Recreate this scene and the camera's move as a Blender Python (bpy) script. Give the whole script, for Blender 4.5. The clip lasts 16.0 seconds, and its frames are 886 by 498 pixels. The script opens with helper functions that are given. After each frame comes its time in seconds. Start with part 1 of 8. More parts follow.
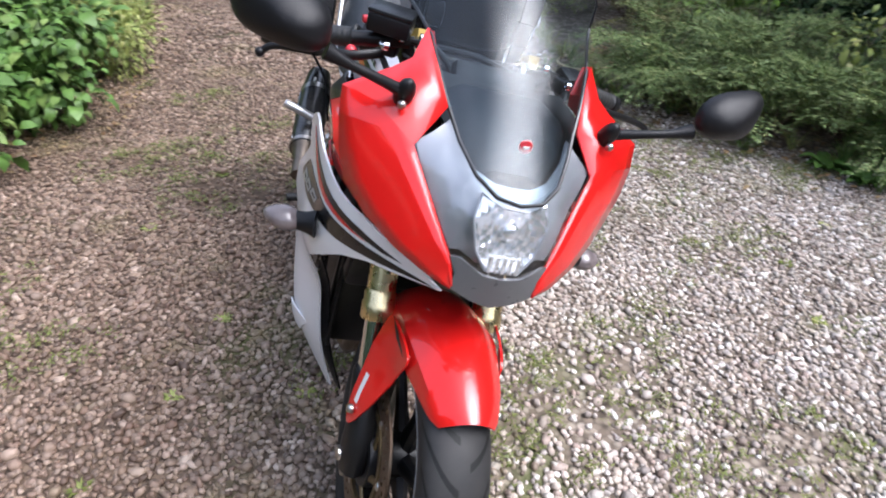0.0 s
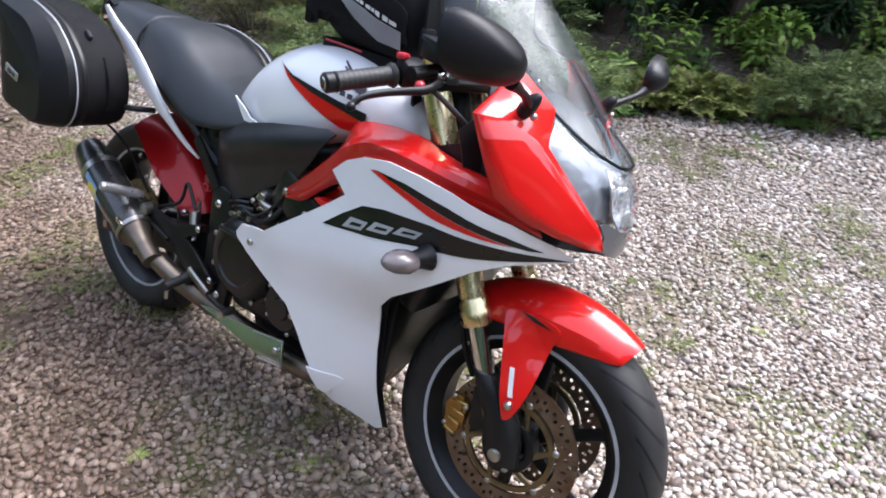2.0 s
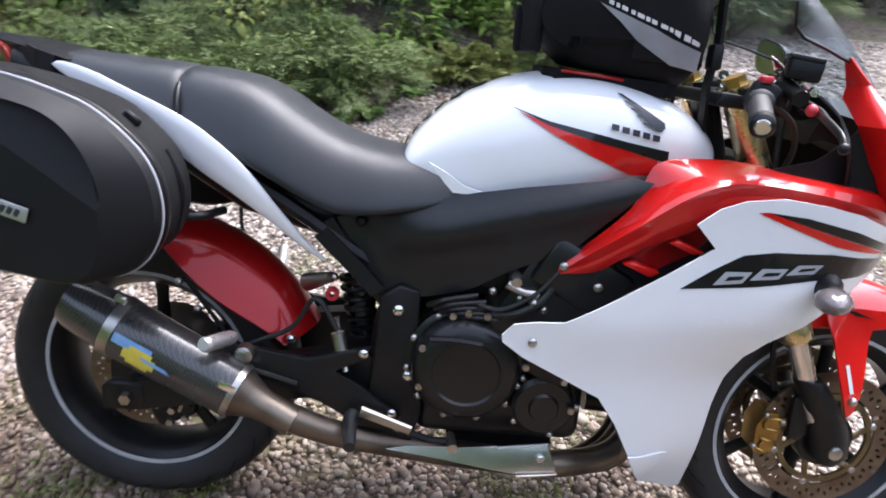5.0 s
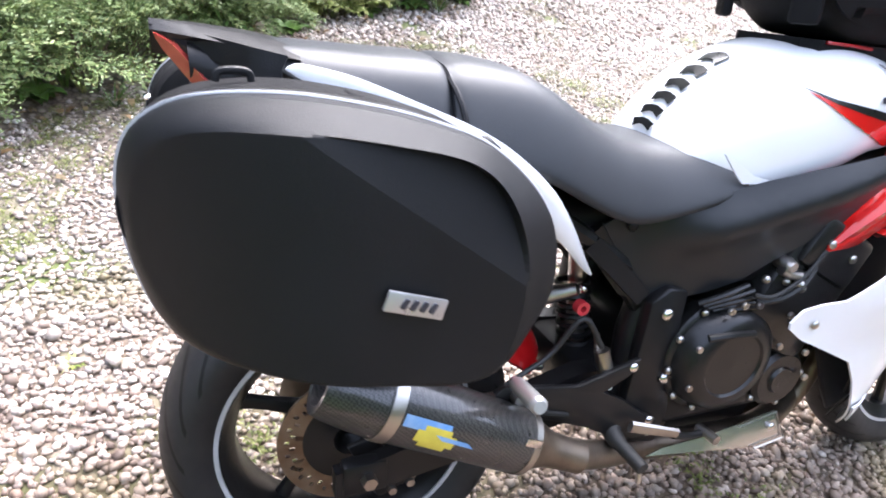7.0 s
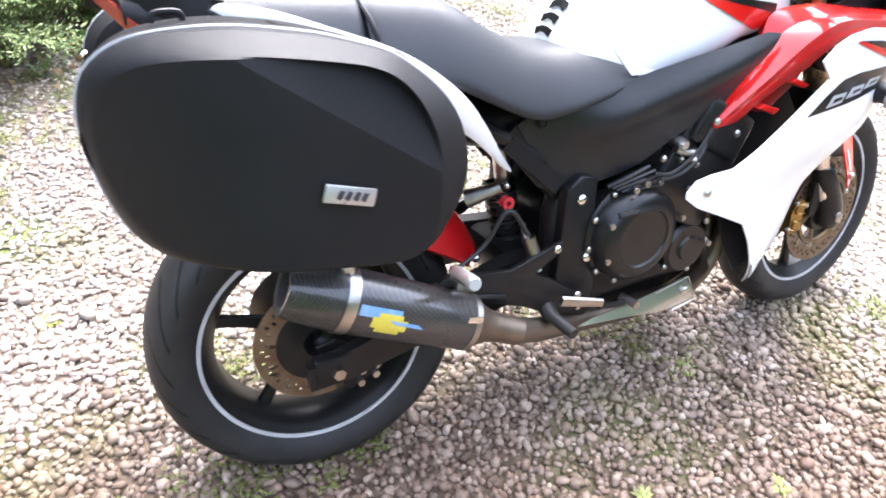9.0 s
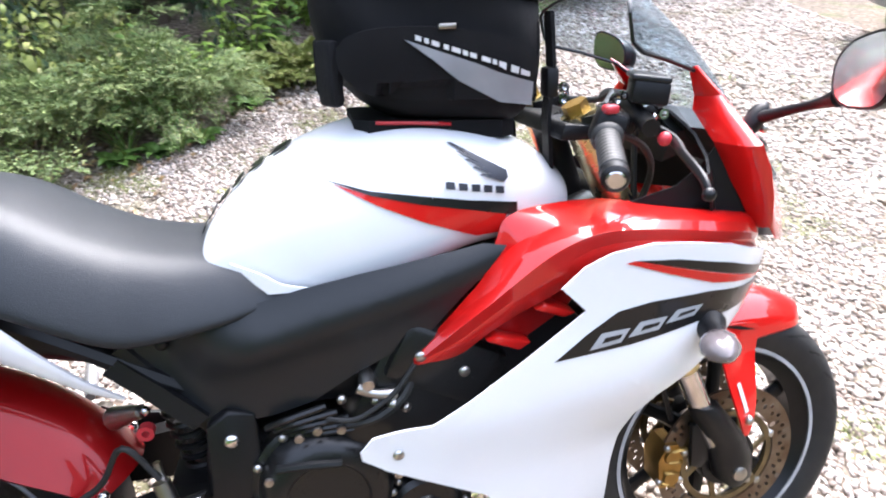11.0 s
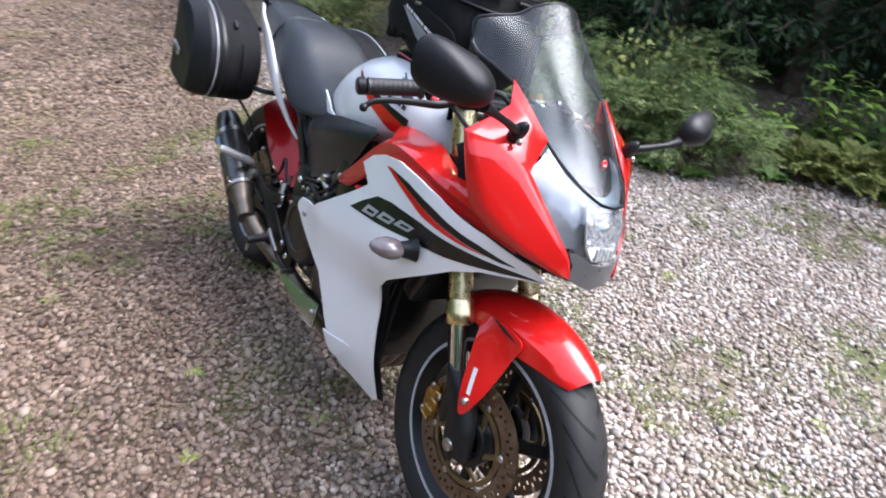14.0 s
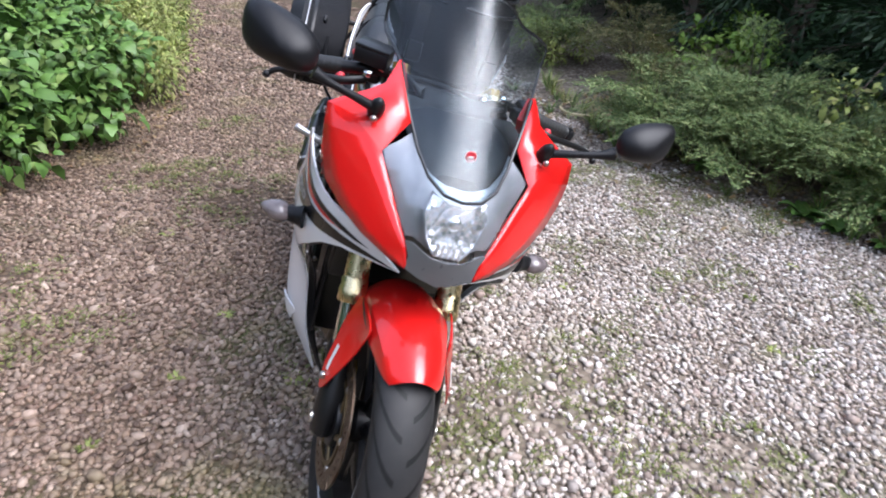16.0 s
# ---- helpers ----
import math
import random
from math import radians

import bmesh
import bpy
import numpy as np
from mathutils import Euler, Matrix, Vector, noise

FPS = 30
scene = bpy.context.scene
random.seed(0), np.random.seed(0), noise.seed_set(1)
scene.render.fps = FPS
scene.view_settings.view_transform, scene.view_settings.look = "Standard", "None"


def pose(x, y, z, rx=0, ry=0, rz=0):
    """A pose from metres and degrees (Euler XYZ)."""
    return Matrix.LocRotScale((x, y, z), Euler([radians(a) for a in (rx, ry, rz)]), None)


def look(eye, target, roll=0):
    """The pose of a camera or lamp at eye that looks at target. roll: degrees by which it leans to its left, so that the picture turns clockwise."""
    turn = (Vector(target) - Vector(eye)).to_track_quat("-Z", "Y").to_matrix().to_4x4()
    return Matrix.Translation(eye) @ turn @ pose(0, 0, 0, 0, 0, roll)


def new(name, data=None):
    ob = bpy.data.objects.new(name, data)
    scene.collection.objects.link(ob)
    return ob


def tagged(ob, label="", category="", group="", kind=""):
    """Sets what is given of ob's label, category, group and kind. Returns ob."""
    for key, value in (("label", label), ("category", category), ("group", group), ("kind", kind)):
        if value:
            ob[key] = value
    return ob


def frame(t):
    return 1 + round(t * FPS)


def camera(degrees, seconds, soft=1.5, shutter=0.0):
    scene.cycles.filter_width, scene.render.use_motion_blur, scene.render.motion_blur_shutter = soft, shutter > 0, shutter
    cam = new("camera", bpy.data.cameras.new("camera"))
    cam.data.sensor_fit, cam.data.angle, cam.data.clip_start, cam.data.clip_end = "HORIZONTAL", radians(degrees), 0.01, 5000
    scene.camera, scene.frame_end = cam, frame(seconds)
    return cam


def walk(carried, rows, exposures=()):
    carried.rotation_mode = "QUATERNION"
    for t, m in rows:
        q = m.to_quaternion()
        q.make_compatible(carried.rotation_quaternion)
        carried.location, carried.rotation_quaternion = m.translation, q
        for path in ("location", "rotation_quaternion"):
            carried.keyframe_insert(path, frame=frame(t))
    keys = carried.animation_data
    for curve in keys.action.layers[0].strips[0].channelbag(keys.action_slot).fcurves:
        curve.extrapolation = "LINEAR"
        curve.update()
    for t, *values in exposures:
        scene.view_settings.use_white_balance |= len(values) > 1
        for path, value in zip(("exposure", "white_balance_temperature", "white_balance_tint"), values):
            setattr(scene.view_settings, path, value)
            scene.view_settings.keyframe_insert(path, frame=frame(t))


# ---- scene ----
cam = camera(68.8, 16.0, 1.8, 0.35)
PATH = [
    (0, (1.612, -0.001, 1.296), (-0.046, 0.305, 0.219), 3.3),
    (0.5, (1.601, -0.26, 1.299), (0.036, 0.338, 0.207), 4.6),
    (1, (1.458, -0.446, 1.276), (-0.043, 0.278, 0.171), 1.2),
    (1.5, (1.342, -0.599, 1.29), (0.02, 0.474, 0.242), 3.4),
    (2, (1.25, -0.817, 1.308), (0.181, 0.544, 0.306), 2.8),
    (2.5, (1.086, -0.886, 1.296), (0.089, 0.554, 0.331), 2.7),
    (3, (0.877, -0.931, 1.299), (-0.054, 0.564, 0.352), 4.8),
    (3.5, (0.636, -1.065, 1.298), (0.003, 0.546, 0.295), 4.0),
    (4, (0.435, -1.111, 1.284), (-0.115, 0.516, 0.259), 4.5),
    (4.5, (0.214, -1.061, 1.292), (-0.277, 0.58, 0.26), 4.2),
    (4.7, (0.129, -1.035, 1.287), (-0.202, 0.659, 0.276), 4.1),
    (6.8, (-0.802, -0.732, 1.215), (-0.158, 0.826, 0.139), 10.2),
    (7, (-0.836, -0.681, 1.234), (-0.197, 0.83, 0.091), 9.9),
    (7.5, (-0.919, -0.625, 1.257), (-0.115, 0.798, 0.105), 11.1),
    (8, (-0.989, -0.742, 1.267), (-0.046, 0.564, 0.082), 9.9),
    (8.5, (-1.001, -0.799, 1.274), (-0.08, 0.521, 0.088), 9.8),
    (9, (-0.857, -0.831, 1.267), (-0.12, 0.531, 0.002), 6.2),
    (9.5, (-0.563, -0.863, 1.268), (0.027, 0.585, 0.021), 5.7),
    (10, (-0.323, -0.782, 1.285), (0.311, 0.682, 0.078), 7.1),
    (10.2, (-0.267, -0.77, 1.304), (0.369, 0.727, 0.141), 5.7),
    (12.3, (0.815, -0.671, 1.341), (0.104, 0.902, 0.331), 2.6),
    (12.5, (0.905, -0.667, 1.347), (0.095, 0.835, 0.305), 4.9),
    (13, (1.136, -0.752, 1.329), (0.149, 0.642, 0.289), 7.5),
    (13.5, (1.359, -0.738, 1.356), (0.188, 0.515, 0.328), 5.3),
    (14, (1.581, -0.657, 1.361), (0.152, 0.344, 0.384), 6.8),
    (14.5, (1.754, -0.611, 1.341), (0.184, 0.232, 0.434), 7.1),
    (15, (1.925, -0.472, 1.368), (0.293, 0.182, 0.415), 4.8),
    (15.5, (2.0, -0.178, 1.364), (0.298, 0.254, 0.406), 6.3),
    (16, (1.858, 0.071, 1.336), (0.127, 0.329, 0.369), 5.4),
]

EXPOSURES = [(0.0, 1.79, 5800, 13), (1.0, 1.89, 5800, 13), (2.0, 2.03, 5850, 13), (3.5, 2.12, 5950, 13), (4.5, 2.22, 5950, 14), (7.0, 3.08, 6000, 15), (7.5, 3.34, 6000, 15), (8.5, 3.46, 6050, 15), (10.0, 3.38, 6050, 14), (12.5, 2.38, 5850, 13), (13.5, 2.2, 5800, 13), (14.5, 1.97, 5800, 13), (16.0, 1.78, 5700, 13)]
walk(cam, [(t, look(eye, target, roll)) for t, eye, target, roll in PATH], EXPOSURES)

# ---- light: an overcast sky with a soft brighter side ----
SUN_ELEV, SUN_AZ = 56.0, 62.0          # degrees; azimuth from +x towards +y
world = bpy.data.worlds.new("overcast_sky")
scene.world = world
world.use_nodes = True
wn = world.node_tree.nodes
sky = wn.new("ShaderNodeTexSky")
sky.sky_type = "NISHITA"
sky.sun_disc = False
sky.sun_elevation = radians(SUN_ELEV)
sky.sun_rotation = radians(90.0 - SUN_AZ)
sky.air_density, sky.dust_density, sky.ozone_density = 1.0, 4.5, 0.7
wn["Background"].inputs["Strength"].default_value = 0.15
cloud = wn.new("ShaderNodeHueSaturation")
cloud.inputs["Saturation"].default_value = 0.55
world.node_tree.links.new(sky.outputs[0], cloud.inputs["Color"])
world.node_tree.links.new(cloud.outputs[0], wn["Background"].inputs["Color"])
sun_data = bpy.data.lights.new("sun", "SUN")
sun_data.energy, sun_data.angle, sun_data.color = 0.7, radians(45), (1.0, 0.97, 0.93)
sun = new("sun", sun_data)
sa, se = radians(SUN_AZ), radians(SUN_ELEV)
sun.matrix_world = look((8 * math.cos(sa) * math.cos(se), 8 * math.sin(sa) * math.cos(se), 8 * math.sin(se)), (0, 0, 0))


# ---- materials ----
def material(name, colour, rough=0.5, metal=0.0, second=None, scale=8.0, amount=0.5, bump=0.0, bump_scale=60.0, coat=0.0,
             island=None, rough_var=0.08, sheen=0.0, spec=0.5, detail=6.0):
    """A node material: base colour with a broad and a fine variation, uneven gloss and fine relief."""
    m = bpy.data.materials.new(name)
    m.use_nodes = True
    nt = m.node_tree
    b = nt.nodes["Principled BSDF"]
    link = nt.links.new
    tc = nt.nodes.new("ShaderNodeTexCoord")
    n1 = nt.nodes.new("ShaderNodeTexNoise")
    n1.inputs["Scale"].default_value, n1.inputs["Detail"].default_value = scale, detail
    link(tc.outputs["Object"], n1.inputs["Vector"])
    n2 = nt.nodes.new("ShaderNodeTexNoise")
    n2.inputs["Scale"].default_value, n2.inputs["Detail"].default_value = bump_scale, 4.0
    link(tc.outputs["Object"], n2.inputs["Vector"])
    second = second or tuple(c * 0.82 for c in colour)
    ramp = nt.nodes.new("ShaderNodeMapRange")
    ramp.inputs["From Min"].default_value, ramp.inputs["From Max"].default_value = 0.5 - 0.35 * (1.01 - amount) , 0.72
    link(n1.outputs["Fac"], ramp.inputs["Value"])
    mix = nt.nodes.new("ShaderNodeMix")
    mix.data_type = "RGBA"
    mix.inputs["A"].default_value, mix.inputs["B"].default_value = (*colour, 1), (*second, 1)
    link(ramp.outputs[0], mix.inputs["Factor"])
    col = mix.outputs["Result"]
    if island:
        geo = nt.nodes.new("ShaderNodeNewGeometry")
        cr = nt.nodes.new("ShaderNodeValToRGB")
        cr.color_ramp.interpolation = "LINEAR"
        while len(cr.color_ramp.elements) < len(island):
            cr.color_ramp.elements.new(0.5)
        for k, c in enumerate(island):
            cr.color_ramp.elements[k].position = k / (len(island) - 1)
            cr.color_ramp.elements[k].color = (*c, 1)
        link(geo.outputs["Random Per Island"], cr.inputs["Fac"])
        mix2 = nt.nodes.new("ShaderNodeMix")
        mix2.data_type = "RGBA"
        mix2.blend_type = "MIX"
        link(ramp.outputs[0], mix2.inputs["Factor"])
        link(cr.outputs["Color"], mix2.inputs["A"])
        dark = nt.nodes.new("ShaderNodeMix")
        dark.data_type, dark.blend_type = "RGBA", "MULTIPLY"
        dark.inputs["Factor"].default_value = 1.0
        link(cr.outputs["Color"], dark.inputs["A"])
        dark.inputs["B"].default_value = (*second, 1)
        link(dark.outputs["Result"], mix2.inputs["B"])
        col = mix2.outputs["Result"]
    link(col, b.inputs["Base Color"])
    rr = nt.nodes.new("ShaderNodeMapRange")
    rr.inputs["To Min"].default_value, rr.inputs["To Max"].default_value = max(0.02, rough - rough_var), min(1, rough + rough_var)
    link(n2.outputs["Fac"], rr.inputs["Value"])
    link(rr.outputs[0], b.inputs["Roughness"])
    b.inputs["Metallic"].default_value = metal
    b.inputs["Coat Weight"].default_value = coat
    b.inputs["Coat Roughness"].default_value = 0.03
    b.inputs["Specular IOR Level"].default_value = spec
    b.inputs["Sheen Weight"].default_value = sheen
    if bump:
        bp = nt.nodes.new("ShaderNodeBump")
        bp.inputs["Strength"].default_value, bp.inputs["Distance"].default_value = bump, 0.002
        link(n2.outputs["Fac"], bp.inputs["Height"])
        link(bp.outputs[0], b.inputs["Normal"])
    return m


RED = material("red_paint", (0.58, 0.009, 0.007), 0.35, second=(0.52, 0.008, 0.006), coat=1.0, scale=3, rough_var=0.0, spec=0.15)
DARK_RED = material("candy_red_paint", (0.40, 0.006, 0.006), 0.34, metal=0.3, second=(0.30, 0.004, 0.005), coat=0.5, scale=3, rough_var=0.0, spec=0.2)
WHITE = material("pearl_white_paint", (0.8, 0.81, 0.82), 0.27, second=(0.75, 0.76, 0.77), coat=0.6, scale=3, amount=0.3, rough_var=0.0)
SILVER_PAINT = material("silver_white_paint", (0.78, 0.79, 0.80), 0.27, metal=0.0, second=(0.74, 0.75, 0.76), coat=0.7, scale=2, amount=0.3, rough_var=0.0)
GLOSS_BLACK = material("gloss_black_film", (0.006, 0.006, 0.007), 0.3, second=(0.009, 0.009, 0.009), coat=0.4, spec=0.3)
BLACK_PLASTIC = material("black_plastic", (0.006, 0.006, 0.007), 0.42, second=(0.009, 0.009, 0.010), spec=0.25, bump=0.25, bump_scale=500, scale=6)
SATIN_BLACK = material("satin_black_paint", (0.006, 0.006, 0.007), 0.36, second=(0.012, 0.0115, 0.011), spec=0.28, bump=0.1, bump_scale=200, scale=12)
ENGINE_BLACK = material("engine_black_enamel", (0.006, 0.006, 0.0065), 0.30, second=(0.010, 0.010, 0.010), spec=0.4, bump=0.06, bump_scale=400, scale=6, amount=0.4)
SEAT_VINYL = material("seat_vinyl", (0.022, 0.025, 0.029), 0.42, second=(0.016, 0.018, 0.021), bump=0.35, bump_scale=700, scale=5, spec=0.36)
SIDE_GREY = material("dark_grey_panel", (0.010, 0.0115, 0.0135), 0.34, second=(0.014, 0.0155, 0.017), bump=0.2, bump_scale=600, scale=5, spec=0.34)
CASE_SHELL = material("case_fabric_shell", (0.006, 0.0065, 0.0075), 0.47, second=(0.0085, 0.009, 0.0102), spec=0.22, bump=0.4, bump_scale=900, scale=7)
NYLON = material("black_nylon", (0.006, 0.006, 0.007), 0.62, second=(0.010, 0.010, 0.011), bump=0.8, bump_scale=900, scale=12, spec=0.13)
GREY_CLOTH = material("grey_reflective_cloth", (0.28, 0.29, 0.31), 0.6, second=(0.2, 0.21, 0.22), bump=0.6, bump_scale=800, scale=16)
PIPING = material("pale_grey_piping", (0.40, 0.41, 0.43), 0.4, second=(0.32, 0.32, 0.34))
RUBBER = material("black_rubber", (0.010, 0.010, 0.010), 0.55, second=(0.016, 0.016, 0.015), bump=0.4, bump_scale=300, scale=20)
CHROME = material("chrome", (0.75, 0.75, 0.76), 0.12, metal=1.0, second=(0.6, 0.58, 0.55), scale=20)
STEEL = material("brushed_steel", (0.5, 0.49, 0.47), 0.32, metal=1.0, second=(0.32, 0.28, 0.24), scale=9, amount=0.6, bump=0.15, bump_scale=200)
BURNT_STEEL = material("burnt_exhaust_steel", (0.20, 0.165, 0.13), 0.42, metal=0.9, second=(0.07, 0.05, 0.04), scale=9, amount=0.75, bump=0.3, bump_scale=120)
GOLD = material("gold_anodised_alloy", (0.42, 0.27, 0.08), 0.38, metal=1.0, second=(0.3, 0.19, 0.06), scale=15)
PALE_GOLD = material("pale_gold_fork_tube", (0.74, 0.63, 0.37), 0.28, metal=1.0, second=(0.62, 0.50, 0.26), scale=12)
BRONZE = material("bronze_disc_carrier", (0.20, 0.15, 0.075), 0.42, metal=0.8, second=(0.10, 0.075, 0.045), scale=20, amount=0.6)
BRAKE_DISC = material("rusted_brake_disc", (0.2, 0.16, 0.12), 0.42, metal=0.85, second=(0.13, 0.08, 0.05), scale=25, amount=0.6, bump=0.2, bump_scale=240)
STRIPE = material("silver_rim_stripe", (0.45, 0.46, 0.47), 0.4, second=(0.33, 0.33, 0.34), scale=20)
AMBER = material("smoked_amber_lens", (0.12, 0.07, 0.05), 0.15, second=(0.16, 0.08, 0.05), coat=0.8, scale=40)
SMOKE_LENS = material("smoked_clear_lens", (0.17, 0.145, 0.145), 0.2, second=(0.10, 0.08, 0.078), coat=0.6, scale=30)
TAIL_RED = material("red_tail_lens", (0.3, 0.05, 0.035), 0.15, second=(0.2, 0.02, 0.02), coat=0.8, scale=30)
BEAK_GREY = material("dark_grey_nose_panel", (0.085, 0.089, 0.094), 0.3, second=(0.11, 0.114, 0.118), scale=8, coat=0.6)
LAMP_SHELL = material("lamp_housing_silver", (0.25, 0.26, 0.275), 0.34, metal=0.35, second=(0.40, 0.41, 0.43), scale=14)
DASH_GREY = material("blue_grey_dash_shroud", (0.014, 0.017, 0.02), 0.5, second=(0.011, 0.013, 0.016), scale=6, spec=0.3)
REFLECTOR = material("chrome_reflector", (0.95, 0.95, 0.95), 0.16, metal=0.8, second=(0.85, 0.85, 0.86), scale=30)
BADGE_SILVER = material("silver_badge", (0.55, 0.55, 0.56), 0.3, metal=0.7, second=(0.45, 0.45, 0.46))
DECAL_GREY = material("silver_grey_decal", (0.4, 0.41, 0.42), 0.35, second=(0.32, 0.33, 0.34))
DECAL_DARK = material("dark_decal", (0.02, 0.022, 0.03), 0.35, second=(0.03, 0.03, 0.04))
WHITE_PRINT = material("white_print", (0.68, 0.68, 0.68), 0.5, second=(0.55, 0.55, 0.55))
STICKER_BLUE = material("blue_sticker", (0.12, 0.3, 0.62), 0.35, second=(0.3, 0.45, 0.65), scale=40)
STICKER_YELLOW = material("yellow_sticker", (0.72, 0.6, 0.08), 0.35, second=(0.6, 0.48, 0.06), scale=40)
SHIELD_STEEL = material("brushed_shield_steel", (0.60, 0.60, 0.59), 0.22, metal=0.95, second=(0.5, 0.5, 0.5), scale=10)
RED_PRINT = material("red_anodised", (0.5, 0.03, 0.04), 0.35, second=(0.4, 0.02, 0.03))


def glass(name, tint, rough=0.03, base=0.04, streaks=False):
    """Thin clear sheet: straight transmission with surface gloss by angle."""
    m = bpy.data.materials.new(name)
    m.use_nodes = True
    nt = m.node_tree
    nt.nodes.remove(nt.nodes["Principled BSDF"])
    out = nt.nodes["Material Output"]
    tr = nt.nodes.new("ShaderNodeBsdfTransparent")
    tr.inputs["Color"].default_value = (*tint, 1)
    gl = nt.nodes.new("ShaderNodeBsdfGlossy")
    gl.inputs["Roughness"].default_value = rough
    lw = nt.nodes.new("ShaderNodeLayerWeight")
    lw.inputs["Blend"].default_value = 0.5
    pw = nt.nodes.new("ShaderNodeMath")
    pw.operation, pw.inputs[1].default_value = "POWER", 5.0
    nt.links.new(lw.outputs["Facing"], pw.inputs[0])
    fr = nt.nodes.new("ShaderNodeMath")
    fr.operation, fr.inputs[1].default_value, fr.inputs[2].default_value = "MULTIPLY_ADD", 0.3, base
    nt.links.new(pw.outputs[0], fr.inputs[0])
    gloss = fr.outputs[0]
    if streaks:
        tc = nt.nodes.new("ShaderNodeTexCoord")
        mp = nt.nodes.new("ShaderNodeMapping")
        mp.inputs["Scale"].default_value = (14.0, 46.0, 5.0)
        nt.links.new(tc.outputs["Object"], mp.inputs["Vector"])
        no = nt.nodes.new("ShaderNodeTexNoise")
        no.inputs["Scale"].default_value, no.inputs["Detail"].default_value, no.inputs["Distortion"].default_value = 1.0, 5.0, 0.6
        nt.links.new(mp.outputs[0], no.inputs["Vector"])
        mr = nt.nodes.new("ShaderNodeMapRange")
        mr.inputs["From Min"].default_value, mr.inputs["From Max"].default_value, mr.inputs["To Min"].default_value, mr.inputs["To Max"].default_value = 0.36, 0.68, 0.78, 1.05
        nt.links.new(no.outputs["Fac"], mr.inputs["Value"])
        mu = nt.nodes.new("ShaderNodeMath")
        mu.operation = "MULTIPLY"
        nt.links.new(gloss, mu.inputs[0])
        nt.links.new(mr.outputs[0], mu.inputs[1])
        gloss = mu.outputs[0]
    mx = nt.nodes.new("ShaderNodeMixShader")
    nt.links.new(gloss, mx.inputs[0])
    nt.links.new(tr.outputs[0], mx.inputs[1])
    nt.links.new(gl.outputs[0], mx.inputs[2])
    nt.links.new(mx.outputs[0], out.inputs["Surface"])
    return m


SCREEN_GLASS = glass("smoked_windscreen", (0.74, 0.80, 0.84), 0.34, 0.034, True)
LENS_GLASS = glass("clear_lamp_lens", (0.94, 0.95, 0.96), 0.06, 0.07)


def carbon():
    m = material("carbon_fibre", (0.02, 0.02, 0.021), 0.3, second=(0.03, 0.03, 0.03), coat=0.6)
    nt = m.node_tree
    b = nt.nodes["Principled BSDF"]
    tc = nt.nodes.new("ShaderNodeTexCoord")
    ck = nt.nodes.new("ShaderNodeTexChecker")
    ck.inputs["Scale"].default_value = 290
    ck.inputs["Color1"].default_value, ck.inputs["Color2"].default_value = (0.010, 0.010, 0.011, 1), (0.05, 0.048, 0.046, 1)
    nt.links.new(tc.outputs["Object"], ck.inputs["Vector"])
    nt.links.new(ck.outputs["Color"], b.inputs["Base Color"])
    return m


CARBON = carbon()


def tyre_material():
    """Rubber with slanted tread grooves laid out along the tyre's own u (round) and v (across)."""
    m = material("tyre_rubber", (0.015, 0.015, 0.016), 0.58, second=(0.024, 0.023, 0.022), scale=18, amount=0.5, spec=0.3)
    nt = m.node_tree
    b = nt.nodes["Principled BSDF"]
    L = nt.links.new

    def mth(op, a, c=None):
        n = nt.nodes.new("ShaderNodeMath")
        n.operation = op
        for k, v in ((0, a), (1, c)):
            if v is None:
                continue
            if isinstance(v, (int, float)):
                n.inputs[k].default_value = v
            else:
                L(v, n.inputs[k])
        return n.outputs[0]
    uv = nt.nodes.new("ShaderNodeUVMap")
    sep = nt.nodes.new("ShaderNodeSeparateXYZ")
    L(uv.outputs[0], sep.inputs[0])
    u, v = sep.outputs[0], sep.outputs[1]
    side = mth("ABSOLUTE", mth("SUBTRACT", v, 0.5))
    bend = mth("MULTIPLY", mth("POWER", mth("MULTIPLY", side, 2.0), 1.6), 2.6)
    flip = mth("MULTIPLY", mth("GREATER_THAN", v, 0.5), 0.5)
    ph = mth("FRACT", mth("ADD", mth("SUBTRACT", mth("MULTIPLY", u, 24.0), bend), flip))
    band = mth("LESS_THAN", mth("ABSOLUTE", mth("SUBTRACT", ph, 0.5)), 0.085)
    zone = mth("MULTIPLY", mth("GREATER_THAN", side, 0.035), mth("LESS_THAN", side, 0.36))
    g = mth("MULTIPLY", band, zone)
    mixc = nt.nodes.new("ShaderNodeMix")
    mixc.data_type = "RGBA"
    L(g, mixc.inputs["Factor"])
    L(b.inputs["Base Color"].links[0].from_socket, mixc.inputs["A"])
    mixc.inputs["B"].default_value = (0.002, 0.002, 0.002, 1)
    L(mixc.outputs["Result"], b.inputs["Base Color"])
    bp = nt.nodes.new("ShaderNodeBump")
    bp.invert = True
    bp.inputs["Strength"].default_value, bp.inputs["Distance"].default_value = 1.0, 0.006
    L(g, bp.inputs["Height"])
    L(bp.outputs[0], b.inputs["Normal"])
    return m


TYRE = tyre_material()


# ---- mesh helpers ----
def finish(name, bm, mat, angle=38):
    bmesh.ops.recalc_face_normals(bm, faces=bm.faces)
    me = bpy.data.meshes.new(name)
    bm.to_mesh(me)
    bm.free()
    me.materials.append(mat)
    me.shade_smooth()
    me.set_sharp_from_angle(angle=radians(angle))
    return me


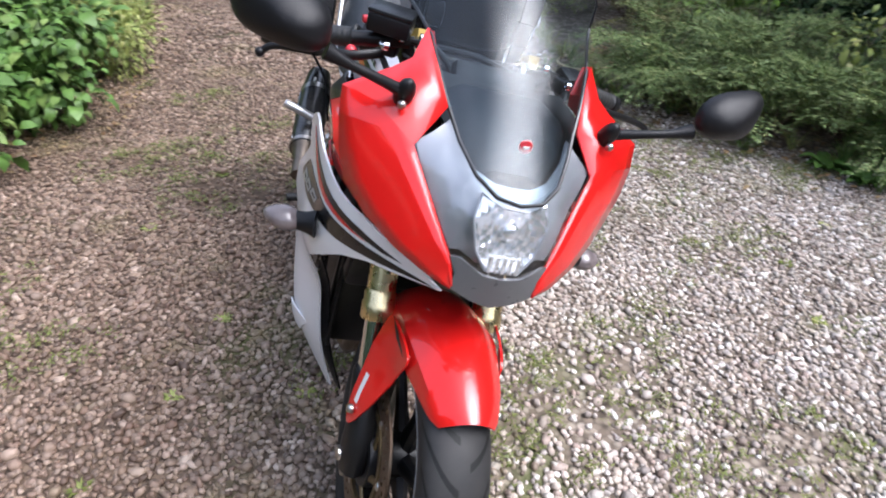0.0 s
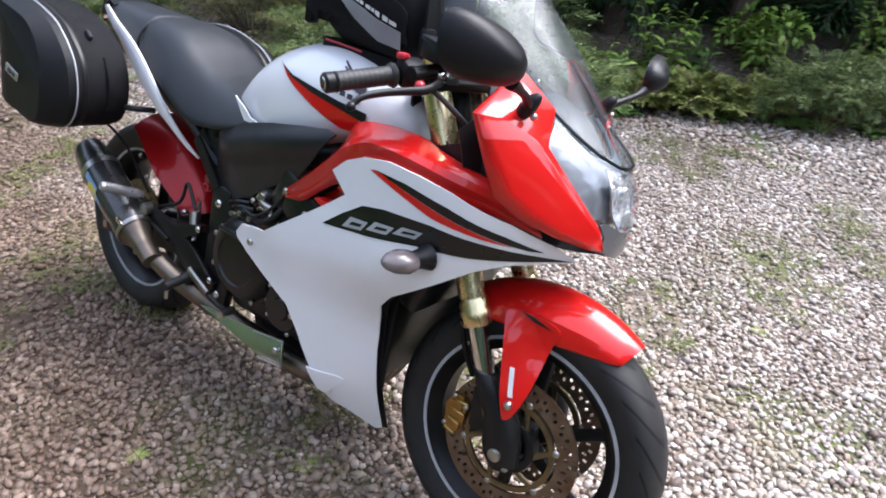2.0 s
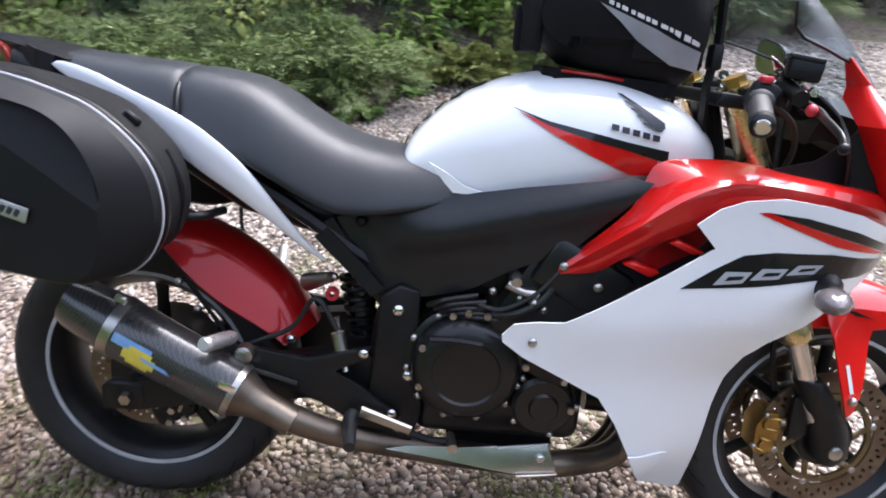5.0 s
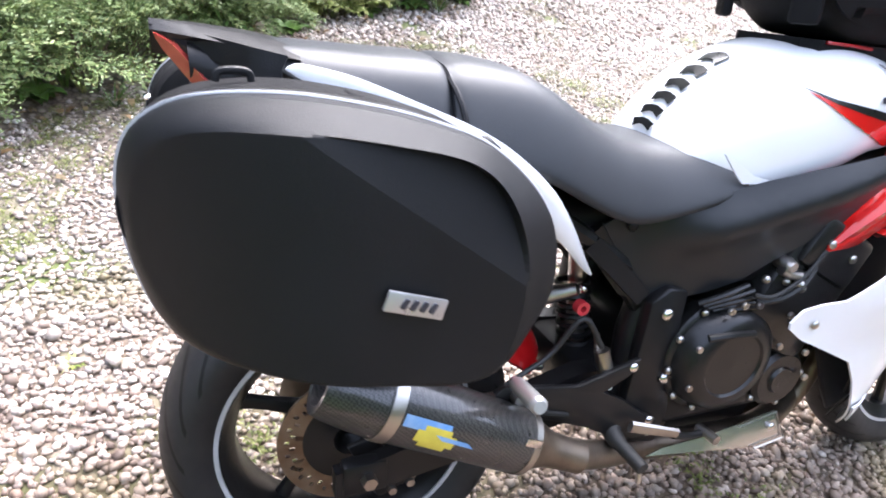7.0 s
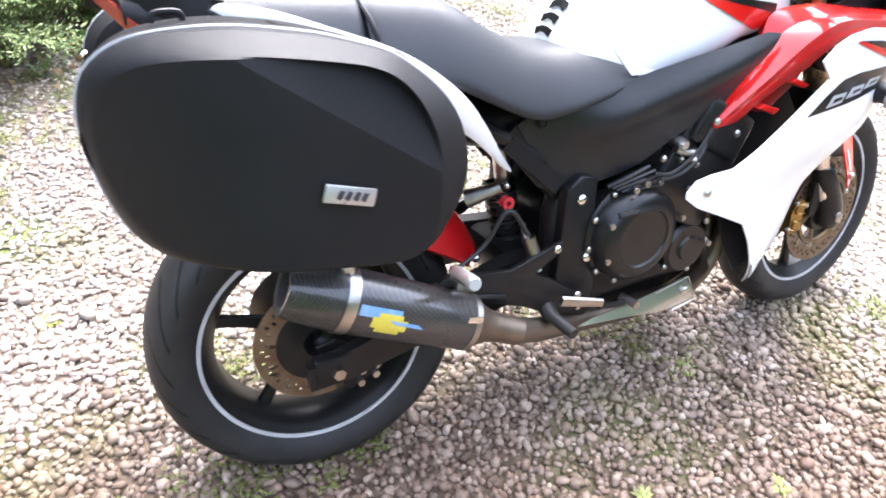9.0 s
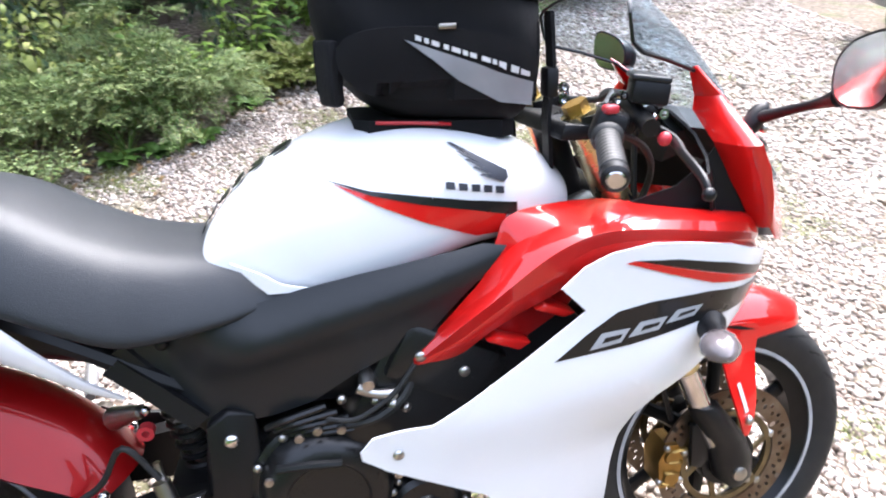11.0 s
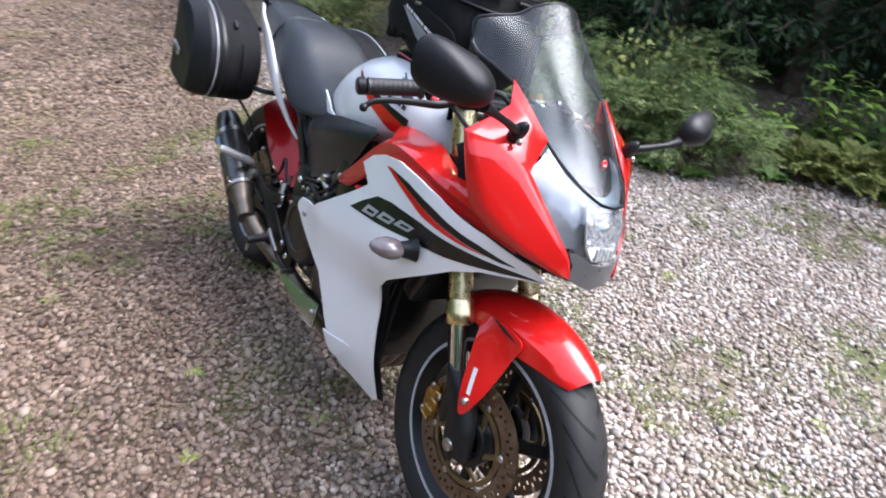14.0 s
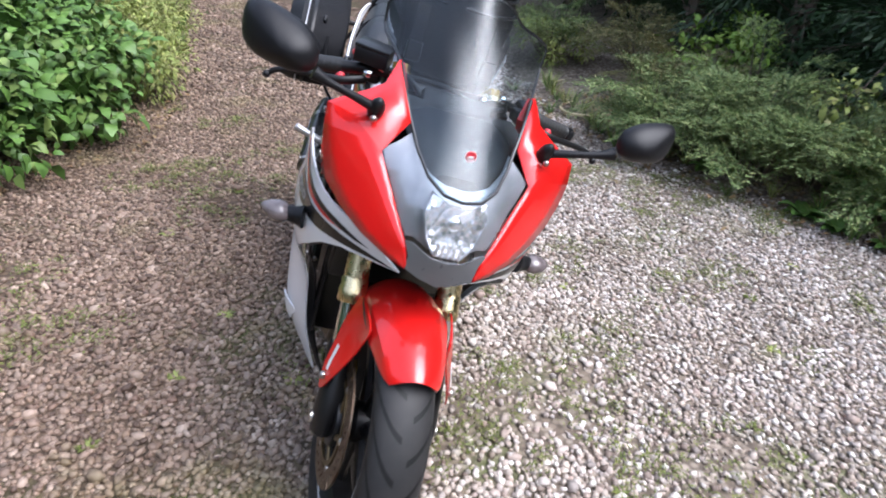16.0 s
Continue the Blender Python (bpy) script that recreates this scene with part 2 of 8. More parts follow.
def part(name, bm, mat, parent, label="", angle=38):
    """Links a bmesh as one mesh object under a thing or a part."""
    ob = new(name, finish(name, bm, mat, angle))
    ob.parent = parent
    if label:
        ob["label"] = label
    return ob


def thing(name, label, category, m=None, group=""):
    ob = new(name)
    ob.empty_display_size = 0.1
    if m is not None:
        ob.matrix_world = m
    return tagged(ob, label, category, group)


def spline(pts, n=6, closed=False):
    """A smooth curve through the points."""
    P = [np.array(p, float) for p in pts]
    out, m = [], len(P)
    last = m if closed else m - 1
    for i in range(last):
        a = P[(i - 1) % m] if closed or i > 0 else 2 * P[0] - P[1]
        b, c = P[i], P[(i + 1) % m]
        d = P[(i + 2) % m] if closed or i + 2 < m else 2 * P[-1] - P[-2]
        for k in range(n):
            t = k / n
            out.append(0.5 * (2 * b + (c - a) * t + (2 * a - 5 * b + 4 * c - d) * t * t + (3 * b - a - 3 * c + d) * t ** 3))
    if not closed:
        out.append(P[-1])
    return out


def bend_surface(ctrl):
    """A smooth height field w(u, v) through control points (u, v, w)."""
    c = np.array(ctrl, float)
    n = len(c)

    def phi(r2):
        return np.where(r2 > 1e-12, r2 * np.log(np.maximum(r2, 1e-12)), 0.0)
    d2 = ((c[:, None, :2] - c[None, :, :2]) ** 2).sum(-1)
    A = np.zeros((n + 3, n + 3))
    A[:n, :n] = phi(d2) + 1e-4 * np.eye(n)
    A[:n, n], A[:n, n + 1:] = 1, c[:, :2]
    A[n, :n], A[n + 1:, :n] = 1, c[:, :2].T
    w = np.linalg.solve(A, np.r_[c[:, 2], 0, 0, 0])

    def f(u, v):
        return float(phi((c[:, 0] - u) ** 2 + (c[:, 1] - v) ** 2) @ w[:n] + w[n] + w[n + 1] * u + w[n + 2] * v)
    return f


def sheet(outline, fn, thick=0.004, step=0.025, lift=0.0, roll=0.0):
    """A curved panel with thickness: a flat outline (u, v) laid onto the surface fn(u, v). roll turns the rim inwards."""
    flat = bmesh.new()
    vs = [flat.verts.new((p[0], p[1], 0)) for p in outline]
    flat.faces.new(vs)
    bmesh.ops.triangulate(flat, faces=flat.faces[:])
    us, ws = [p[0] for p in outline], [p[1] for p in outline]
    for axis, lo, hi in ((0, min(us), max(us)), (1, min(ws), max(ws))):
        k = math.floor(lo / step) + 1
        while k * step < hi - 1e-4:
            co, no = [0, 0, 0], [0, 0, 0]
            co[axis], no[axis] = k * step, 1
            bmesh.ops.bisect_plane(flat, geom=flat.verts[:] + flat.edges[:] + flat.faces[:], plane_co=co, plane_no=no, dist=1e-5)
            k += 1
    bmesh.ops.remove_doubles(flat, verts=flat.verts[:], dist=1e-5)
    flat.verts.index_update()
    bm = bmesh.new()
    top, low = [], []
    e = 1e-3
    for v in flat.verts:
        u, w = v.co.x, v.co.y
        p = Vector(fn(u, w))
        n = (Vector(fn(u + e, w)) - Vector(fn(u - e, w))).cross(Vector(fn(u, w + e)) - Vector(fn(u, w - e))).normalized()
        inner = n if (p + n * 0.05 - CORE).length < (p - CORE).length else -n
        edge = roll if roll and any(x.is_boundary for x in v.link_edges) else 0.0
        top.append(bm.verts.new(p - inner * lift + inner * edge))
        low.append(bm.verts.new(p - inner * lift + inner * (thick + edge)))
    for f in flat.faces:
        ids = [v.index for v in f.verts]
        bm.faces.new([top[i] for i in ids])
        bm.faces.new([low[i] for i in reversed(ids)])
    for ed in flat.edges:
        if ed.is_boundary:
            a, b = ed.verts[0].index, ed.verts[1].index
            bm.faces.new((top[a], top[b], low[b], low[a]))
    flat.free()
    return bm


CORE = Vector((0.1, 0.0, 0.6))


def loft(rings, caps=True, closed=True):
    bm = bmesh.new()
    R = [[bm.verts.new(p) for p in r] for r in rings]
    n = len(R[0])
    for a, b in zip(R, R[1:]):
        for k in range(n if closed else n - 1):
            bm.faces.new((a[k], a[(k + 1) % n], b[(k + 1) % n], b[k]))
    if caps:
        bm.faces.new(R[0])
        bm.faces.new(R[-1][::-1])
    return bm


def tube(pts, r, seg=10, smooth=0, caps=True, flat=1.0):
    """A round bar along points; r is one radius or one for each point."""
    if smooth:
        if not isinstance(r, (int, float)):
            r = [float(x[0]) for x in spline([(q, 0) for q in r], smooth)]
        pts = spline(pts, smooth)
    P = [Vector(p) for p in pts]
    rr = [r] * len(P) if isinstance(r, (int, float)) else list(r)
    rings = []
    up = None
    for i, p in enumerate(P):
        d = (P[min(i + 1, len(P) - 1)] - P[max(i - 1, 0)]).normalized()
        if up is None:
            up = Vector((0, 0, 1)) if abs(d.z) < 0.9 else Vector((1, 0, 0))
        s = d.cross(up).normalized()
        up = s.cross(d).normalized()
        rings.append([p + (s * math.cos(a) * flat + up * math.sin(a)) * rr[i] for a in (2 * math.pi * k / seg for k in range(seg))])
    return loft(rings, caps)


def lathe(profile, centre, seg=48, closed=True, uv=False, axis="y"):
    """A profile of (across, radius) turned about an axle along y."""
    bm = bmesh.new()
    c = Vector(centre)
    rings = []
    for k in range(seg):
        a = 2 * math.pi * k / seg
        row = []
        for y, r in profile:
            if axis == "y":
                row.append(bm.verts.new(c + Vector((r * math.cos(a), y, r * math.sin(a)))))
            else:
                row.append(bm.verts.new(c + Vector((y, r * math.cos(a), r * math.sin(a)))))
        rings.append(row)
    m = len(profile)
    lay = bm.loops.layers.uv.new("UVMap") if uv else None
    for k in range(seg):
        A, B = rings[k], rings[(k + 1) % seg]
        for j in range(m if closed else m - 1):
            f = bm.faces.new((A[j], A[(j + 1) % m], B[(j + 1) % m], B[j]))
            if uv:
                for lp, (uu, vv) in zip(f.loops, ((k, j), (k, j + 1), (k + 1, j + 1), (k + 1, j))):
                    lp[lay].uv = (uu / seg, vv / (m - 1))
    return bm


def rbox(size, at=(0, 0, 0), bevel=0.006, seg=2, turn=None):
    bm = bmesh.new()
    bmesh.ops.create_cube(bm, size=1)
    bmesh.ops.scale(bm, vec=size, verts=bm.verts)
    if bevel:
        bmesh.ops.bevel(bm, geom=bm.edges[:], offset=min(bevel, 0.45 * min(size)), segments=seg, profile=0.5, affect="EDGES")
    m = Matrix.Translation(at) @ (turn if turn is not None else Matrix.Identity(4))
    bmesh.ops.transform(bm, matrix=m, verts=bm.verts)
    return bm


def rot(rx=0, ry=0, rz=0):
    return pose(0, 0, 0, rx, ry, rz)


def plate(outline, y0, y1, bevel=0.003):
    """A flat plate cut to an outline in x and z, from y0 to y1."""
    bm = bmesh.new()
    f = bm.faces.new([bm.verts.new((x, y0, z)) for x, z in outline])
    g = bmesh.ops.extrude_face_region(bm, geom=[f])
    bmesh.ops.translate(bm, vec=(0, y1 - y0, 0), verts=[v for v in g["geom"] if isinstance(v, bmesh.types.BMVert)])
    if bevel:
        bmesh.ops.bevel(bm, geom=bm.edges[:], offset=bevel, segments=2, profile=0.5, affect="EDGES")
    return bm


def ball(at, r, seg=16, scale=(1, 1, 1), turn=None):
    bm = bmesh.new()
    bmesh.ops.create_uvsphere(bm, u_segments=seg, v_segments=max(6, seg // 2), radius=r)
    bmesh.ops.scale(bm, vec=scale, verts=bm.verts)
    bmesh.ops.transform(bm, matrix=Matrix.Translation(at) @ (turn if turn is not None else Matrix.Identity(4)), verts=bm.verts)
    return bm


def bolt(parent, at, r=0.008, out=-1, mat=None, h=0.006):
    """A hexagon-socket bolt head, its axis along y."""
    return part("bolt", lathe([(0, 0.0005), (out * h, 0.0005), (out * h, r * 0.45), (out * h * 0.6, r * 0.5), (out * h, r * 0.6), (out * h, r * 0.9), (out * h * 0.7, r), (0, r)], at, 12, closed=False), mat or STEEL, parent)


# ---- the motorcycle, built upright about its own axes: x ahead, y to its left, z up; it leans on its side stand ----
BIKE = pose(0.0731, 0.018, 0, -13.1, 0, 2.5)
bike = thing("motorcycle", "red and white faired sports motorcycle leaning on its side stand", "motorcycle", BIKE)
FRONT, REAR = (0.718, 0.288), (-0.718, 0.308)


def tyre_profile(w, R, bead):
    p = [(-w * 0.72, bead - 0.004), (-w * 0.9, bead + 0.012), (-w * 1.0, bead + (R - bead) * 0.45)]
    for k in range(1, 14):
        a = -math.pi / 2 + math.pi * k / 14
        p.append((w * 1.0 * math.sin(a), bead + (R - bead) * 0.45 + (R - bead) * 0.55 * math.cos(a) ** 0.8))
    p += [(w * 1.0, bead + (R - bead) * 0.45), (w * 0.9, bead + 0.012), (w * 0.72, bead - 0.004)]
    return p


def disc(at_y, cx, cz, r0, r1, holes, parent, name="brake_disc", mat=None):
    """A drilled brake disc: rings of wedges with round gaps left between them."""
    bm = bmesh.new()
    seg, t = holes * 4, 0.0025
    for (a0, a1, gaps) in ((r0, r0 + 0.3 * (r1 - r0), False), (r0 + 0.3 * (r1 - r0), r0 + 0.52 * (r1 - r0), True),
                           (r0 + 0.52 * (r1 - r0), r0 + 0.72 * (r1 - r0), 2), (r0 + 0.72 * (r1 - r0), r1, False)):
        for k in range(seg):
            if gaps and (k + (2 if gaps == 2 else 0)) % 4 == 0:
                continue
            q = [2 * math.pi * k / seg, 2 * math.pi * (k + 1) / seg]
            vs = []
            for y in (at_y - t, at_y + t):
                for a, r in ((q[0], a0), (q[1], a0), (q[1], a1), (q[0], a1)):
                    vs.append(bm.verts.new((cx + r * math.cos(a), y, cz + r * math.sin(a))))
            for ids in ((0, 1, 2, 3), (7, 6, 5, 4), (0, 3, 7, 4), (1, 5, 6, 2), (3, 2, 6, 7), (0, 4, 5, 1)):
                bm.faces.new([vs[i] for i in ids])
    bmesh.ops.remove_doubles(bm, verts=bm.verts[:], dist=1e-5)
    return part(name, bm, mat or BRAKE_DISC, parent)


def wheel(name, centre, w, R, spokes, spin):
    cx, cz = centre
    root = part(name, lathe([(-0.034, 0.018), (-0.045, 0.034), (-0.03, 0.046), (0.03, 0.046), (0.045, 0.034), (0.034, 0.018)], (cx, 0, cz), 24), SATIN_BLACK, bike, "black cast wheel with a silver rim stripe")
    bead = 0.221
    part("tyre", lathe(tyre_profile(w, R, bead), (cx, 0, cz), 96, closed=False, uv=True), TYRE, root, "black road tyre with slanted tread grooves", 50)
    rim = w * 0.74
    part("rim", lathe([(-rim, bead + 0.004), (-rim - 0.003, bead - 0.008), (-rim + 0.008, bead - 0.016), (-rim * 0.55, bead - 0.032), (rim * 0.55, bead - 0.032), (rim - 0.008, bead - 0.016),
                       (rim + 0.003, bead - 0.008), (rim, bead + 0.004), (rim * 0.6, bead - 0.012), (-rim * 0.6, bead - 0.012)], (cx, 0, cz), 72), SATIN_BLACK, root)
    for s in (-1, 1):
        y = s * (w * 0.96)
        part("rim_stripe", lathe([(y * 0.80, bead - 0.005), (y * 0.845, bead - 0.005), (y * 0.845, bead + 0.0025), (y * 0.80, bead + 0.0025)], (cx, 0, cz), 72), STRIPE, root)
    for k in range(spokes):
        a = spin + 2 * math.pi * k / spokes
        pts = []
        for r, b, t in ((0.035, 0.0, 0.024), (0.09, 0.05, 0.017), (0.15, 0.08, 0.014), (0.195, 0.1, 0.017)):
            pts.append(((cx + r * math.cos(a + b), 0, cz + r * math.sin(a + b)), t))
        part("spoke", tube([p for p, _ in pts], [t for _, t in pts], 8, 4, flat=0.8), SATIN_BLACK, root)
    return root


front_wheel = wheel("front_wheel", FRONT, 0.060, 0.300, 6, 0.35)
rear_wheel = wheel("rear_wheel", REAR, 0.086, 0.308, 5, 0.2)
for s in (-1, 1):
    d = disc(s * 0.070, *FRONT, 0.107, 0.15, 30, front_wheel)
    part("disc_carrier", lathe([(s * 0.050, 0.040), (s * 0.078, 0.040), (s * 0.080, 0.046), (s * 0.078, 0.058), (s * 0.072, 0.060), (s * 0.050, 0.060)], (FRONT[0], 0, FRONT[1]), 36), SATIN_BLACK, front_wheel, "black hub ring of the brake disc")
    part("carrier_ring", lathe([(s * 0.066, 0.090), (s * 0.074, 0.090), (s * 0.074, 0.1015), (s * 0.066, 0.1015)], (FRONT[0], 0, FRONT[1]), 48), BRONZE, front_wheel, "bronze disc carrier ring")
    for k in range(6):
        a = 0.3 + k * math.pi / 3
        arm = [(FRONT[0] + r * math.cos(a + b), s * 0.070, FRONT[1] + r * math.sin(a + b)) for r, b in ((0.055, -0.30), (0.075, -0.12), (0.095, 0.0))]
        part("carrier_arm", tube(arm, [0.0085, 0.0065, 0.0075], 8, 3, flat=0.6), BRONZE, front_wheel)
        part("disc_button", ball((FRONT[0] + 0.1045 * math.cos(a), s * 0.071, FRONT[1] + 0.1045 * math.sin(a)), 0.0085, 10, (1, 0.6, 1)), STEEL, front_wheel)
disc(-0.068, *REAR, 0.082, 0.124, 26, rear_wheel)
part("disc_carrier", lathe([(-0.050, 0.03), (-0.074, 0.03), (-0.072, 0.062), (-0.070, 0.083), (-0.064, 0.083)], (REAR[0], 0, REAR[1]), 30), SATIN_BLACK, rear_wheel)
part("sprocket", lathe([(0.08, 0.03), (0.087, 0.03), (0.087, 0.1), (0.08, 0.105)], (REAR[0], 0, REAR[1]), 42), STEEL, rear_wheel)



def settle(wheel_part, centre, to, yaw, lean):
    """Sets a wheel at its true place: its axle's middle, its turn about the upright and its lean."""
    wheel_part.matrix_local = Matrix.Translation(to) @ rot(lean, 0, yaw) @ Matrix.Translation((-centre[0], 0, -centre[1]))


settle(front_wheel, FRONT, (0.706, -0.021, 0.2865), 2.6, -2.6)
settle(rear_wheel, REAR, (-0.7195, 0.031, 0.3065), -2.2, -2.1)

# fork
RAKE = math.tan(radians(24.8))
AX, AZ = 0.690, 0.30


def on_fork(z, ahead=0.0):
    return AX - (z - AZ) * RAKE + ahead, z


fork = part("front_fork", tube([(on_fork(0.84)[0], -0.13, 0.84), (on_fork(0.84)[0], 0.13, 0.84)], 0.022, 12), SATIN_BLACK, bike, "gold upside-down front fork")
for s in (-1, 1):
    y = s * 0.108

    def seg(z0, z1):
        return [(on_fork(z0)[0], y, z0), (on_fork(z1)[0], y, z1)]
    part("lower_tube", tube(seg(0.34, 0.56), 0.0215, 20), CHROME, fork, "polished steel inner tube")
    part("upper_tube", tube(seg(0.548, 0.985), 0.0275, 20), PALE_GOLD, fork)
    part("collar", tube([(on_fork(z)[0], y, z) for z in (0.518, 0.522, 0.545, 0.55, 0.565, 0.57)], [0.029, 0.032, 0.032, 0.0295, 0.0305, 0.028], 20), PALE_GOLD, fork)
    part("fork_cap", tube(seg(0.985, 1.0), 0.02, 6), GOLD, fork)
    foot = loft([[(cx + rx * math.cos(a), y * (1 + k) + ry * math.sin(a), z) for a in (2 * math.pi * i / 14 for i in range(14))]
                 for z, cx, rx, ry, k in ((0.250, 0.710, 0.020, 0.022, 0.06), (0.268, 0.710, 0.040, 0.027, 0.06), (0.31, 0.702, 0.044, 0.028, 0.05), (0.35, 0.688, 0.042, 0.030, 0.0), (0.40, 0.655, 0.036, 0.031, 0), (0.43, 0.636, 0.031, 0.030, 0), (0.436, 0.633, 0.027, 0.027, 0))])
    part("axle_clamp", foot, SATIN_BLACK, fork)
    part("axle_end", lathe([(s * 0.13, 0.001), (s * 0.148, 0.001), (s * 0.148, 0.009), (s * 0.145, 0.014), (s * 0.13, 0.015)], (0.706, 0, 0.2865), 20, closed=False), STEEL, fork)
    part("pinch_bolt", ball((0.730, s * 0.13, 0.262), 0.008, 10), STEEL, fork)
    # calliper
    cal = part("brake_calliper", loft([[(0.586 + 0.72 * dx, y * 0.72 + 0.8 * dy, 0.300 + 0.8 * dz) for dx, dz in ((-0.035, -0.055), (0.0, -0.06), (0.02, -0.04), (0.028, 0.02), (0.012, 0.06), (-0.02, 0.062), (-0.042, 0.02))]
                                       for dy in (-0.036, -0.03, 0.03, 0.036)]), GOLD, fork, "gold brake calliper")
    for dz in (-0.03, 0.03):
        part("piston_cover", lathe([(-0.043, 0.001), (-0.043, 0.015), (-0.036, 0.018), (-0.03, 0.018)] if s < 0 else [(0.043, 0.001), (0.043, 0.015), (0.036, 0.018), (0.03, 0.018)], (0.583, y * 0.72 - s * 0.009, 0.300 + dz * 0.8), 12, closed=False), GOLD, cal)
    part("calliper_bolt", ball((0.606, y * 0.72 + s * 0.03, 0.33), 0.008, 8), STEEL, cal)
    for k in range(4):
        part("calliper_rib", rbox((0.034, 0.012, 0.007), (0.577 + 0.006 * k, y * 0.72 + s * 0.030, 0.262 + 0.025 * k), 0.003, 1, rot(0, 22 - 8 * k, 0)), GOLD, cal)
    part("bridge_bolt", ball((0.560, y * 0.72 + s * 0.026, 0.268), 0.007, 8), STEEL, cal)
    part("bridge_bolt", ball((0.573, y * 0.72 + s * 0.026, 0.342), 0.007, 8), STEEL, cal)
    part("calliper_bracket", plate([(0.615, 0.39), (0.655, 0.40), (0.68, 0.33), (0.64, 0.29), (0.62, 0.3)], y - 0.006, y + 0.006), SATIN_BLACK, fork)
    part("brake_hose", tube([(0.59, y * 0.75, 0.39), (0.56, y * 0.9, 0.47), (0.545, y * 0.95, 0.58), (0.53, y * 0.7, 0.72)], 0.006, 8, 5), BLACK_PLASTIC, fork)
part("top_clamp", plate([(0.33, 0.95), (0.42, 0.945), (0.43, 0.965), (0.34, 0.975)], -0.145, 0.145, 0.006), BLACK_PLASTIC, fork)
part("bottom_clamp", rbox((0.09, 0.28, 0.04), (0.5, 0, 0.72), 0.01, turn=rot(0, 25, 0)), SATIN_BLACK, fork)
part("steering_stem", tube([(0.45, 0, 0.70), (0.36, 0, 0.97)], 0.026, 14), SATIN_BLACK, fork)

# front mudguard


def guard(a0, a1, r, half, drop, steps=22, power=2.6):
    """A mudguard arched over a wheel: crown radius r, falling by drop at its sides."""
    rows = []
    for i in range(steps + 1):
        t = i / steps
        a = a0 + (a1 - a0) * t
        h = half(t)
        row = []
        for k in range(15):
            q = -1 + 2 * k / 14
            rr = r(t) - drop(t) * abs(q) ** power
            row.append((math.cos(a) * rr, q * h, math.sin(a) * rr))
        rows.append(row)
    return rows


def shell(rows, thick, centre):
    bm = bmesh.new()
    cx, cz = centre
    out = [[bm.verts.new((cx + x, y, cz + z)) for x, y, z in r] for r in rows]
    inn = []
    for r in rows:
        line = []
        for x, y, z in r:
            d = math.hypot(x, z)
            f = (d - thick) / d
            line.append(bm.verts.new((cx + x * f, y * 0.97, cz + z * f)))
        inn.append(line)
    n, m = len(rows), len(rows[0])
    for i in range(n - 1):
        for j in range(m - 1):
            bm.faces.new((out[i][j], out[i][j + 1], out[i + 1][j + 1], out[i + 1][j]))
            bm.faces.new((inn[i][j], inn[i + 1][j], inn[i + 1][j + 1], inn[i][j + 1]))
        bm.faces.new((out[i][0], out[i + 1][0], inn[i + 1][0], inn[i][0]))
        bm.faces.new((out[i][-1], inn[i][-1], inn[i + 1][-1], out[i + 1][-1]))
    for j in range(m - 1):
        bm.faces.new((out[0][j], inn[0][j], inn[0][j + 1], out[0][j + 1]))
        bm.faces.new((out[-1][j], out[-1][j + 1], inn[-1][j + 1], inn[-1][j]))
    return bm


def front_guard():
    """The front mudguard: a rounded crown, and below a crease on each side a skirt that deepens behind the tip."""
    rows = []
    for i in range(31):
        t = i / 30
        a = radians(58.5) + radians(70) * t
        h = 0.040 + 0.040 * min(1, t * 2.0) ** 0.55
        r = 0.327 + 0.010 * t
        drop = 0.026 + 0.016 * min(1, t * 3)
        deep = 0.040 * math.sin(math.pi * min(1, 0.03 + t * 1.05)) ** 0.6
        row = [(q * (h + 0.007), r - drop - deep) for q in (-1,)] + [(-h - 0.005, r - drop - 0.5 * deep)]
        row += [(h * (-1 + 2 * k / 16), r - drop * abs(-1 + 2 * k / 16) ** 2.1) for k in range(17)]
        row += [(h + 0.005, r - drop - 0.5 * deep), (h + 0.007, r - drop - deep)]
        rows.append([(math.cos(a) * rr, y, math.sin(a) * rr) for y, rr in row])
    return rows


mudguard = part("front_mudguard", shell(front_guard(), 0.004, FRONT), RED, bike, "glossy red front mudguard", 22)
for s in (-1, 1):
    guard_f = bend_surface([(0.62, 0.59, 0.094), (0.66, 0.60, 0.090), (0.74, 0.58, 0.086), (0.66, 0.52, 0.122), (0.72, 0.52, 0.098), (0.70, 0.42, 0.140), (0.73, 0.37, 0.138), (0.735, 0.45, 0.118), (0.60, 0.53, 0.112)])
    skirt = spline([(0.648, 0.575), (0.70, 0.580), (0.752, 0.566), (0.745, 0.52), (0.737, 0.44), (0.722, 0.386), (0.706, 0.373), (0.694, 0.40), (0.678, 0.45), (0.656, 0.53), (0.646, 0.555)], 4, True)
    sk = part("mudguard_side", sheet(skirt, lambda u, v, s=s: (u, s * guard_f(u, v), v), 0.004, 0.02), RED, mudguard)
    part("bolt", ball((0.710, s * 0.143, 0.406), 0.009, 10), STEEL, sk)
    part("slot", sheet([(0.664, 0.582), (0.70, 0.577), (0.742, 0.562), (0.705, 0.568)], lambda u, v, s=s: (u, s * guard_f(u, v), v), 0.001, 0.02, 0.0035), GLOSS_BLACK, sk)
    part("lettering_bars", sheet([(0.688, 0.475), (0.697, 0.475), (0.712, 0.42), (0.703, 0.42)], lambda u, v, s=s: (u, s * guard_f(u, v), v), 0.0006, 0.02, 0.0012), WHITE_PRINT, sk)

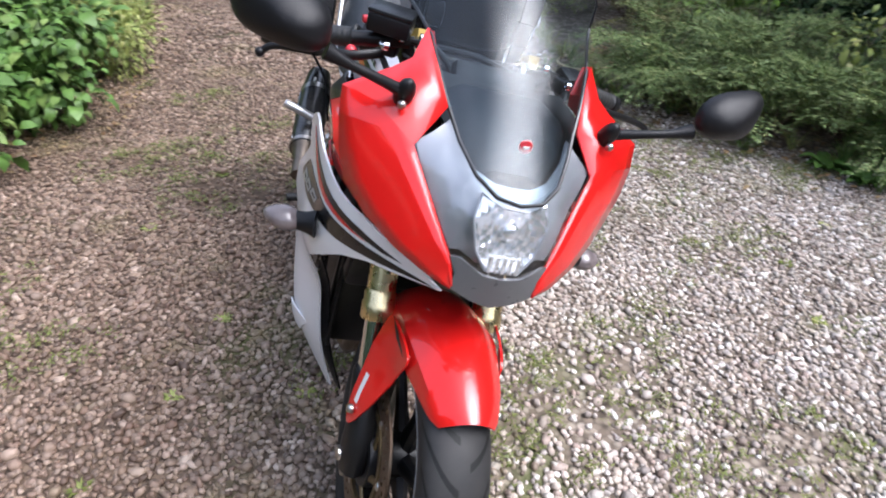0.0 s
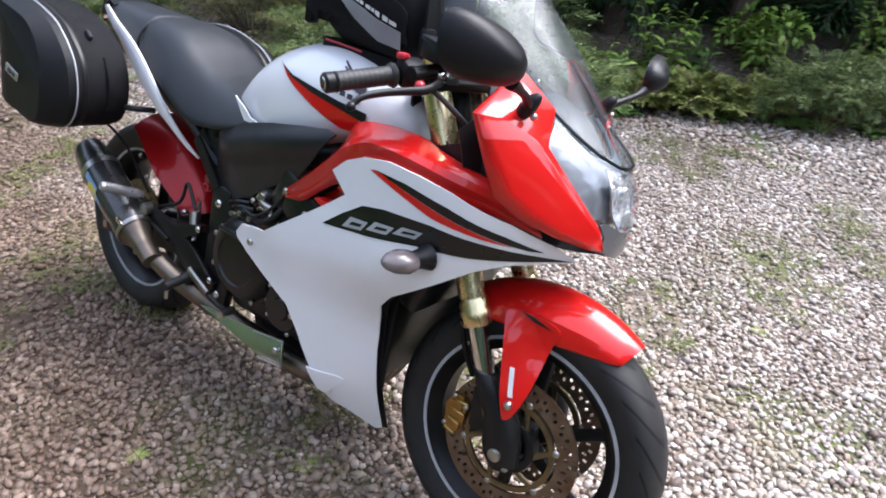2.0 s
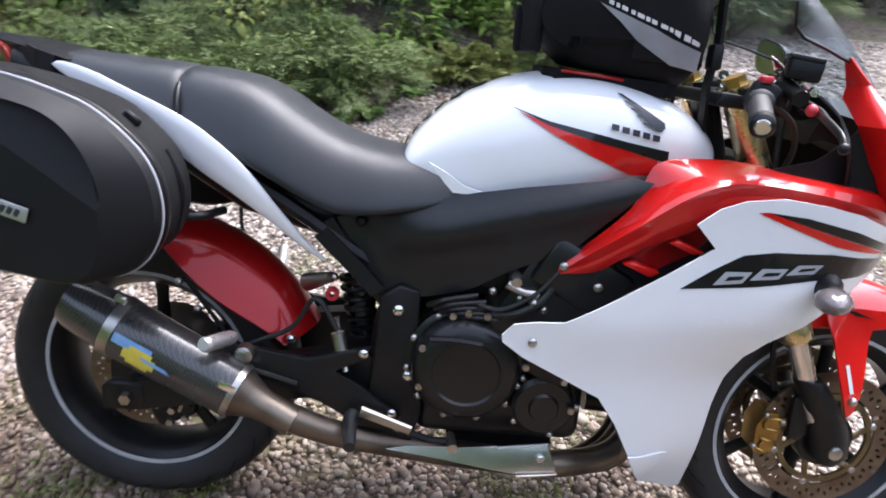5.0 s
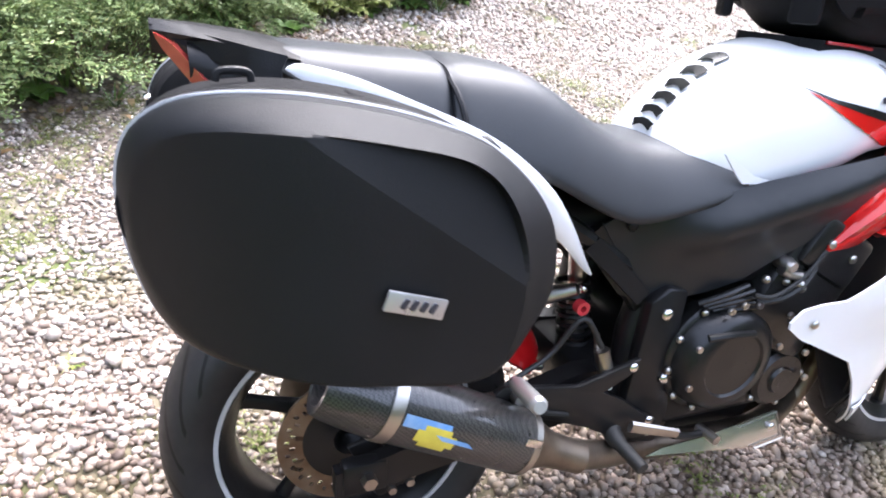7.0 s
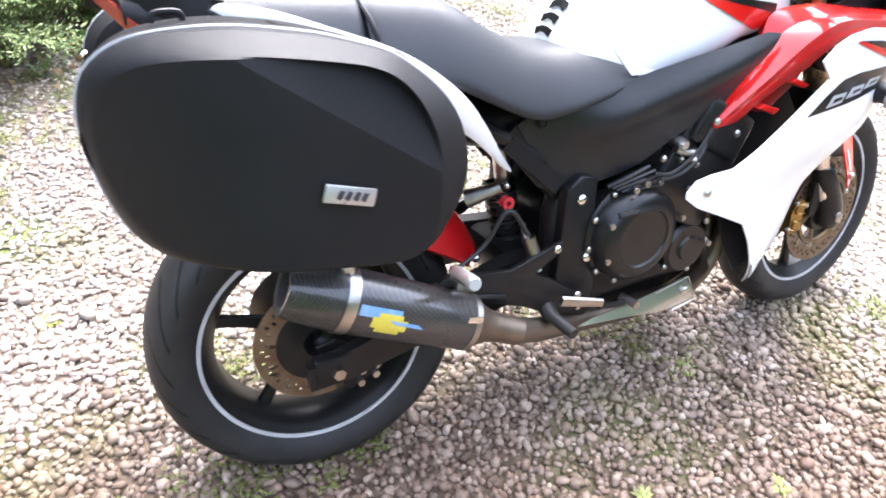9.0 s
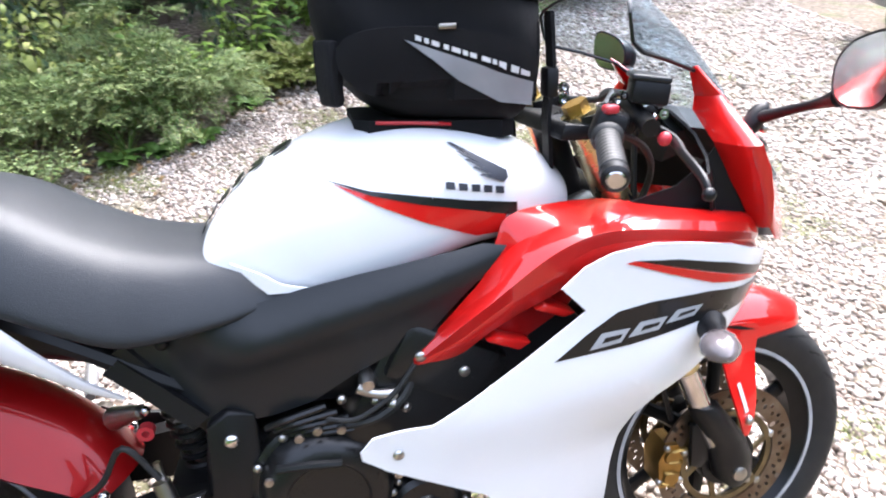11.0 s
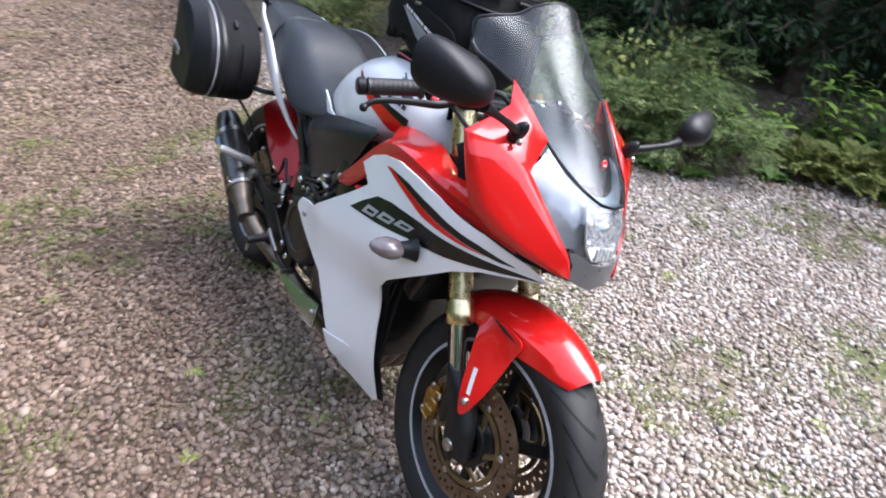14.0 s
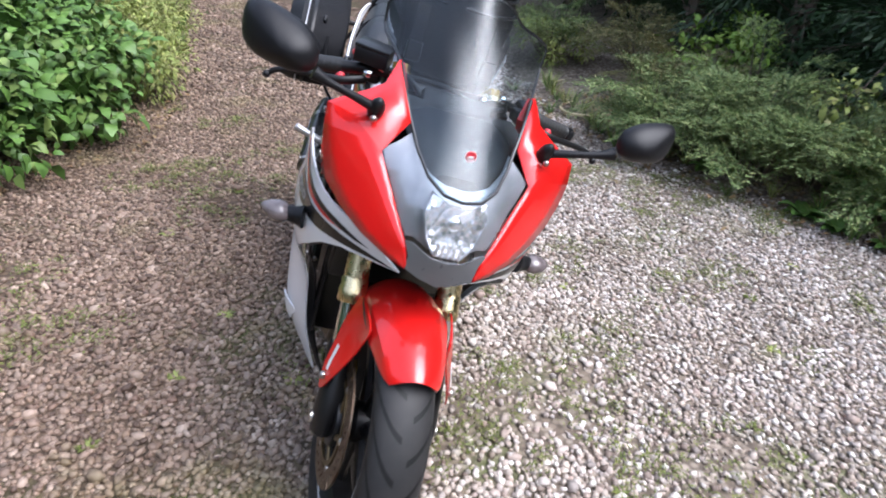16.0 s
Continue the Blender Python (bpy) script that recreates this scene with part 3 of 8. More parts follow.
# side fairings
side_w = bend_surface([(0.02, 0.53, 0.238), (0.294, 0.768, 0.262), (0.324, 0.67, 0.258), (0.50, 0.70, 0.25), (0.52, 0.62, 0.243), (0.44, 0.53, 0.224), (0.285, 0.27, 0.212),
                       (0.30, 0.22, 0.185), (0.413, 0.46, 0.2), (0.405, 0.16, 0.12), (0.18, 0.43, 0.240), (0.56, 0.806, 0.25), (0.70, 0.747, 0.135), (0.74, 0.70, 0.066), (0.665, 0.712, 0.17),
                       (0.61, 0.662, 0.205), (0.36, 0.81, 0.262), (0.64, 0.78, 0.212), (0.12, 0.58, 0.25), (0.42, 0.3, 0.165)])
UPPER = [((0.094, 0.195, 0.646), (0.090, 0.196, 0.650), (0.092, 0.190, 0.656), (0.097, 0.184, 0.654)),
         ((0.154, 0.198, 0.655), (0.155, 0.208, 0.702), (0.169, 0.180, 0.727), (0.173, 0.170, 0.722)),
         ((0.200, 0.203, 0.686), (0.200, 0.216, 0.737), (0.205, 0.175, 0.763), (0.210, 0.165, 0.758)),
         ((0.246, 0.212, 0.717), (0.235, 0.222, 0.766), (0.237, 0.172, 0.796), (0.230, 0.160, 0.815)),
         ((0.302, 0.222, 0.748), (0.287, 0.232, 0.807), (0.268, 0.184, 0.820), (0.248, 0.156, 0.846)),
         ((0.345, 0.235, 0.785), (0.341, 0.238, 0.832), (0.318, 0.196, 0.838), (0.305, 0.150, 0.857)),
         ((0.400, 0.237, 0.798), (0.395, 0.240, 0.836), (0.395, 0.205, 0.848), (0.400, 0.150, 0.857)),
         ((0.470, 0.236, 0.795), (0.474, 0.240, 0.829), (0.478, 0.215, 0.841), (0.470, 0.165, 0.844)),
         ((0.540, 0.230, 0.783), (0.535, 0.238, 0.820), (0.538, 0.222, 0.836), (0.540, 0.185, 0.836)),
         ((0.635, 0.190, 0.768), (0.622, 0.208, 0.800), (0.618, 0.205, 0.820), (0.612, 0.188, 0.824)),
         ((0.690, 0.130, 0.742), (0.680, 0.140, 0.760), (0.675, 0.140, 0.775), (0.660, 0.125, 0.785))]
WHITE_EDGE = [(0.292, 0.768), (0.325, 0.796), (0.365, 0.812), (0.427, 0.820), (0.50, 0.812), (0.561, 0.800), (0.657, 0.765), (0.715, 0.727), (0.742, 0.700), (0.70, 0.692), (0.655, 0.684), (0.61, 0.662), (0.56, 0.626), (0.516, 0.596),
              (0.462, 0.560), (0.432, 0.525), (0.418, 0.470), (0.412, 0.404), (0.412, 0.30), (0.413, 0.178), (0.397, 0.172), (0.345, 0.205), (0.305, 0.222), (0.285, 0.25), (0.262, 0.30), (0.222, 0.375), (0.183, 0.430), (0.11, 0.466), (0.037, 0.500),
              (0.0, 0.527), (-0.002, 0.540), (0.017, 0.563), (0.055, 0.570), (0.102, 0.576), (0.17, 0.620), (0.239, 0.665), (0.29, 0.700), (0.330, 0.729)]
for s in (-1, 1):
    def on_side(u, v, s=s):
        fold = max(0.0, 1 - abs(v - 0.575 - 0.10 * (u - 0.2)) / 0.11) * max(0.0, min(1.0, (u - 0.06) / 0.10, (0.56 - u) / 0.12))
        return (u, s * (side_w(u, v) + 0.011 * fold), v)

    fairing = part("side_fairing", sheet(WHITE_EDGE, on_side, 0.004, 0.022), WHITE, bike, "white lower side fairing")
    part("black_flash", sheet([(0.283, 0.657), (0.33, 0.692), (0.378, 0.722), (0.43, 0.730), (0.531, 0.731), (0.625, 0.720), (0.712, 0.7045), (0.735, 0.7005), (0.66, 0.694), (0.60, 0.688), (0.507, 0.684), (0.40, 0.668)], on_side, 0.0008, 0.022, 0.0013), GLOSS_BLACK, fairing)
    part("dark_stripe", sheet([(0.40, 0.797), (0.47, 0.791), (0.56, 0.772), (0.65, 0.742), (0.70, 0.716), (0.68, 0.718), (0.60, 0.744), (0.52, 0.765)], on_side, 0.0008, 0.022, 0.0013), GLOSS_BLACK, fairing)
    part("red_stripe", sheet([(0.385, 0.795), (0.40, 0.797), (0.52, 0.764), (0.60, 0.743), (0.66, 0.723), (0.625, 0.729), (0.53, 0.745), (0.45, 0.772)], on_side, 0.0008, 0.022, 0.0017), RED, fairing)
    # three slanted blocks in place of the model lettering
    for k, u in enumerate((0.335, 0.395, 0.455)):
        part("badge_block", sheet([(u, 0.668 + 0.012 * k), (u + 0.048, 0.674 + 0.011 * k), (u + 0.062, 0.694 + 0.009 * k), (u + 0.018, 0.692 + 0.009 * k)], on_side, 0.0006, 0.02, 0.0022), DECAL_GREY, fairing)
        part("badge_gap", sheet([(u + 0.018, 0.6765 + 0.011 * k), (u + 0.046, 0.6805 + 0.011 * k), (u + 0.050, 0.687 + 0.010 * k), (u + 0.024, 0.6845 + 0.010 * k)], on_side, 0.0006, 0.02, 0.0030), GLOSS_BLACK, fairing)
    part("air_dent", sheet([(0.258, 0.305), (0.33, 0.305), (0.345, 0.30), (0.30, 0.245), (0.285, 0.252)], lambda u, v, s=s: (u, s * (side_w(u, v) + 0.008 * max(0, min(1, (0.345 - u) / 0.06))), v), 0.004, 0.02), WHITE, fairing)
    inner_edge = [(0.412, 0.165), (0.412, 0.40), (0.418, 0.47), (0.432, 0.525), (0.462, 0.56), (0.516, 0.596), (0.61, 0.662), (0.50, 0.64), (0.40, 0.57), (0.36, 0.45), (0.355, 0.25), (0.385, 0.165)]
    part("inner_liner", sheet(inner_edge, lambda u, v, s=s: (u, s * (side_w(u, v) - 0.02), v), 0.004, 0.03), BLACK_PLASTIC, fairing)
    part("fairing_bolt", ball((0.052, s * 0.2445, 0.532), 0.0085, 12, (1, 0.5, 1)), STEEL, fairing)
    # red upper panel: a ridge along its side, a face towards the tank above it, one that falls in below it
    cols = []
    for st in UPPER:
        lo, ridge, crease, top = (np.array(q) for q in st)
        cols.append([lo, lo * 0.5 + ridge * 0.5 - [0, 0.005, 0], ridge, ridge * 0.5 + crease * 0.5 + [0, 0.002, 0.003], crease, crease * 0.5 + top * 0.5 + [0, 0, 0.003], top, top - [0, 0.012, 0.014]])
    fine = [spline([c[k] for c in cols], 4) for k in range(8)]
    rows = [[(p[0], s * p[1], p[2]) for p in (fine[k][i] for k in range(8))] for i in range(len(fine[0]))]
    upper = part("upper_fairing", loft(rows, caps=False, closed=False), RED, bike, "glossy red upper fairing panel", 24)
    so = upper.modifiers.new("thickness", "SOLIDIFY")
    so.thickness, so.offset = 0.004, 0.0
    part("vent_recess", plate([(0.205, 0.685), (0.25, 0.715), (0.305, 0.748), (0.35, 0.79), (0.36, 0.74), (0.33, 0.70), (0.265, 0.66), (0.235, 0.655), (0.21, 0.668)], s * 0.176, s * 0.182, 0.002), DARK_RED, upper)
    part("vent_fin", plate([(0.267, 0.722), (0.282, 0.730), (0.333, 0.709), (0.312, 0.704)], s * 0.18, s * 0.221, 0.004), RED, upper)
    part("vent_fin", plate([(0.197, 0.676), (0.214, 0.683), (0.266, 0.666), (0.247, 0.655)], s * 0.18, s * 0.212, 0.004), RED, upper)
    b0, b1, a1, a0 = (Vector((q[0], s * (q[1] + 0.002), q[2] + 0.003)) for q in (UPPER[7][1], UPPER[8][1], UPPER[8][2], UPPER[7][2]))
    bm = bmesh.new()
    bm.faces.new([bm.verts.new(p) for p in (b0.lerp(b1, 0.25).lerp(a0.lerp(a1, 0.25), 0.3), b0.lerp(b1, 0.8).lerp(a0.lerp(a1, 0.8), 0.3), b0.lerp(b1, 0.8).lerp(a0.lerp(a1, 0.8), 0.62), b0.lerp(b1, 0.25).lerp(a0.lerp(a1, 0.25), 0.62))])
    part("print_bars", bm, WHITE_PRINT, upper)
    # indicator
    ind = part("indicator", tube([(0.535, s * 0.245, 0.672), (0.53, s * 0.262, 0.67), (0.525, s * 0.280, 0.668)], [0.026, 0.019, 0.017], 14, 3), BLACK_PLASTIC, bike, "smoked front indicator on a black stalk")
    part("lens", loft([[(0.520 + dx + rx * math.cos(a), s * y, 0.667 + rz * math.sin(a)) for a in (2 * math.pi * k / 16 for k in range(16))]
                       for y, rx, rz, dx in ((0.276, 0.017, 0.014, 0.004), (0.284, 0.027, 0.020, 0), (0.300, 0.031, 0.022, -0.003), (0.318, 0.026, 0.018, -0.006), (0.331, 0.015, 0.011, -0.010), (0.337, 0.005, 0.004, -0.012))]), SMOKE_LENS, ind)
    part("bulb", ball((0.52, s * 0.30, 0.668), 0.012, 10), AMBER, ind)

# nose: cheeks, lamp, screen
nose_x = bend_surface([(0, 0.714, 0.790), (0, 0.80, 0.802), (0, 0.886, 0.764)] + [(q * y, z, x) for q in (-1, 1) for y, z, x in (
    (0.067, 0.735, 0.781), (0.045, 0.80, 0.790), (0.075, 0.84, 0.766), (0.150, 0.901, 0.676), (0.116, 0.84, 0.716), (0.10, 0.957, 0.648), (0.137, 1.04, 0.548), (0.17, 0.966, 0.622), (0.253, 0.94, 0.586), (0.230, 0.812, 0.632), (0.15, 0.80, 0.706), (0.2, 0.88, 0.652))])


CREASE_TOP, CREASE_LOW = Vector((0.611, 0.208, 0.938)), Vector((0.771, 0.079, 0.770))
LAMP_TOP, LAMP_LOW = Vector((0.669, 0.147, 0.903)), Vector((0.770, 0.073, 0.774))
CORNER, BROW, SADDLE, APEX = Vector((0.582, 0.255, 0.942)), Vector((0.579, 0.188, 0.982)), Vector((0.576, 0.160, 1.002)), Vector((0.544, 0.141, 1.044))
BOOT, NOTCH = Vector((0.616, 0.170, 0.956)), Vector((0.648, 0.107, 0.962))


def cheek_mesh(s):
    """Cowl cheek: a broad outer face, a narrow bevelled face along the lamp and two faces round the mirror's boot."""
    bm = bmesh.new()
    low = [CORNER] + [Vector((nose_x(y, z), y, z)) for y, z in ((0.254, 0.905), (0.246, 0.86), (0.230, 0.812), (0.196, 0.781), (0.15, 0.757), (0.10, 0.741))] + [Vector((0.781, 0.066, 0.734))]
    rows = []
    for i, o in enumerate(low):
        k = min(1.0, i / 6)
        c = CREASE_TOP.lerp(CREASE_LOW, k) + Vector((0.004, 0.003, 0)) * min(1, 8 * k * (1 - k)) if i < 7 else Vector((0.783, 0.069, 0.742))
        e = LAMP_TOP.lerp(LAMP_LOW, k) if i < 7 else Vector((0.781, 0.0655, 0.738))
        bulge = 0.0015 * math.sin(math.pi * min(1, k))
        rows.append([bm.verts.new(p) for p in (e, e.lerp(c, 0.5) + Vector((0.001, 0, 0)), c, c.lerp(o, 0.33) + Vector((bulge, bulge * 0.5, 0)), c.lerp(o, 0.67) + Vector((bulge, bulge * 0.5, 0)), o)])
    for r0, r1 in zip(rows, rows[1:]):
        for j in range(5):
            bm.faces.new((r0[j], r0[j + 1], r1[j + 1], r1[j]))
    brow, saddle, apex, boot, notch = (bm.verts.new(p) for p in (BROW, SADDLE, APEX, BOOT, NOTCH))
    mid = bm.verts.new(NOTCH.lerp(APEX, 0.5) + Vector((0.001, -0.001, 0)))
    e, f, c, g, h, o = rows[0]
    for face in ((o, h, g, c, boot, brow), (c, f, e, notch, boot), (boot, notch, saddle, brow), (notch, mid, saddle), (mid, apex, saddle)):
        bm.faces.new(face)
    if s < 0:
        for v in bm.verts:
            v.co.y = -v.co.y
    bmesh.ops.recalc_face_normals(bm, faces=bm.faces)
    sharp = [d for d in bm.edges if len(d.link_faces) == 2 and d.calc_face_angle(0) > math.radians(9)]
    bmesh.ops.bevel(bm, geom=sharp, offset=0.0045, segments=3, profile=0.5, affect="EDGES", clamp_overlap=True)
    return bm


cowl = part("front_cowl", sheet([(-0.2, 0.80), (0.2, 0.80), (0.22, 0.9), (0.12, 0.98), (-0.12, 0.98), (-0.22, 0.9)], lambda u, v: (nose_x(u, v) - 0.10, u, v), 0.004, 0.04), BLACK_PLASTIC, bike, "red front cowl round a clear headlamp")
for s in (-1, 1):
    cheek = part("cheek", cheek_mesh(s), RED, cowl, "glossy red cowl cheek", 22)
    thick = cheek.modifiers.new("thickness", "SOLIDIFY")
    thick.thickness, thick.offset = 0.004, 0.0
    # the cheek's outer side, turned back towards the bars
    rows = []
    for p, back in [(Vector((nose_x(y, z), y, z)), k) for y, z, k in ((0.230, 0.812, 0.02), (0.246, 0.86, 0.035), (0.254, 0.905, 0.05))] + [(CORNER, 0.05), (BROW, 0.045), (SADDLE, 0.03), (APEX, 0.008)]:
        x, y, z = p
        rows.append([(x, s * y, z), (x - back * 0.10, s * (y - 0.001), z), (x - back * 0.22, s * (y - 0.005), z - 0.001), (x - back * 0.35, s * (y - 0.5 * back), z - 0.003), (x - back * 0.5, s * (y - 1.5 * back), z - 0.004)])
    part("cheek_side", loft(rows, caps=False, closed=False), RED, cheek)
    mx = nose_x(s * 0.17, 0.966)
    part("mirror_boot", ball((mx + 0.006, s * 0.171, 0.963), 0.021, 14, (0.7, 0.75, 1.5), rot(0, 35, 0)), BLACK_PLASTIC, cheek)
    part("boot_bolt", ball((mx + 0.022, s * 0.174, 0.95), 0.007, 8), STEEL, cheek)
    # mirror
    mir = part("mirror", tube([(mx + 0.008, s * 0.175, 0.966), (mx + 0.024, s * 0.22, 0.982), (mx + 0.033, s * 0.262, 0.995), (mx + 0.034, s * 0.295, 1.006)], [0.010, 0.0075, 0.0075, 0.013], 12, 5), BLACK_PLASTIC, bike, "black rear-view mirror on a stalk")
    rings = []
    for q in range(13):
        t = q / 12
        x = 0.690 - (0.054 if s < 0 else 0.036) * t
        sz = math.sin(min(1, t * 1.12 + 0.03) * math.pi / 2) ** 0.62
        ring = []
        for k in range(28):
            a = 2 * math.pi * k / 28
            c, sn = math.cos(a), math.sin(a)
            yy = (0.067 if s < 0 else 0.061) * abs(c) ** 0.72 * (1 if c > 0 else -1)
            zz = (1.0 if s < 0 else 0.88) * (0.044 + 0.008 * c) * abs(sn) ** 0.72 * (1 if sn > 0 else -1)
            ring.append((x - (0.28 if s < 0 else 0.15) * yy * sz - 0.012 * t, s * ((0.350 if s < 0 else 0.343) + 0.010 * t + yy * sz), 1.034 + 0.010 * t + zz * sz + 0.16 * yy * sz))
        rings.append(ring)
    part("mirror_shell", loft(rings), BLACK_PLASTIC, mir)
    part("mirror_glass", loft([[(p[0] + 0.001 - 0.003 * k, s * (0.360) + (p[1] - s * 0.360) * 0.92, 1.044 + (p[2] - 1.044) * 0.92) for p in rings[-1]] for k in (0, 1)]), CHROME, mir)

LAMP_EDGE = [(0.0, 0.772), (0.03, 0.774), (0.066, 0.79), (0.08, 0.787), (0.108, 0.832), (0.138, 0.882), (0.149, 0.907), (0.122, 0.928), (0.099, 0.947), (0.085, 0.92), (0.06, 0.898), (0.03, 0.888), (0.0, 0.885)]
lamp_outline = LAMP_EDGE + [(-y, z) for y, z in LAMP_EDGE[-2:0:-1]]
lamp = part("headlamp", sheet([(y * 0.97, z) for y, z in lamp_outline], lambda u, v: (nose_x(u, v) - 0.014 - 0.026 * (1 - min(1, abs(u) / 0.09)), u, v), 0.004, 0.025), LAMP_SHELL, bike, "clear headlamp with a chrome reflector")
lens = part("lens", sheet(lamp_outline, lambda u, v: (nose_x(u, v) - 0.001, u, v), 0.003, 0.02), LENS_GLASS, lamp)
lens.visible_shadow = False
PENT = [(-0.026, 0.776), (0.026, 0.776), (0.045, 0.80), (0.060, 0.845), (0.052, 0.880), (0.02, 0.868), (-0.02, 0.868), (-0.052, 0.880), (-0.060, 0.845), (-0.045, 0.80)]


def in_bowl(u, v):
    deep = 0.022 * (1 - min(1.0, (u / 0.06) ** 2 + ((v - 0.825) / 0.055) ** 2))
    return (nose_x(u, v) - 0.011 - deep + 0.0035 * math.sin(330 * u + 90 * v) * math.sin(300 * v - 60 * u), u, v)


part("reflector", sheet(PENT, in_bowl, 0.002, 0.0085), REFLECTOR, lamp, "faceted chrome reflector", 2)
part("reflector_rim", tube([Vector(in_bowl(u, v)) + Vector((0.002, 0, 0)) for u, v in PENT + PENT[:1]], 0.0022, 6), LAMP_SHELL, lamp)
part("bulb_shield", ball((nose_x(0, 0.835) - 0.026, 0, 0.835), 0.014, 14, (0.6, 1, 1)), REFLECTOR, lamp)
for k in range(5):
    part("flute", tube([(nose_x(0, 0.785) - 0.012, -0.022 + 0.011 * k, 0.776), (nose_x(0, 0.80) - 0.016, -0.022 + 0.011 * k, 0.802)], 0.0035, 6), REFLECTOR, lamp)
for s in (-1, 1):
    part("lamp_divider", tube([(0.757, s * 0.03, 0.772), (0.752, s * 0.062, 0.80), (0.735, s * 0.07, 0.84), (0.71, s * 0.04, 0.88)], 0.003, 8, 4), LAMP_SHELL, lamp)
part("beak", sheet([(0.0, 0.712), (0.035, 0.722), (0.067, 0.7345), (0.067, 0.762), (0.079, 0.785), (0.066, 0.788), (0.03, 0.772), (0.0, 0.770), (-0.03, 0.772), (-0.066, 0.788), (-0.079, 0.785), (-0.067, 0.762), (-0.067, 0.7345), (-0.035, 0.722)], lambda u, v: (nose_x(u, v) - 0.0005, u, v), 0.004, 0.02), BEAK_GREY, cowl, "dark grey nose panel")
part("chin", loft([[(x, -w, z), (x + 0.012, 0, z - 0.004), (x, w, z), (x - 0.03, w * 0.8, z + 0.012), (x - 0.03, -w * 0.8, z + 0.012)] for x, w, z in ((0.77, 0.015, 0.716), (0.73, 0.04, 0.712), (0.66, 0.07, 0.71), (0.56, 0.09, 0.71))]), BLACK_PLASTIC, cowl)

screen_x = bend_surface([(0, 0.884, 0.769), (0, 0.945, 0.704), (0, 1.05, 0.605), (0, 1.14, 0.522), (0, 1.203, 0.466)] + [(q * y, z, x) for q in (-1, 1) for y, z, x in (
    (0.05, 0.893, 0.752), (0.10, 0.955, 0.652), (0.07, 1.05, 0.59), (0.132, 1.035, 0.556), (0.145, 1.06, 0.500), (0.173, 1.13, 0.419), (0.094, 1.157, 0.446), (0.1, 1.11, 0.505), (0.172, 1.075, 0.432))])
SCREEN_EDGE = [(0.0, 0.880), (0.035, 0.884), (0.065, 0.900), (0.088, 0.928), (0.103, 0.957), (0.118, 0.99), (0.134, 1.035), (0.152, 1.056), (0.168, 1.069), (0.173, 1.084), (0.175, 1.122), (0.168, 1.133), (0.14, 1.145), (0.106, 1.154), (0.092, 1.160), (0.07, 1.180), (0.045, 1.194), (0.02, 1.2015), (0.0, 1.203)]
SCREEN_ROWS = [0.8805, 0.886, 0.895, 0.908, 0.925, 0.945, 0.967, 0.99, 1.015, 1.04, 1.056, 1.068, 1.084, 1.102, 1.122, 1.130, 1.136, 1.142, 1.148, 1.154, 1.16, 1.17, 1.18, 1.189, 1.196, 1.2005, 1.2027]


def screen_half(z):
    zs = [q[1] for q in SCREEN_EDGE]
    return max(0.004, float(np.interp(z, zs, [q[0] for q in SCREEN_EDGE])))


def bubble(y, z):
    """The screen's surface, with the two long ridges that bound its raised middle."""
    rise = max(0.0, min(1.0, (z - 0.92) / 0.10))
    return screen_x(y, z) + 0.012 * rise / (1 + math.exp((abs(y) - 0.066 - 0.10 * (z - 1.0)) / 0.006))


front_rows = [[(bubble(screen_half(z) * q / 20, z), screen_half(z) * q / 20, z) for q in range(-20, 21)] for z in SCREEN_ROWS]
bm = loft(front_rows, caps=False, closed=False)
screen = part("windscreen", bm, SCREEN_GLASS, bike, "smoked double-bubble windscreen", 60)
sol = screen.modifiers.new("thickness", "SOLIDIFY")
sol.thickness, sol.offset = 0.003, -1.0
screen.visible_shadow = False
part("screen_trim", tube([(screen_x(y, z) - 0.002, y, z) for y, z in [(-y, z) for y, z in SCREEN_EDGE[9:0:-1]] + SCREEN_EDGE[:10]], 0.0032, 6), GLOSS_BLACK, screen)
part("screen_lip", tube([(bubble(y, z) - 0.002, y, z) for y, z in [(-y, z) for y, z in SCREEN_EDGE[9:]] + SCREEN_EDGE[-2:8:-1]], 0.0028, 6), GLOSS_BLACK, screen)
part("screen_badge", lathe([(0.0, 0.0005), (0.002, 0.0005), (0.002, 0.009), (0.0, 0.0105)], (screen_x(0, 0.945) + 0.001, 0.006, 0.945), 20, closed=False, axis="x"), RED_PRINT, screen, "small round red badge")
part("badge_bar", rbox((0.002, 0.009, 0.003), (screen_x(0, 0.945) + 0.004, 0.006, 0.945), 0), WHITE_PRINT, screen)
# dark dash behind the screen
part("dash_shroud", loft([[(x, -w, z), (x, -w * 0.6, z + h), (x, w * 0.6, z + h), (x, w, z), (x, w * 0.7, z - 0.05), (x, -w * 0.7, z - 0.05)] for x, w, z, h in ((0.70, 0.05, 0.885, 0.012), (0.66, 0.085, 0.915, 0.02), (0.60, 0.11, 0.942, 0.026), (0.56, 0.115, 0.95, 0.026), (0.535, 0.11, 0.94, 0.02))]), DASH_GREY, bike, "dark blue-grey dash shroud behind the screen")
dash = part("instrument_panel", rbox((0.03, 0.15, 0.075), (0.515, 0, 0.965), 0.012, turn=rot(0, -35, 0)), BLACK_PLASTIC, bike)
part("display", rbox((0.002, 0.11, 0.045), (0.502, 0, 0.969), 0.0, turn=rot(0, -35, 0)), GLOSS_BLACK, dash)
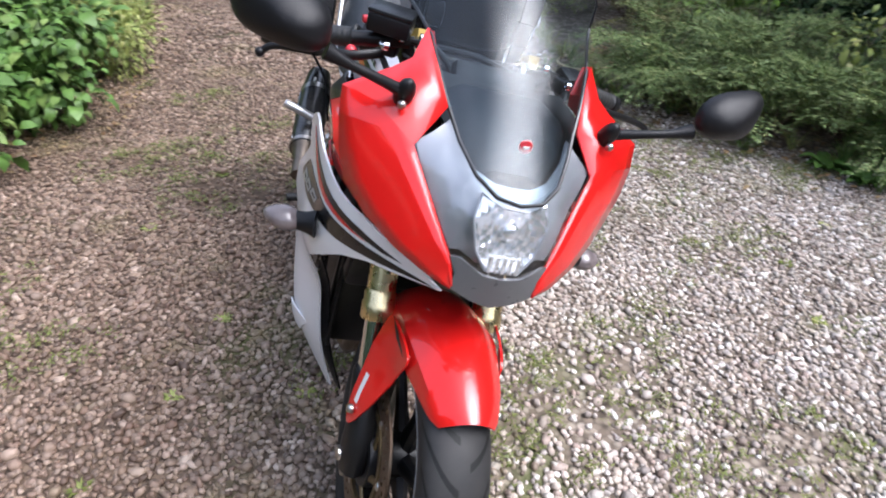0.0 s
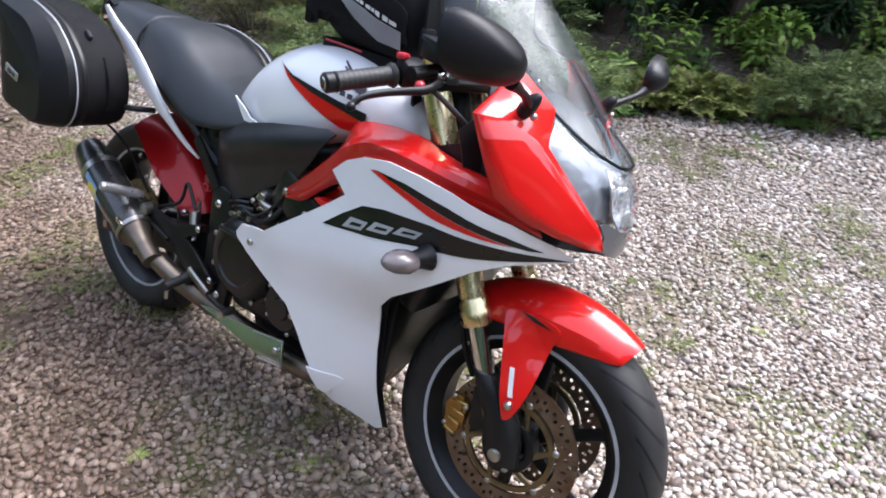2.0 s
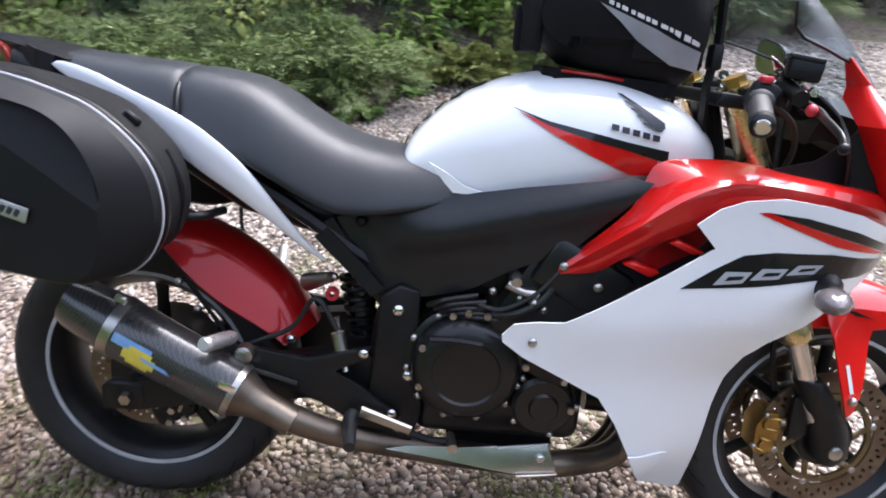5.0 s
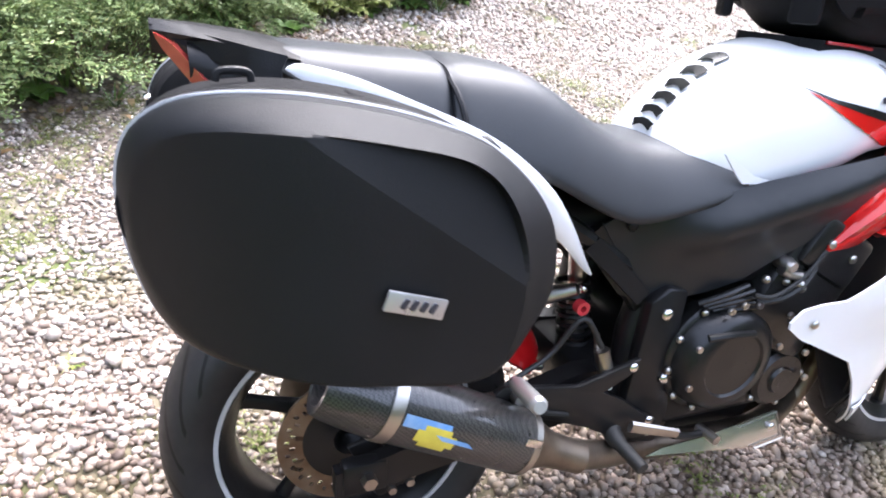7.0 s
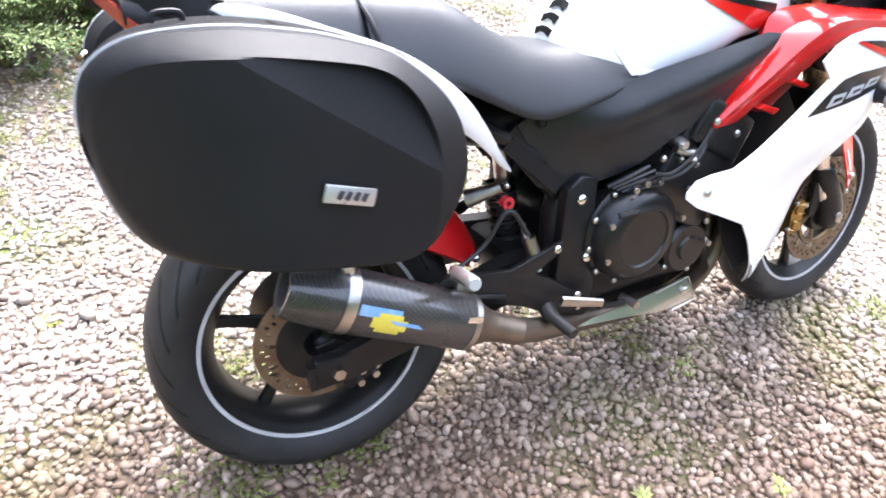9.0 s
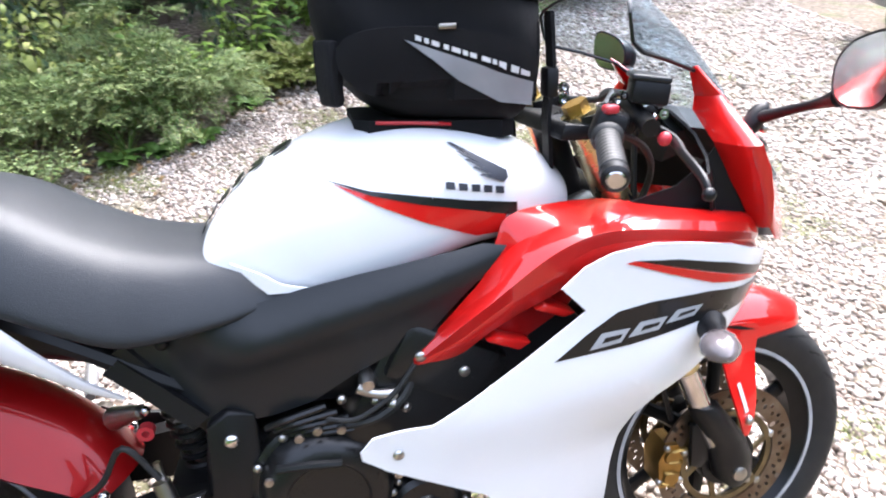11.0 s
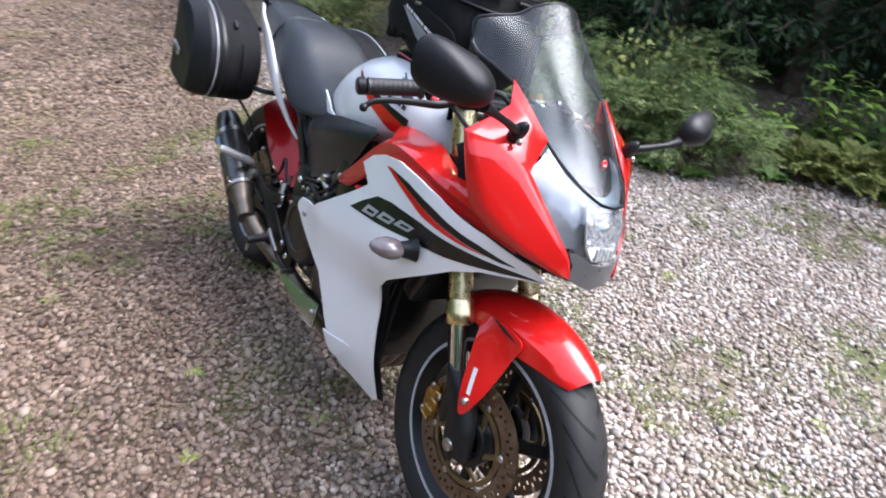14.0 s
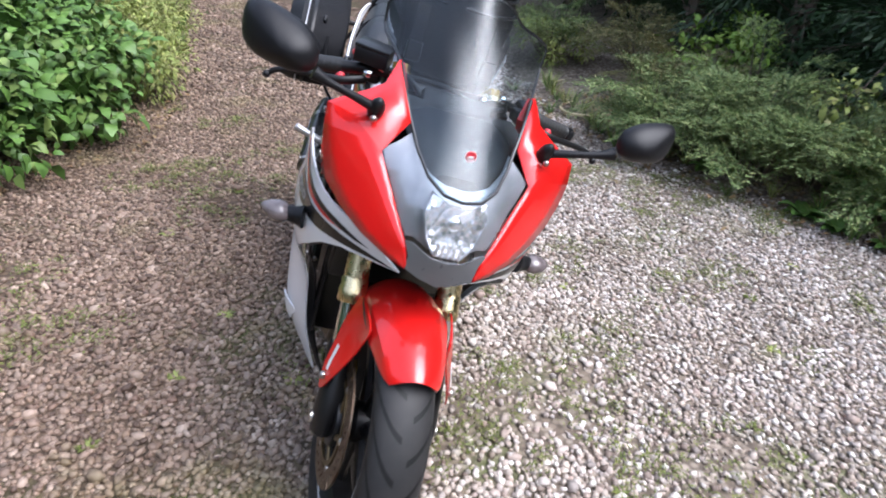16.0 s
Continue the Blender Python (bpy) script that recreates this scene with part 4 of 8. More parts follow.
for s in (-1, 1):
    part("cockpit_panel", sheet([(0.34, 0.80), (0.62, 0.80), (0.62, 0.925), (0.60, 0.940), (0.565, 0.935), (0.545, 0.905), (0.51, 0.872), (0.44, 0.848), (0.36, 0.835)], lambda u, v, s=s: (u, s * (0.145 + 0.25 * max(0, u - 0.42)), v), 0.004, 0.05), BLACK_PLASTIC, bike, "black inner cockpit panel")

# controls
bars = part("handlebar", tube([(0.395, -0.108, 0.965), (0.395, 0.108, 0.965)], 0.012, 10), SATIN_BLACK, bike, "black clip-on handlebars with grips")
for s in (-1, 1):
    inner, outer = Vector((0.405, s * 0.125, 0.985)), Vector((0.322, s * 0.345, 0.936))
    way = (outer - inner).normalized()
    part("bar_tube", tube([inner, outer], 0.011, 12), SATIN_BLACK, bars)
    part("clip_clamp", tube([(0.398, s * 0.108, 0.955), (0.392, s * 0.108, 0.985)], 0.036, 18), SATIN_BLACK, bars)
    g0 = inner + way * 0.10
    part("grip", tube([g0 + way * d for d in [0, 0.004, 0.009] + [0.012 + 0.0025 * k for k in range(41)] + [0.115, 0.118]], [0.021, 0.023, 0.021] + [0.0175 - 0.0005 * (k // 2 % 2) for k in range(41)] + [0.0185, 0.016], 18), RUBBER, bars, "ribbed black rubber grip")
    part("bar_end", tube([g0 + way * d for d in (0.118, 0.121, 0.135, 0.139)], [0.012, 0.018, 0.018, 0.014], 18), SATIN_BLACK, bars)
    part("end_ring", tube([g0 + way * d for d in (0.1385, 0.1405)], [0.0125, 0.010], 18), CHROME, bars)
    part("switch_box", rbox((0.045, 0.05, 0.05), inner + way * 0.07 + Vector((0.004, 0, 0.002)), 0.01, turn=rot(0, 20, s * 20)), BLACK_PLASTIC, bars)
    part("lever_mount", rbox((0.035, 0.03, 0.03), inner + way * 0.045 + Vector((0.028, 0, -0.004)), 0.008, turn=rot(0, 0, s * 20)), SATIN_BLACK, bars)
    lv = [Vector((x, s * y, z)) for x, y, z in ((0.452, 0.185, 0.968), (0.460, 0.235, 0.955), (0.444, 0.285, 0.948), (0.432, 0.330, 0.941), (0.426, 0.362, 0.932), (0.424, 0.378, 0.918))]
    lever = part("lever", tube(lv, [0.009, 0.0085, 0.007, 0.0065, 0.006, 0.0055], 10, 5, flat=0.8), SATIN_BLACK, bars, "black lever with a red adjuster")
    part("lever_ball", ball(lv[-1], 0.0085, 10), SATIN_BLACK, lever)
    part("adjuster", ball(lv[1] + Vector((-0.014, 0, 0.004)), 0.010, 10), RED_PRINT, lever)
    part("pivot_bolt", ball(lv[0] + Vector((0, 0, 0.012)), 0.009, 10), CHROME, lever)
res = part("brake_reservoir", rbox((0.05, 0.072, 0.032), (0.447, -0.180, 1.018), 0.005, turn=rot(0, 8, -20)), BLACK_PLASTIC, bike, "black brake fluid reservoir")
part("cap", rbox((0.053, 0.075, 0.008), (0.447, -0.180, 1.037), 0.003, turn=rot(0, 8, -20)), SIDE_GREY, res)
part("master_cylinder", tube([(0.44, -0.14, 0.995), (0.425, -0.235, 0.975)], 0.013, 12), SATIN_BLACK, res)
for x, y, z, r in ((0.43, -0.115, 1.0, 0.010), (0.455, -0.155, 1.0, 0.008), (0.47, -0.18, 0.985, 0.008), (0.415, -0.165, 1.012, 0.007), (0.44, 0.115, 1.0, 0.010), (0.46, 0.16, 0.985, 0.008), (0.425, -0.08, 0.982, 0.011), (0.425, 0.08, 0.982, 0.011)):
    part("clamp_bolt", lathe([(0, 0.001), (-0.004, 0.001), (-0.008, r * 0.5), (-0.008, r * 0.9), (0, r)], (x, y, z), 12, closed=False), CHROME, bars)
part("banjo_bolt", tube([(0.452, -0.128, 0.99), (0.474, -0.120, 0.992)], 0.008, 6), CHROME, res)
part("kill_switch", rbox((0.02, 0.020, 0.012), (0.378, -0.208, 1.000), 0.004), RED_PRINT, bars)
for pts in ([(0.44, -0.14, 0.995), (0.49, -0.10, 1.0), (0.50, -0.05, 0.93), (0.50, -0.06, 0.80)], [(0.39, -0.19, 0.97), (0.46, -0.16, 0.93), (0.50, -0.10, 0.86), (0.46, -0.06, 0.74)],
            [(0.40, 0.18, 0.97), (0.47, 0.15, 0.95), (0.50, 0.08, 0.86), (0.45, 0.05, 0.74)], [(0.42, -0.10, 0.99), (0.47, -0.02, 1.0), (0.48, 0.06, 0.98), (0.44, 0.12, 0.98)]):
    part("control_cable", tube(pts, 0.0055, 8, 6), RUBBER, bike)
part("radiator_top", rbox((0.05, 0.32, 0.16), (0.47, 0, 0.58), 0.012, turn=rot(0, 22, 0)), ENGINE_BLACK, bike)

# fuel tank


def ring(x, w, top, low, wide=0.35, p=2.5, n=36, tilt=0.0):
    """One cross section of a body: half width w between top and low, widest at the share wide of its height."""
    out = []
    zc = low + (top - low) * wide
    for k in range(n):
        a = 2 * math.pi * k / n
        c, s_ = math.cos(a), math.sin(a)
        h = (top - zc) if s_ > 0 else (zc - low)
        q = 2.0 / p
        z = zc + h * abs(s_) ** q * (1 if s_ > 0 else -1)
        out.append((x + tilt * (z - low), w * abs(c) ** q * (1 if c > 0 else -1), z))
    return out


TANK = [(-0.203, 0.075, 0.812, 0.75), (-0.194, 0.105, 0.836, 0.735), (-0.170, 0.118, 0.868, 0.722), (-0.130, 0.133, 0.907, 0.712), (-0.075, 0.149, 0.944, 0.710), (-0.013, 0.162, 0.970, 0.715),
        (0.05, 0.168, 0.986, 0.73), (0.12, 0.168, 0.99, 0.75), (0.19, 0.162, 0.98, 0.78), (0.26, 0.150, 0.96, 0.79), (0.32, 0.134, 0.93, 0.80), (0.355, 0.115, 0.90, 0.81), (0.368, 0.09, 0.88, 0.82)]
tank = part("fuel_tank", loft([ring(x, w, t, l, 0.42, 2.7, 44) for x, w, t, l in [tuple(q) for q in spline(TANK, 3)]]), SILVER_PAINT, bike, "silver-white fuel tank with red and black flash", 60)


def tank_y(x, z):
    """The tank's half width at x and height z."""
    xs = [q[0] for q in TANK]
    w, t, l = (float(np.interp(x, xs, [q[k] for q in TANK])) for k in (1, 2, 3))
    zc = l + (t - l) * 0.42
    h = (t - zc) if z > zc else (zc - l)
    v = min(0.999, abs(z - zc) / h)
    return w * (1 - v ** 2.7) ** (1 / 2.7)


for s in (-1, 1):
    def on_tank(u, v, s=s):
        return (u, s * tank_y(u, v), v)
    part("red_flash", sheet([(0.0, 0.916), (0.05, 0.900), (0.12, 0.882), (0.19, 0.867), (0.245, 0.855), (0.245, 0.825), (0.20, 0.825), (0.13, 0.852), (0.06, 0.884)], on_tank, 0.001, 0.02, 0.0035), RED, tank)
    part("black_flash", sheet([(-0.012, 0.922), (0.05, 0.905), (0.12, 0.893), (0.19, 0.880), (0.262, 0.868), (0.262, 0.848), (0.19, 0.866), (0.12, 0.881), (0.05, 0.899)], on_tank, 0.001, 0.02, 0.0045), GLOSS_BLACK, tank)
    # plain slanted strips in place of the maker's emblem, and small blocks in place of its name
    for k in range(5):
        part("emblem_strip", sheet([(0.165 + 0.010 * k, 0.956 - 0.011 * k), (0.173 + 0.009 * k, 0.955 - 0.0105 * k), (0.250, 0.913 - 0.002 * k), (0.242, 0.911 - 0.003 * k)], on_tank, 0.0006, 0.02, 0.0045 + 0.0004 * k), DECAL_DARK, tank)
        part("name_block", sheet([(0.155 + 0.0185 * k, 0.909 - 0.0035 * k), (0.168 + 0.0185 * k, 0.907 - 0.0035 * k), (0.168 + 0.0185 * k, 0.897 - 0.0035 * k), (0.155 + 0.0185 * k, 0.899 - 0.0035 * k)], on_tank, 0.0006, 0.02, 0.0045), DECAL_DARK, tank)
for k in range(6):
    y0 = 0.826 + 0.0225 * k

    def on_back(u, v):
        xs = [q[0] for q in TANK]
        return (float(np.interp(v, [0.812, 0.836, 0.868, 0.907, 0.944, 0.970, 0.986], [q[0] for q in TANK][:7])) - 0.006 + 1.6 * u * u, u, v + 0.004 - 0.6 * u * u)
    part("tank_pad", sheet([(-0.022, y0), (-0.006, y0 + 0.006), (0.006, y0 + 0.006), (0.022, y0), (0.027, y0 + 0.013), (0.008, y0 + 0.017), (-0.008, y0 + 0.017), (-0.027, y0 + 0.013)], on_back, 0.002, 0.02, 0.0), GLOSS_BLACK, tank)
part("filler_cap", lathe([(0.0, 0.001), (0.008, 0.001), (0.008, 0.034), (0.004, 0.04), (-0.006, 0.04)], (0, 0, 0), 24, closed=False), BLACK_PLASTIC, tank).matrix_local = pose(0.2, 0, 0.975, 90, 0, 0)
# inner frame cover below tank
cover_w = bend_surface([(-0.34, 0.685, 0.102), (-0.265, 0.69, 0.108), (-0.22, 0.58, 0.120), (-0.12, 0.59, 0.150), (0.0, 0.67, 0.172), (0.115, 0.70, 0.182), (0.22, 0.81, 0.175), (0.0, 0.76, 0.176), (-0.1, 0.75, 0.160), (-0.2, 0.72, 0.146), (0.12, 0.80, 0.185)])
for s in (-1, 1):
    cov = part("frame_cover", sheet([(-0.350, 0.668), (-0.31, 0.615), (-0.268, 0.563), (-0.238, 0.556), (-0.179, 0.556), (-0.119, 0.572), (-0.062, 0.592), (0.0, 0.632), (0.059, 0.664), (0.115, 0.69), (0.17, 0.75), (0.232, 0.82), (0.20, 0.824), (0.12, 0.812), (0.02, 0.794), (-0.06, 0.776), (-0.1, 0.765), (-0.18, 0.744), (-0.27, 0.718), (-0.325, 0.69)],
                                        lambda u, v, s=s: (u, s * (cover_w(u, v) + 0.030 / (1 + (max(0.0, abs(v - (0.722 + 0.30 * (u + 0.05))) - 0.004) / 0.034) ** 2) * max(0.0, min(1.0, (u + 0.27) / 0.14)) - 0.25 * max(0.0, v - (0.76 + 0.25 * u))), v), 0.005, 0.0125), SIDE_GREY, bike, "dark grey plastic frame cover")
    part("cover_bolt", ball((-0.270, s * (cover_w(-0.27, 0.694) + 0.006), 0.694), 0.0105, 12, (1, 0.6, 1)), BLACK_PLASTIC, cov)
    part("seat_fin", sheet([(-0.105, 0.770), (-0.03, 0.770), (-0.085, 0.783), (-0.11, 0.800), (-0.15, 0.82), (-0.12, 0.785)], lambda u, v, s=s: (u, s * (0.160 + 0.1 * (u + 0.09)), v), 0.004, 0.03), SILVER_PAINT, tank)

# seats
SEAT = [(-0.078, 0.140, 0.793, 0.768), (-0.084, 0.153, 0.804, 0.760), (-0.100, 0.159, 0.813, 0.752), (-0.125, 0.162, 0.818, 0.744), (-0.16, 0.164, 0.820, 0.734), (-0.22, 0.164, 0.821, 0.722), (-0.287, 0.166, 0.834, 0.715), (-0.33, 0.167, 0.850, 0.722), (-0.38, 0.166, 0.876, 0.745), (-0.43, 0.164, 0.908, 0.772), (-0.48, 0.158, 0.931, 0.795), (-0.53, 0.152, 0.941, 0.81), (-0.58, 0.147, 0.946, 0.818), (-0.602, 0.140, 0.942, 0.825)]


def seat_ring(x, w, top, low):
    """One section of a seat: a flat crown, a soft edge and flanks that spread towards the base."""
    h = top - low
    half = [(0.0, top + 0.002), (0.30 * w, top), (0.56 * w, top - 0.05 * h), (0.74 * w, top - 0.20 * h), (0.88 * w, top - 0.48 * h), (0.99 * w, top - 0.82 * h), (w, low + 0.05 * h), (0.93 * w, low), (0.5 * w, low)]
    return [(x, p[0], p[1]) for p in spline(half + [(-y, z) for y, z in half[:0:-1]], 3, True)]


seat = part("rider_seat", loft([seat_ring(x, w, t, l) for x, w, t, l in [tuple(q) for q in spline(SEAT, 4)]]), SEAT_VINYL, bike, "black vinyl rider seat", 60)
PILLION = [(-0.602, 0.134, 0.938, 0.79), (-0.612, 0.140, 0.946, 0.80), (-0.64, 0.137, 0.950, 0.82), (-0.68, 0.129, 0.952, 0.85), (-0.76, 0.110, 0.957, 0.895), (-0.81, 0.094, 0.960, 0.92), (-0.845, 0.07, 0.958, 0.94)]
part("pillion_seat", loft([seat_ring(x, w, t, l) for x, w, t, l in [tuple(q) for q in spline(PILLION, 4)]]), SEAT_VINYL, bike, "black vinyl pillion seat", 60)
part("seat_seam", tube([(-0.588 - 0.018 * math.sin(a), 0.142 * math.cos(a), 0.82 + 0.122 * max(0, math.sin(a)) ** 0.6) for a in (math.pi * k / 20 for k in range(21))], 0.004, 6), BLACK_PLASTIC, seat)

# tail
tail_w = bend_surface([(-0.34, 0.612, 0.112), (-0.38, 0.64, 0.13), (-0.45, 0.73, 0.160), (-0.5, 0.80, 0.163), (-0.6, 0.86, 0.153), (-0.6, 0.77, 0.147), (-0.7, 0.90, 0.139), (-0.69, 0.85, 0.133), (-0.79, 0.945, 0.112), (-0.86, 0.965, 0.085), (-0.85, 0.93, 0.095)])
tail = part("tail_unit", loft([ring(x, w, t, l, 0.5, 2.6, 24) for x, w, t, l in ((-0.16, 0.07, 0.75, 0.68), (-0.26, 0.085, 0.745, 0.65), (-0.36, 0.09, 0.74, 0.64), (-0.5, 0.105, 0.80, 0.68), (-0.62, 0.105, 0.84, 0.76), (-0.76, 0.085, 0.925, 0.83), (-0.88, 0.055, 0.955, 0.86), (-0.93, 0.05, 0.962, 0.90))]), SATIN_BLACK, bike, "slim tail with white side panels")
PANEL_TOP = [tuple(q) for q in spline([(-0.335, 0.613), (-0.374, 0.662), (-0.412, 0.716), (-0.462, 0.782), (-0.522, 0.834), (-0.582, 0.870), (-0.669, 0.905), (-0.74, 0.931), (-0.80, 0.943), (-0.818, 0.940)], 4)]
PANEL_LOW = [tuple(q) for q in spline([(-0.339, 0.611), (-0.370, 0.635), (-0.424, 0.688), (-0.484, 0.735), (-0.545, 0.774), (-0.622, 0.826), (-0.691, 0.869), (-0.755, 0.902), (-0.800, 0.923), (-0.822, 0.936)], 4)]


def panel_ring(p, q, s):
    """One section of the tail's side panel: a crowned outer face and a flat inner face."""
    ring_pts = []
    for side in (1, 0):
        for m in range(7):
            f = m / 6 if side else 1 - m / 6
            u, v = p[0] + (q[0] - p[0]) * f, p[1] + (q[1] - p[1]) * f
            wide = math.hypot(q[0] - p[0], q[1] - p[1])
            ring_pts.append((u, s * (tail_w(u, v) + (0.002 + min(0.008, 0.09 * wide) * (1 - (2 * f - 1) ** 4) if side else -0.004)), v))
    return ring_pts


for s in (-1, 1):
    part("tail_panel", loft([panel_ring(p, q, s) for p, q in zip(PANEL_TOP, PANEL_LOW)]), WHITE, tail, "", 50)
    part("grab_panel", sheet([(-0.818, 0.952), (-0.86, 0.960), (-0.91, 0.968), (-0.972, 0.976), (-0.93, 0.950), (-0.87, 0.925), (-0.825, 0.912), (-0.826, 0.935)], lambda u, v, s=s: (u, s * max(0.012, tail_w(u, v) * (1 - 0.9 * max(0, (-0.86 - u) / 0.11))), v), 0.006, 0.02), BLACK_PLASTIC, tail)
    part("rear_lens", sheet([(-0.968, 0.968), (-0.957, 0.948), (-0.925, 0.908), (-0.905, 0.888), (-0.897, 0.897), (-0.920, 0.926), (-0.945, 0.955)], lambda u, v, s=s: (u, s * (0.022 + 0.62 * max(0, (u + 0.965))), v), 0.01, 0.02, 0.003), TAIL_RED, tail)
    ri = part("rear_indicator", tube([(-0.90, s * 0.06, 0.84), (-0.905, s * 0.14, 0.835), (-0.905, s * 0.17, 0.835)], [0.009, 0.008, 0.012], 10, 3), BLACK_PLASTIC, tail)
    part("lens", ball((-0.905, s * 0.195, 0.835), 0.022, 14, (0.8, 1.3, 0.75)), AMBER, ri)
    part("pannier_rail", tube([(-0.52, s * 0.125, 0.70), (-0.56, s * 0.185, 0.70), (-0.70, s * 0.19, 0.70), (-0.86, s * 0.17, 0.76), (-0.88, s * 0.10, 0.86)], 0.008, 10, 6), SATIN_BLACK, tail)
part("tail_top", loft([[(x, -w, z), (x, -w * 0.5, z + 0.012), (x, w * 0.5, z + 0.012), (x, w, z), (x, 0, z - 0.03)] for x, w, z in ((-0.80, 0.09, 0.945), (-0.86, 0.074, 0.957), (-0.92, 0.045, 0.965), (-0.972, 0.012, 0.970))]), BLACK_PLASTIC, tail)

# rear mudguard
hug = part("rear_mudguard", shell(guard(radians(20.5), radians(82), lambda t: 0.377 - 0.020 * t, lambda t: 0.096 + 0.008 * math.sin(math.pi * t), lambda t: 0.055 + 0.052 * math.sin(math.pi * t) - 0.012 * t, 26, 2.1), 0.005, REAR), DARK_RED, bike, "dark red rear mudguard over the wheel")
for s in (-1, 1):
    part("bolt", ball((-0.404, s * 0.098, 0.438), 0.010, 10), CHROME, hug)
    part("bolt", ball((-0.62, s * 0.104, 0.545), 0.008, 10), STEEL, hug)
    part("bolt", ball((-0.585, s * 0.104, 0.49), 0.008, 10), STEEL, hug)

# swingarm, frame, foot plates
swing = part("swingarm", rbox((0.10, 0.2, 0.09), (-0.27, 0, 0.37), 0.02), SATIN_BLACK, bike, "black box-section swingarm")
for s in (-1, 1):
    part("arm", loft([[(x, s * y - hw, z - h), (x, s * y + hw, z - h), (x, s * y + hw, z + h), (x, s * y - hw, z + h)] for x, y, z, h, hw in
                      ((-0.20, 0.095, 0.365, 0.05, 0.02), (-0.33, 0.105, 0.375, 0.05, 0.02), (-0.46, 0.118, 0.36, 0.043, 0.017), (-0.60, 0.125, 0.33, 0.034, 0.014), (-0.70, 0.126, 0.308, 0.03, 0.013), (-0.77, 0.126, 0.30, 0.024, 0.012))]), SATIN_BLACK, swing)
    part("axle_block", rbox((0.075, 0.03, 0.06), (-0.722, s * 0.128, 0.308), 0.008), SATIN_BLACK, swing)
    part("axle_nut", lathe([(s * 0.14, 0.001), (s * 0.157, 0.001), (s * 0.157, 0.012), (s * 0.14, 0.014)], (REAR[0], 0, REAR[1]), 6, closed=False), STEEL, swing)
part("rear_calliper", rbox((0.09, 0.05, 0.055), (-0.655, -0.062, 0.245), 0.012, turn=rot(0, -25, 0)), SATIN_BLACK, swing)
for x, z in ((-0.685, 0.262), (-0.655, 0.25), (-0.628, 0.232), (-0.70, 0.30), (-0.66, 0.222)):
    part("calliper_bolt", lathe([(-0.084, 0.001), (-0.095, 0.001), (-0.095, 0.008), (-0.084, 0.009)], (x, 0, z), 6, closed=False), STEEL, swing)
part("bleed_nipple", tube([(-0.63, -0.11, 0.262), (-0.622, -0.112, 0.285)], 0.004, 6), STEEL, swing)
part("calliper_bracket", plate([(-0.74, 0.33), (-0.70, 0.34), (-0.61, 0.255), (-0.64, 0.225), (-0.70, 0.26)], -0.088, -0.078), SATIN_BLACK, swing)
shock = part("rear_shock", tube([(-0.26, 0, 0.36), (-0.29, 0, 0.62)], 0.018, 12), STEEL, bike, "rear shock absorber with red spring")
part("spring", tube([(-0.264 - 0.03 * t + 0.030 * math.cos(14 * math.pi * t), 0.030 * math.sin(14 * math.pi * t), 0.40 + 0.15 * t) for t in (k / 110 for k in range(111))], 0.006, 6), SATIN_BLACK, shock)
part("reservoir", tube([(-0.385, -0.03, 0.535), (-0.33, -0.072, 0.565)], [0.020, 0.011], 14), STEEL, shock)
part("reservoir_cap", ball((-0.322, -0.078, 0.568), 0.008, 10), CHROME, shock)
part("preload_ring", lathe([(-0.008, 0.006), (-0.008, 0.013), (0.008, 0.013), (0.008, 0.006)], (-0.325, -0.085, 0.535), 16), RED_PRINT, shock)
chassis = part("main_frame", tube([(0.42, 0.06, 0.82), (0.2, 0.10, 0.76), (-0.05, 0.095, 0.68), (-0.2, 0.09, 0.52), (-0.21, 0.11, 0.3)], 0.032, 10, 5), SATIN_BLACK, bike)
part("frame_beam", tube([(0.42, -0.06, 0.82), (0.2, -0.10, 0.76), (-0.05, -0.095, 0.68), (-0.2, -0.09, 0.52), (-0.21, -0.11, 0.3)], 0.032, 10, 5), SATIN_BLACK, chassis)
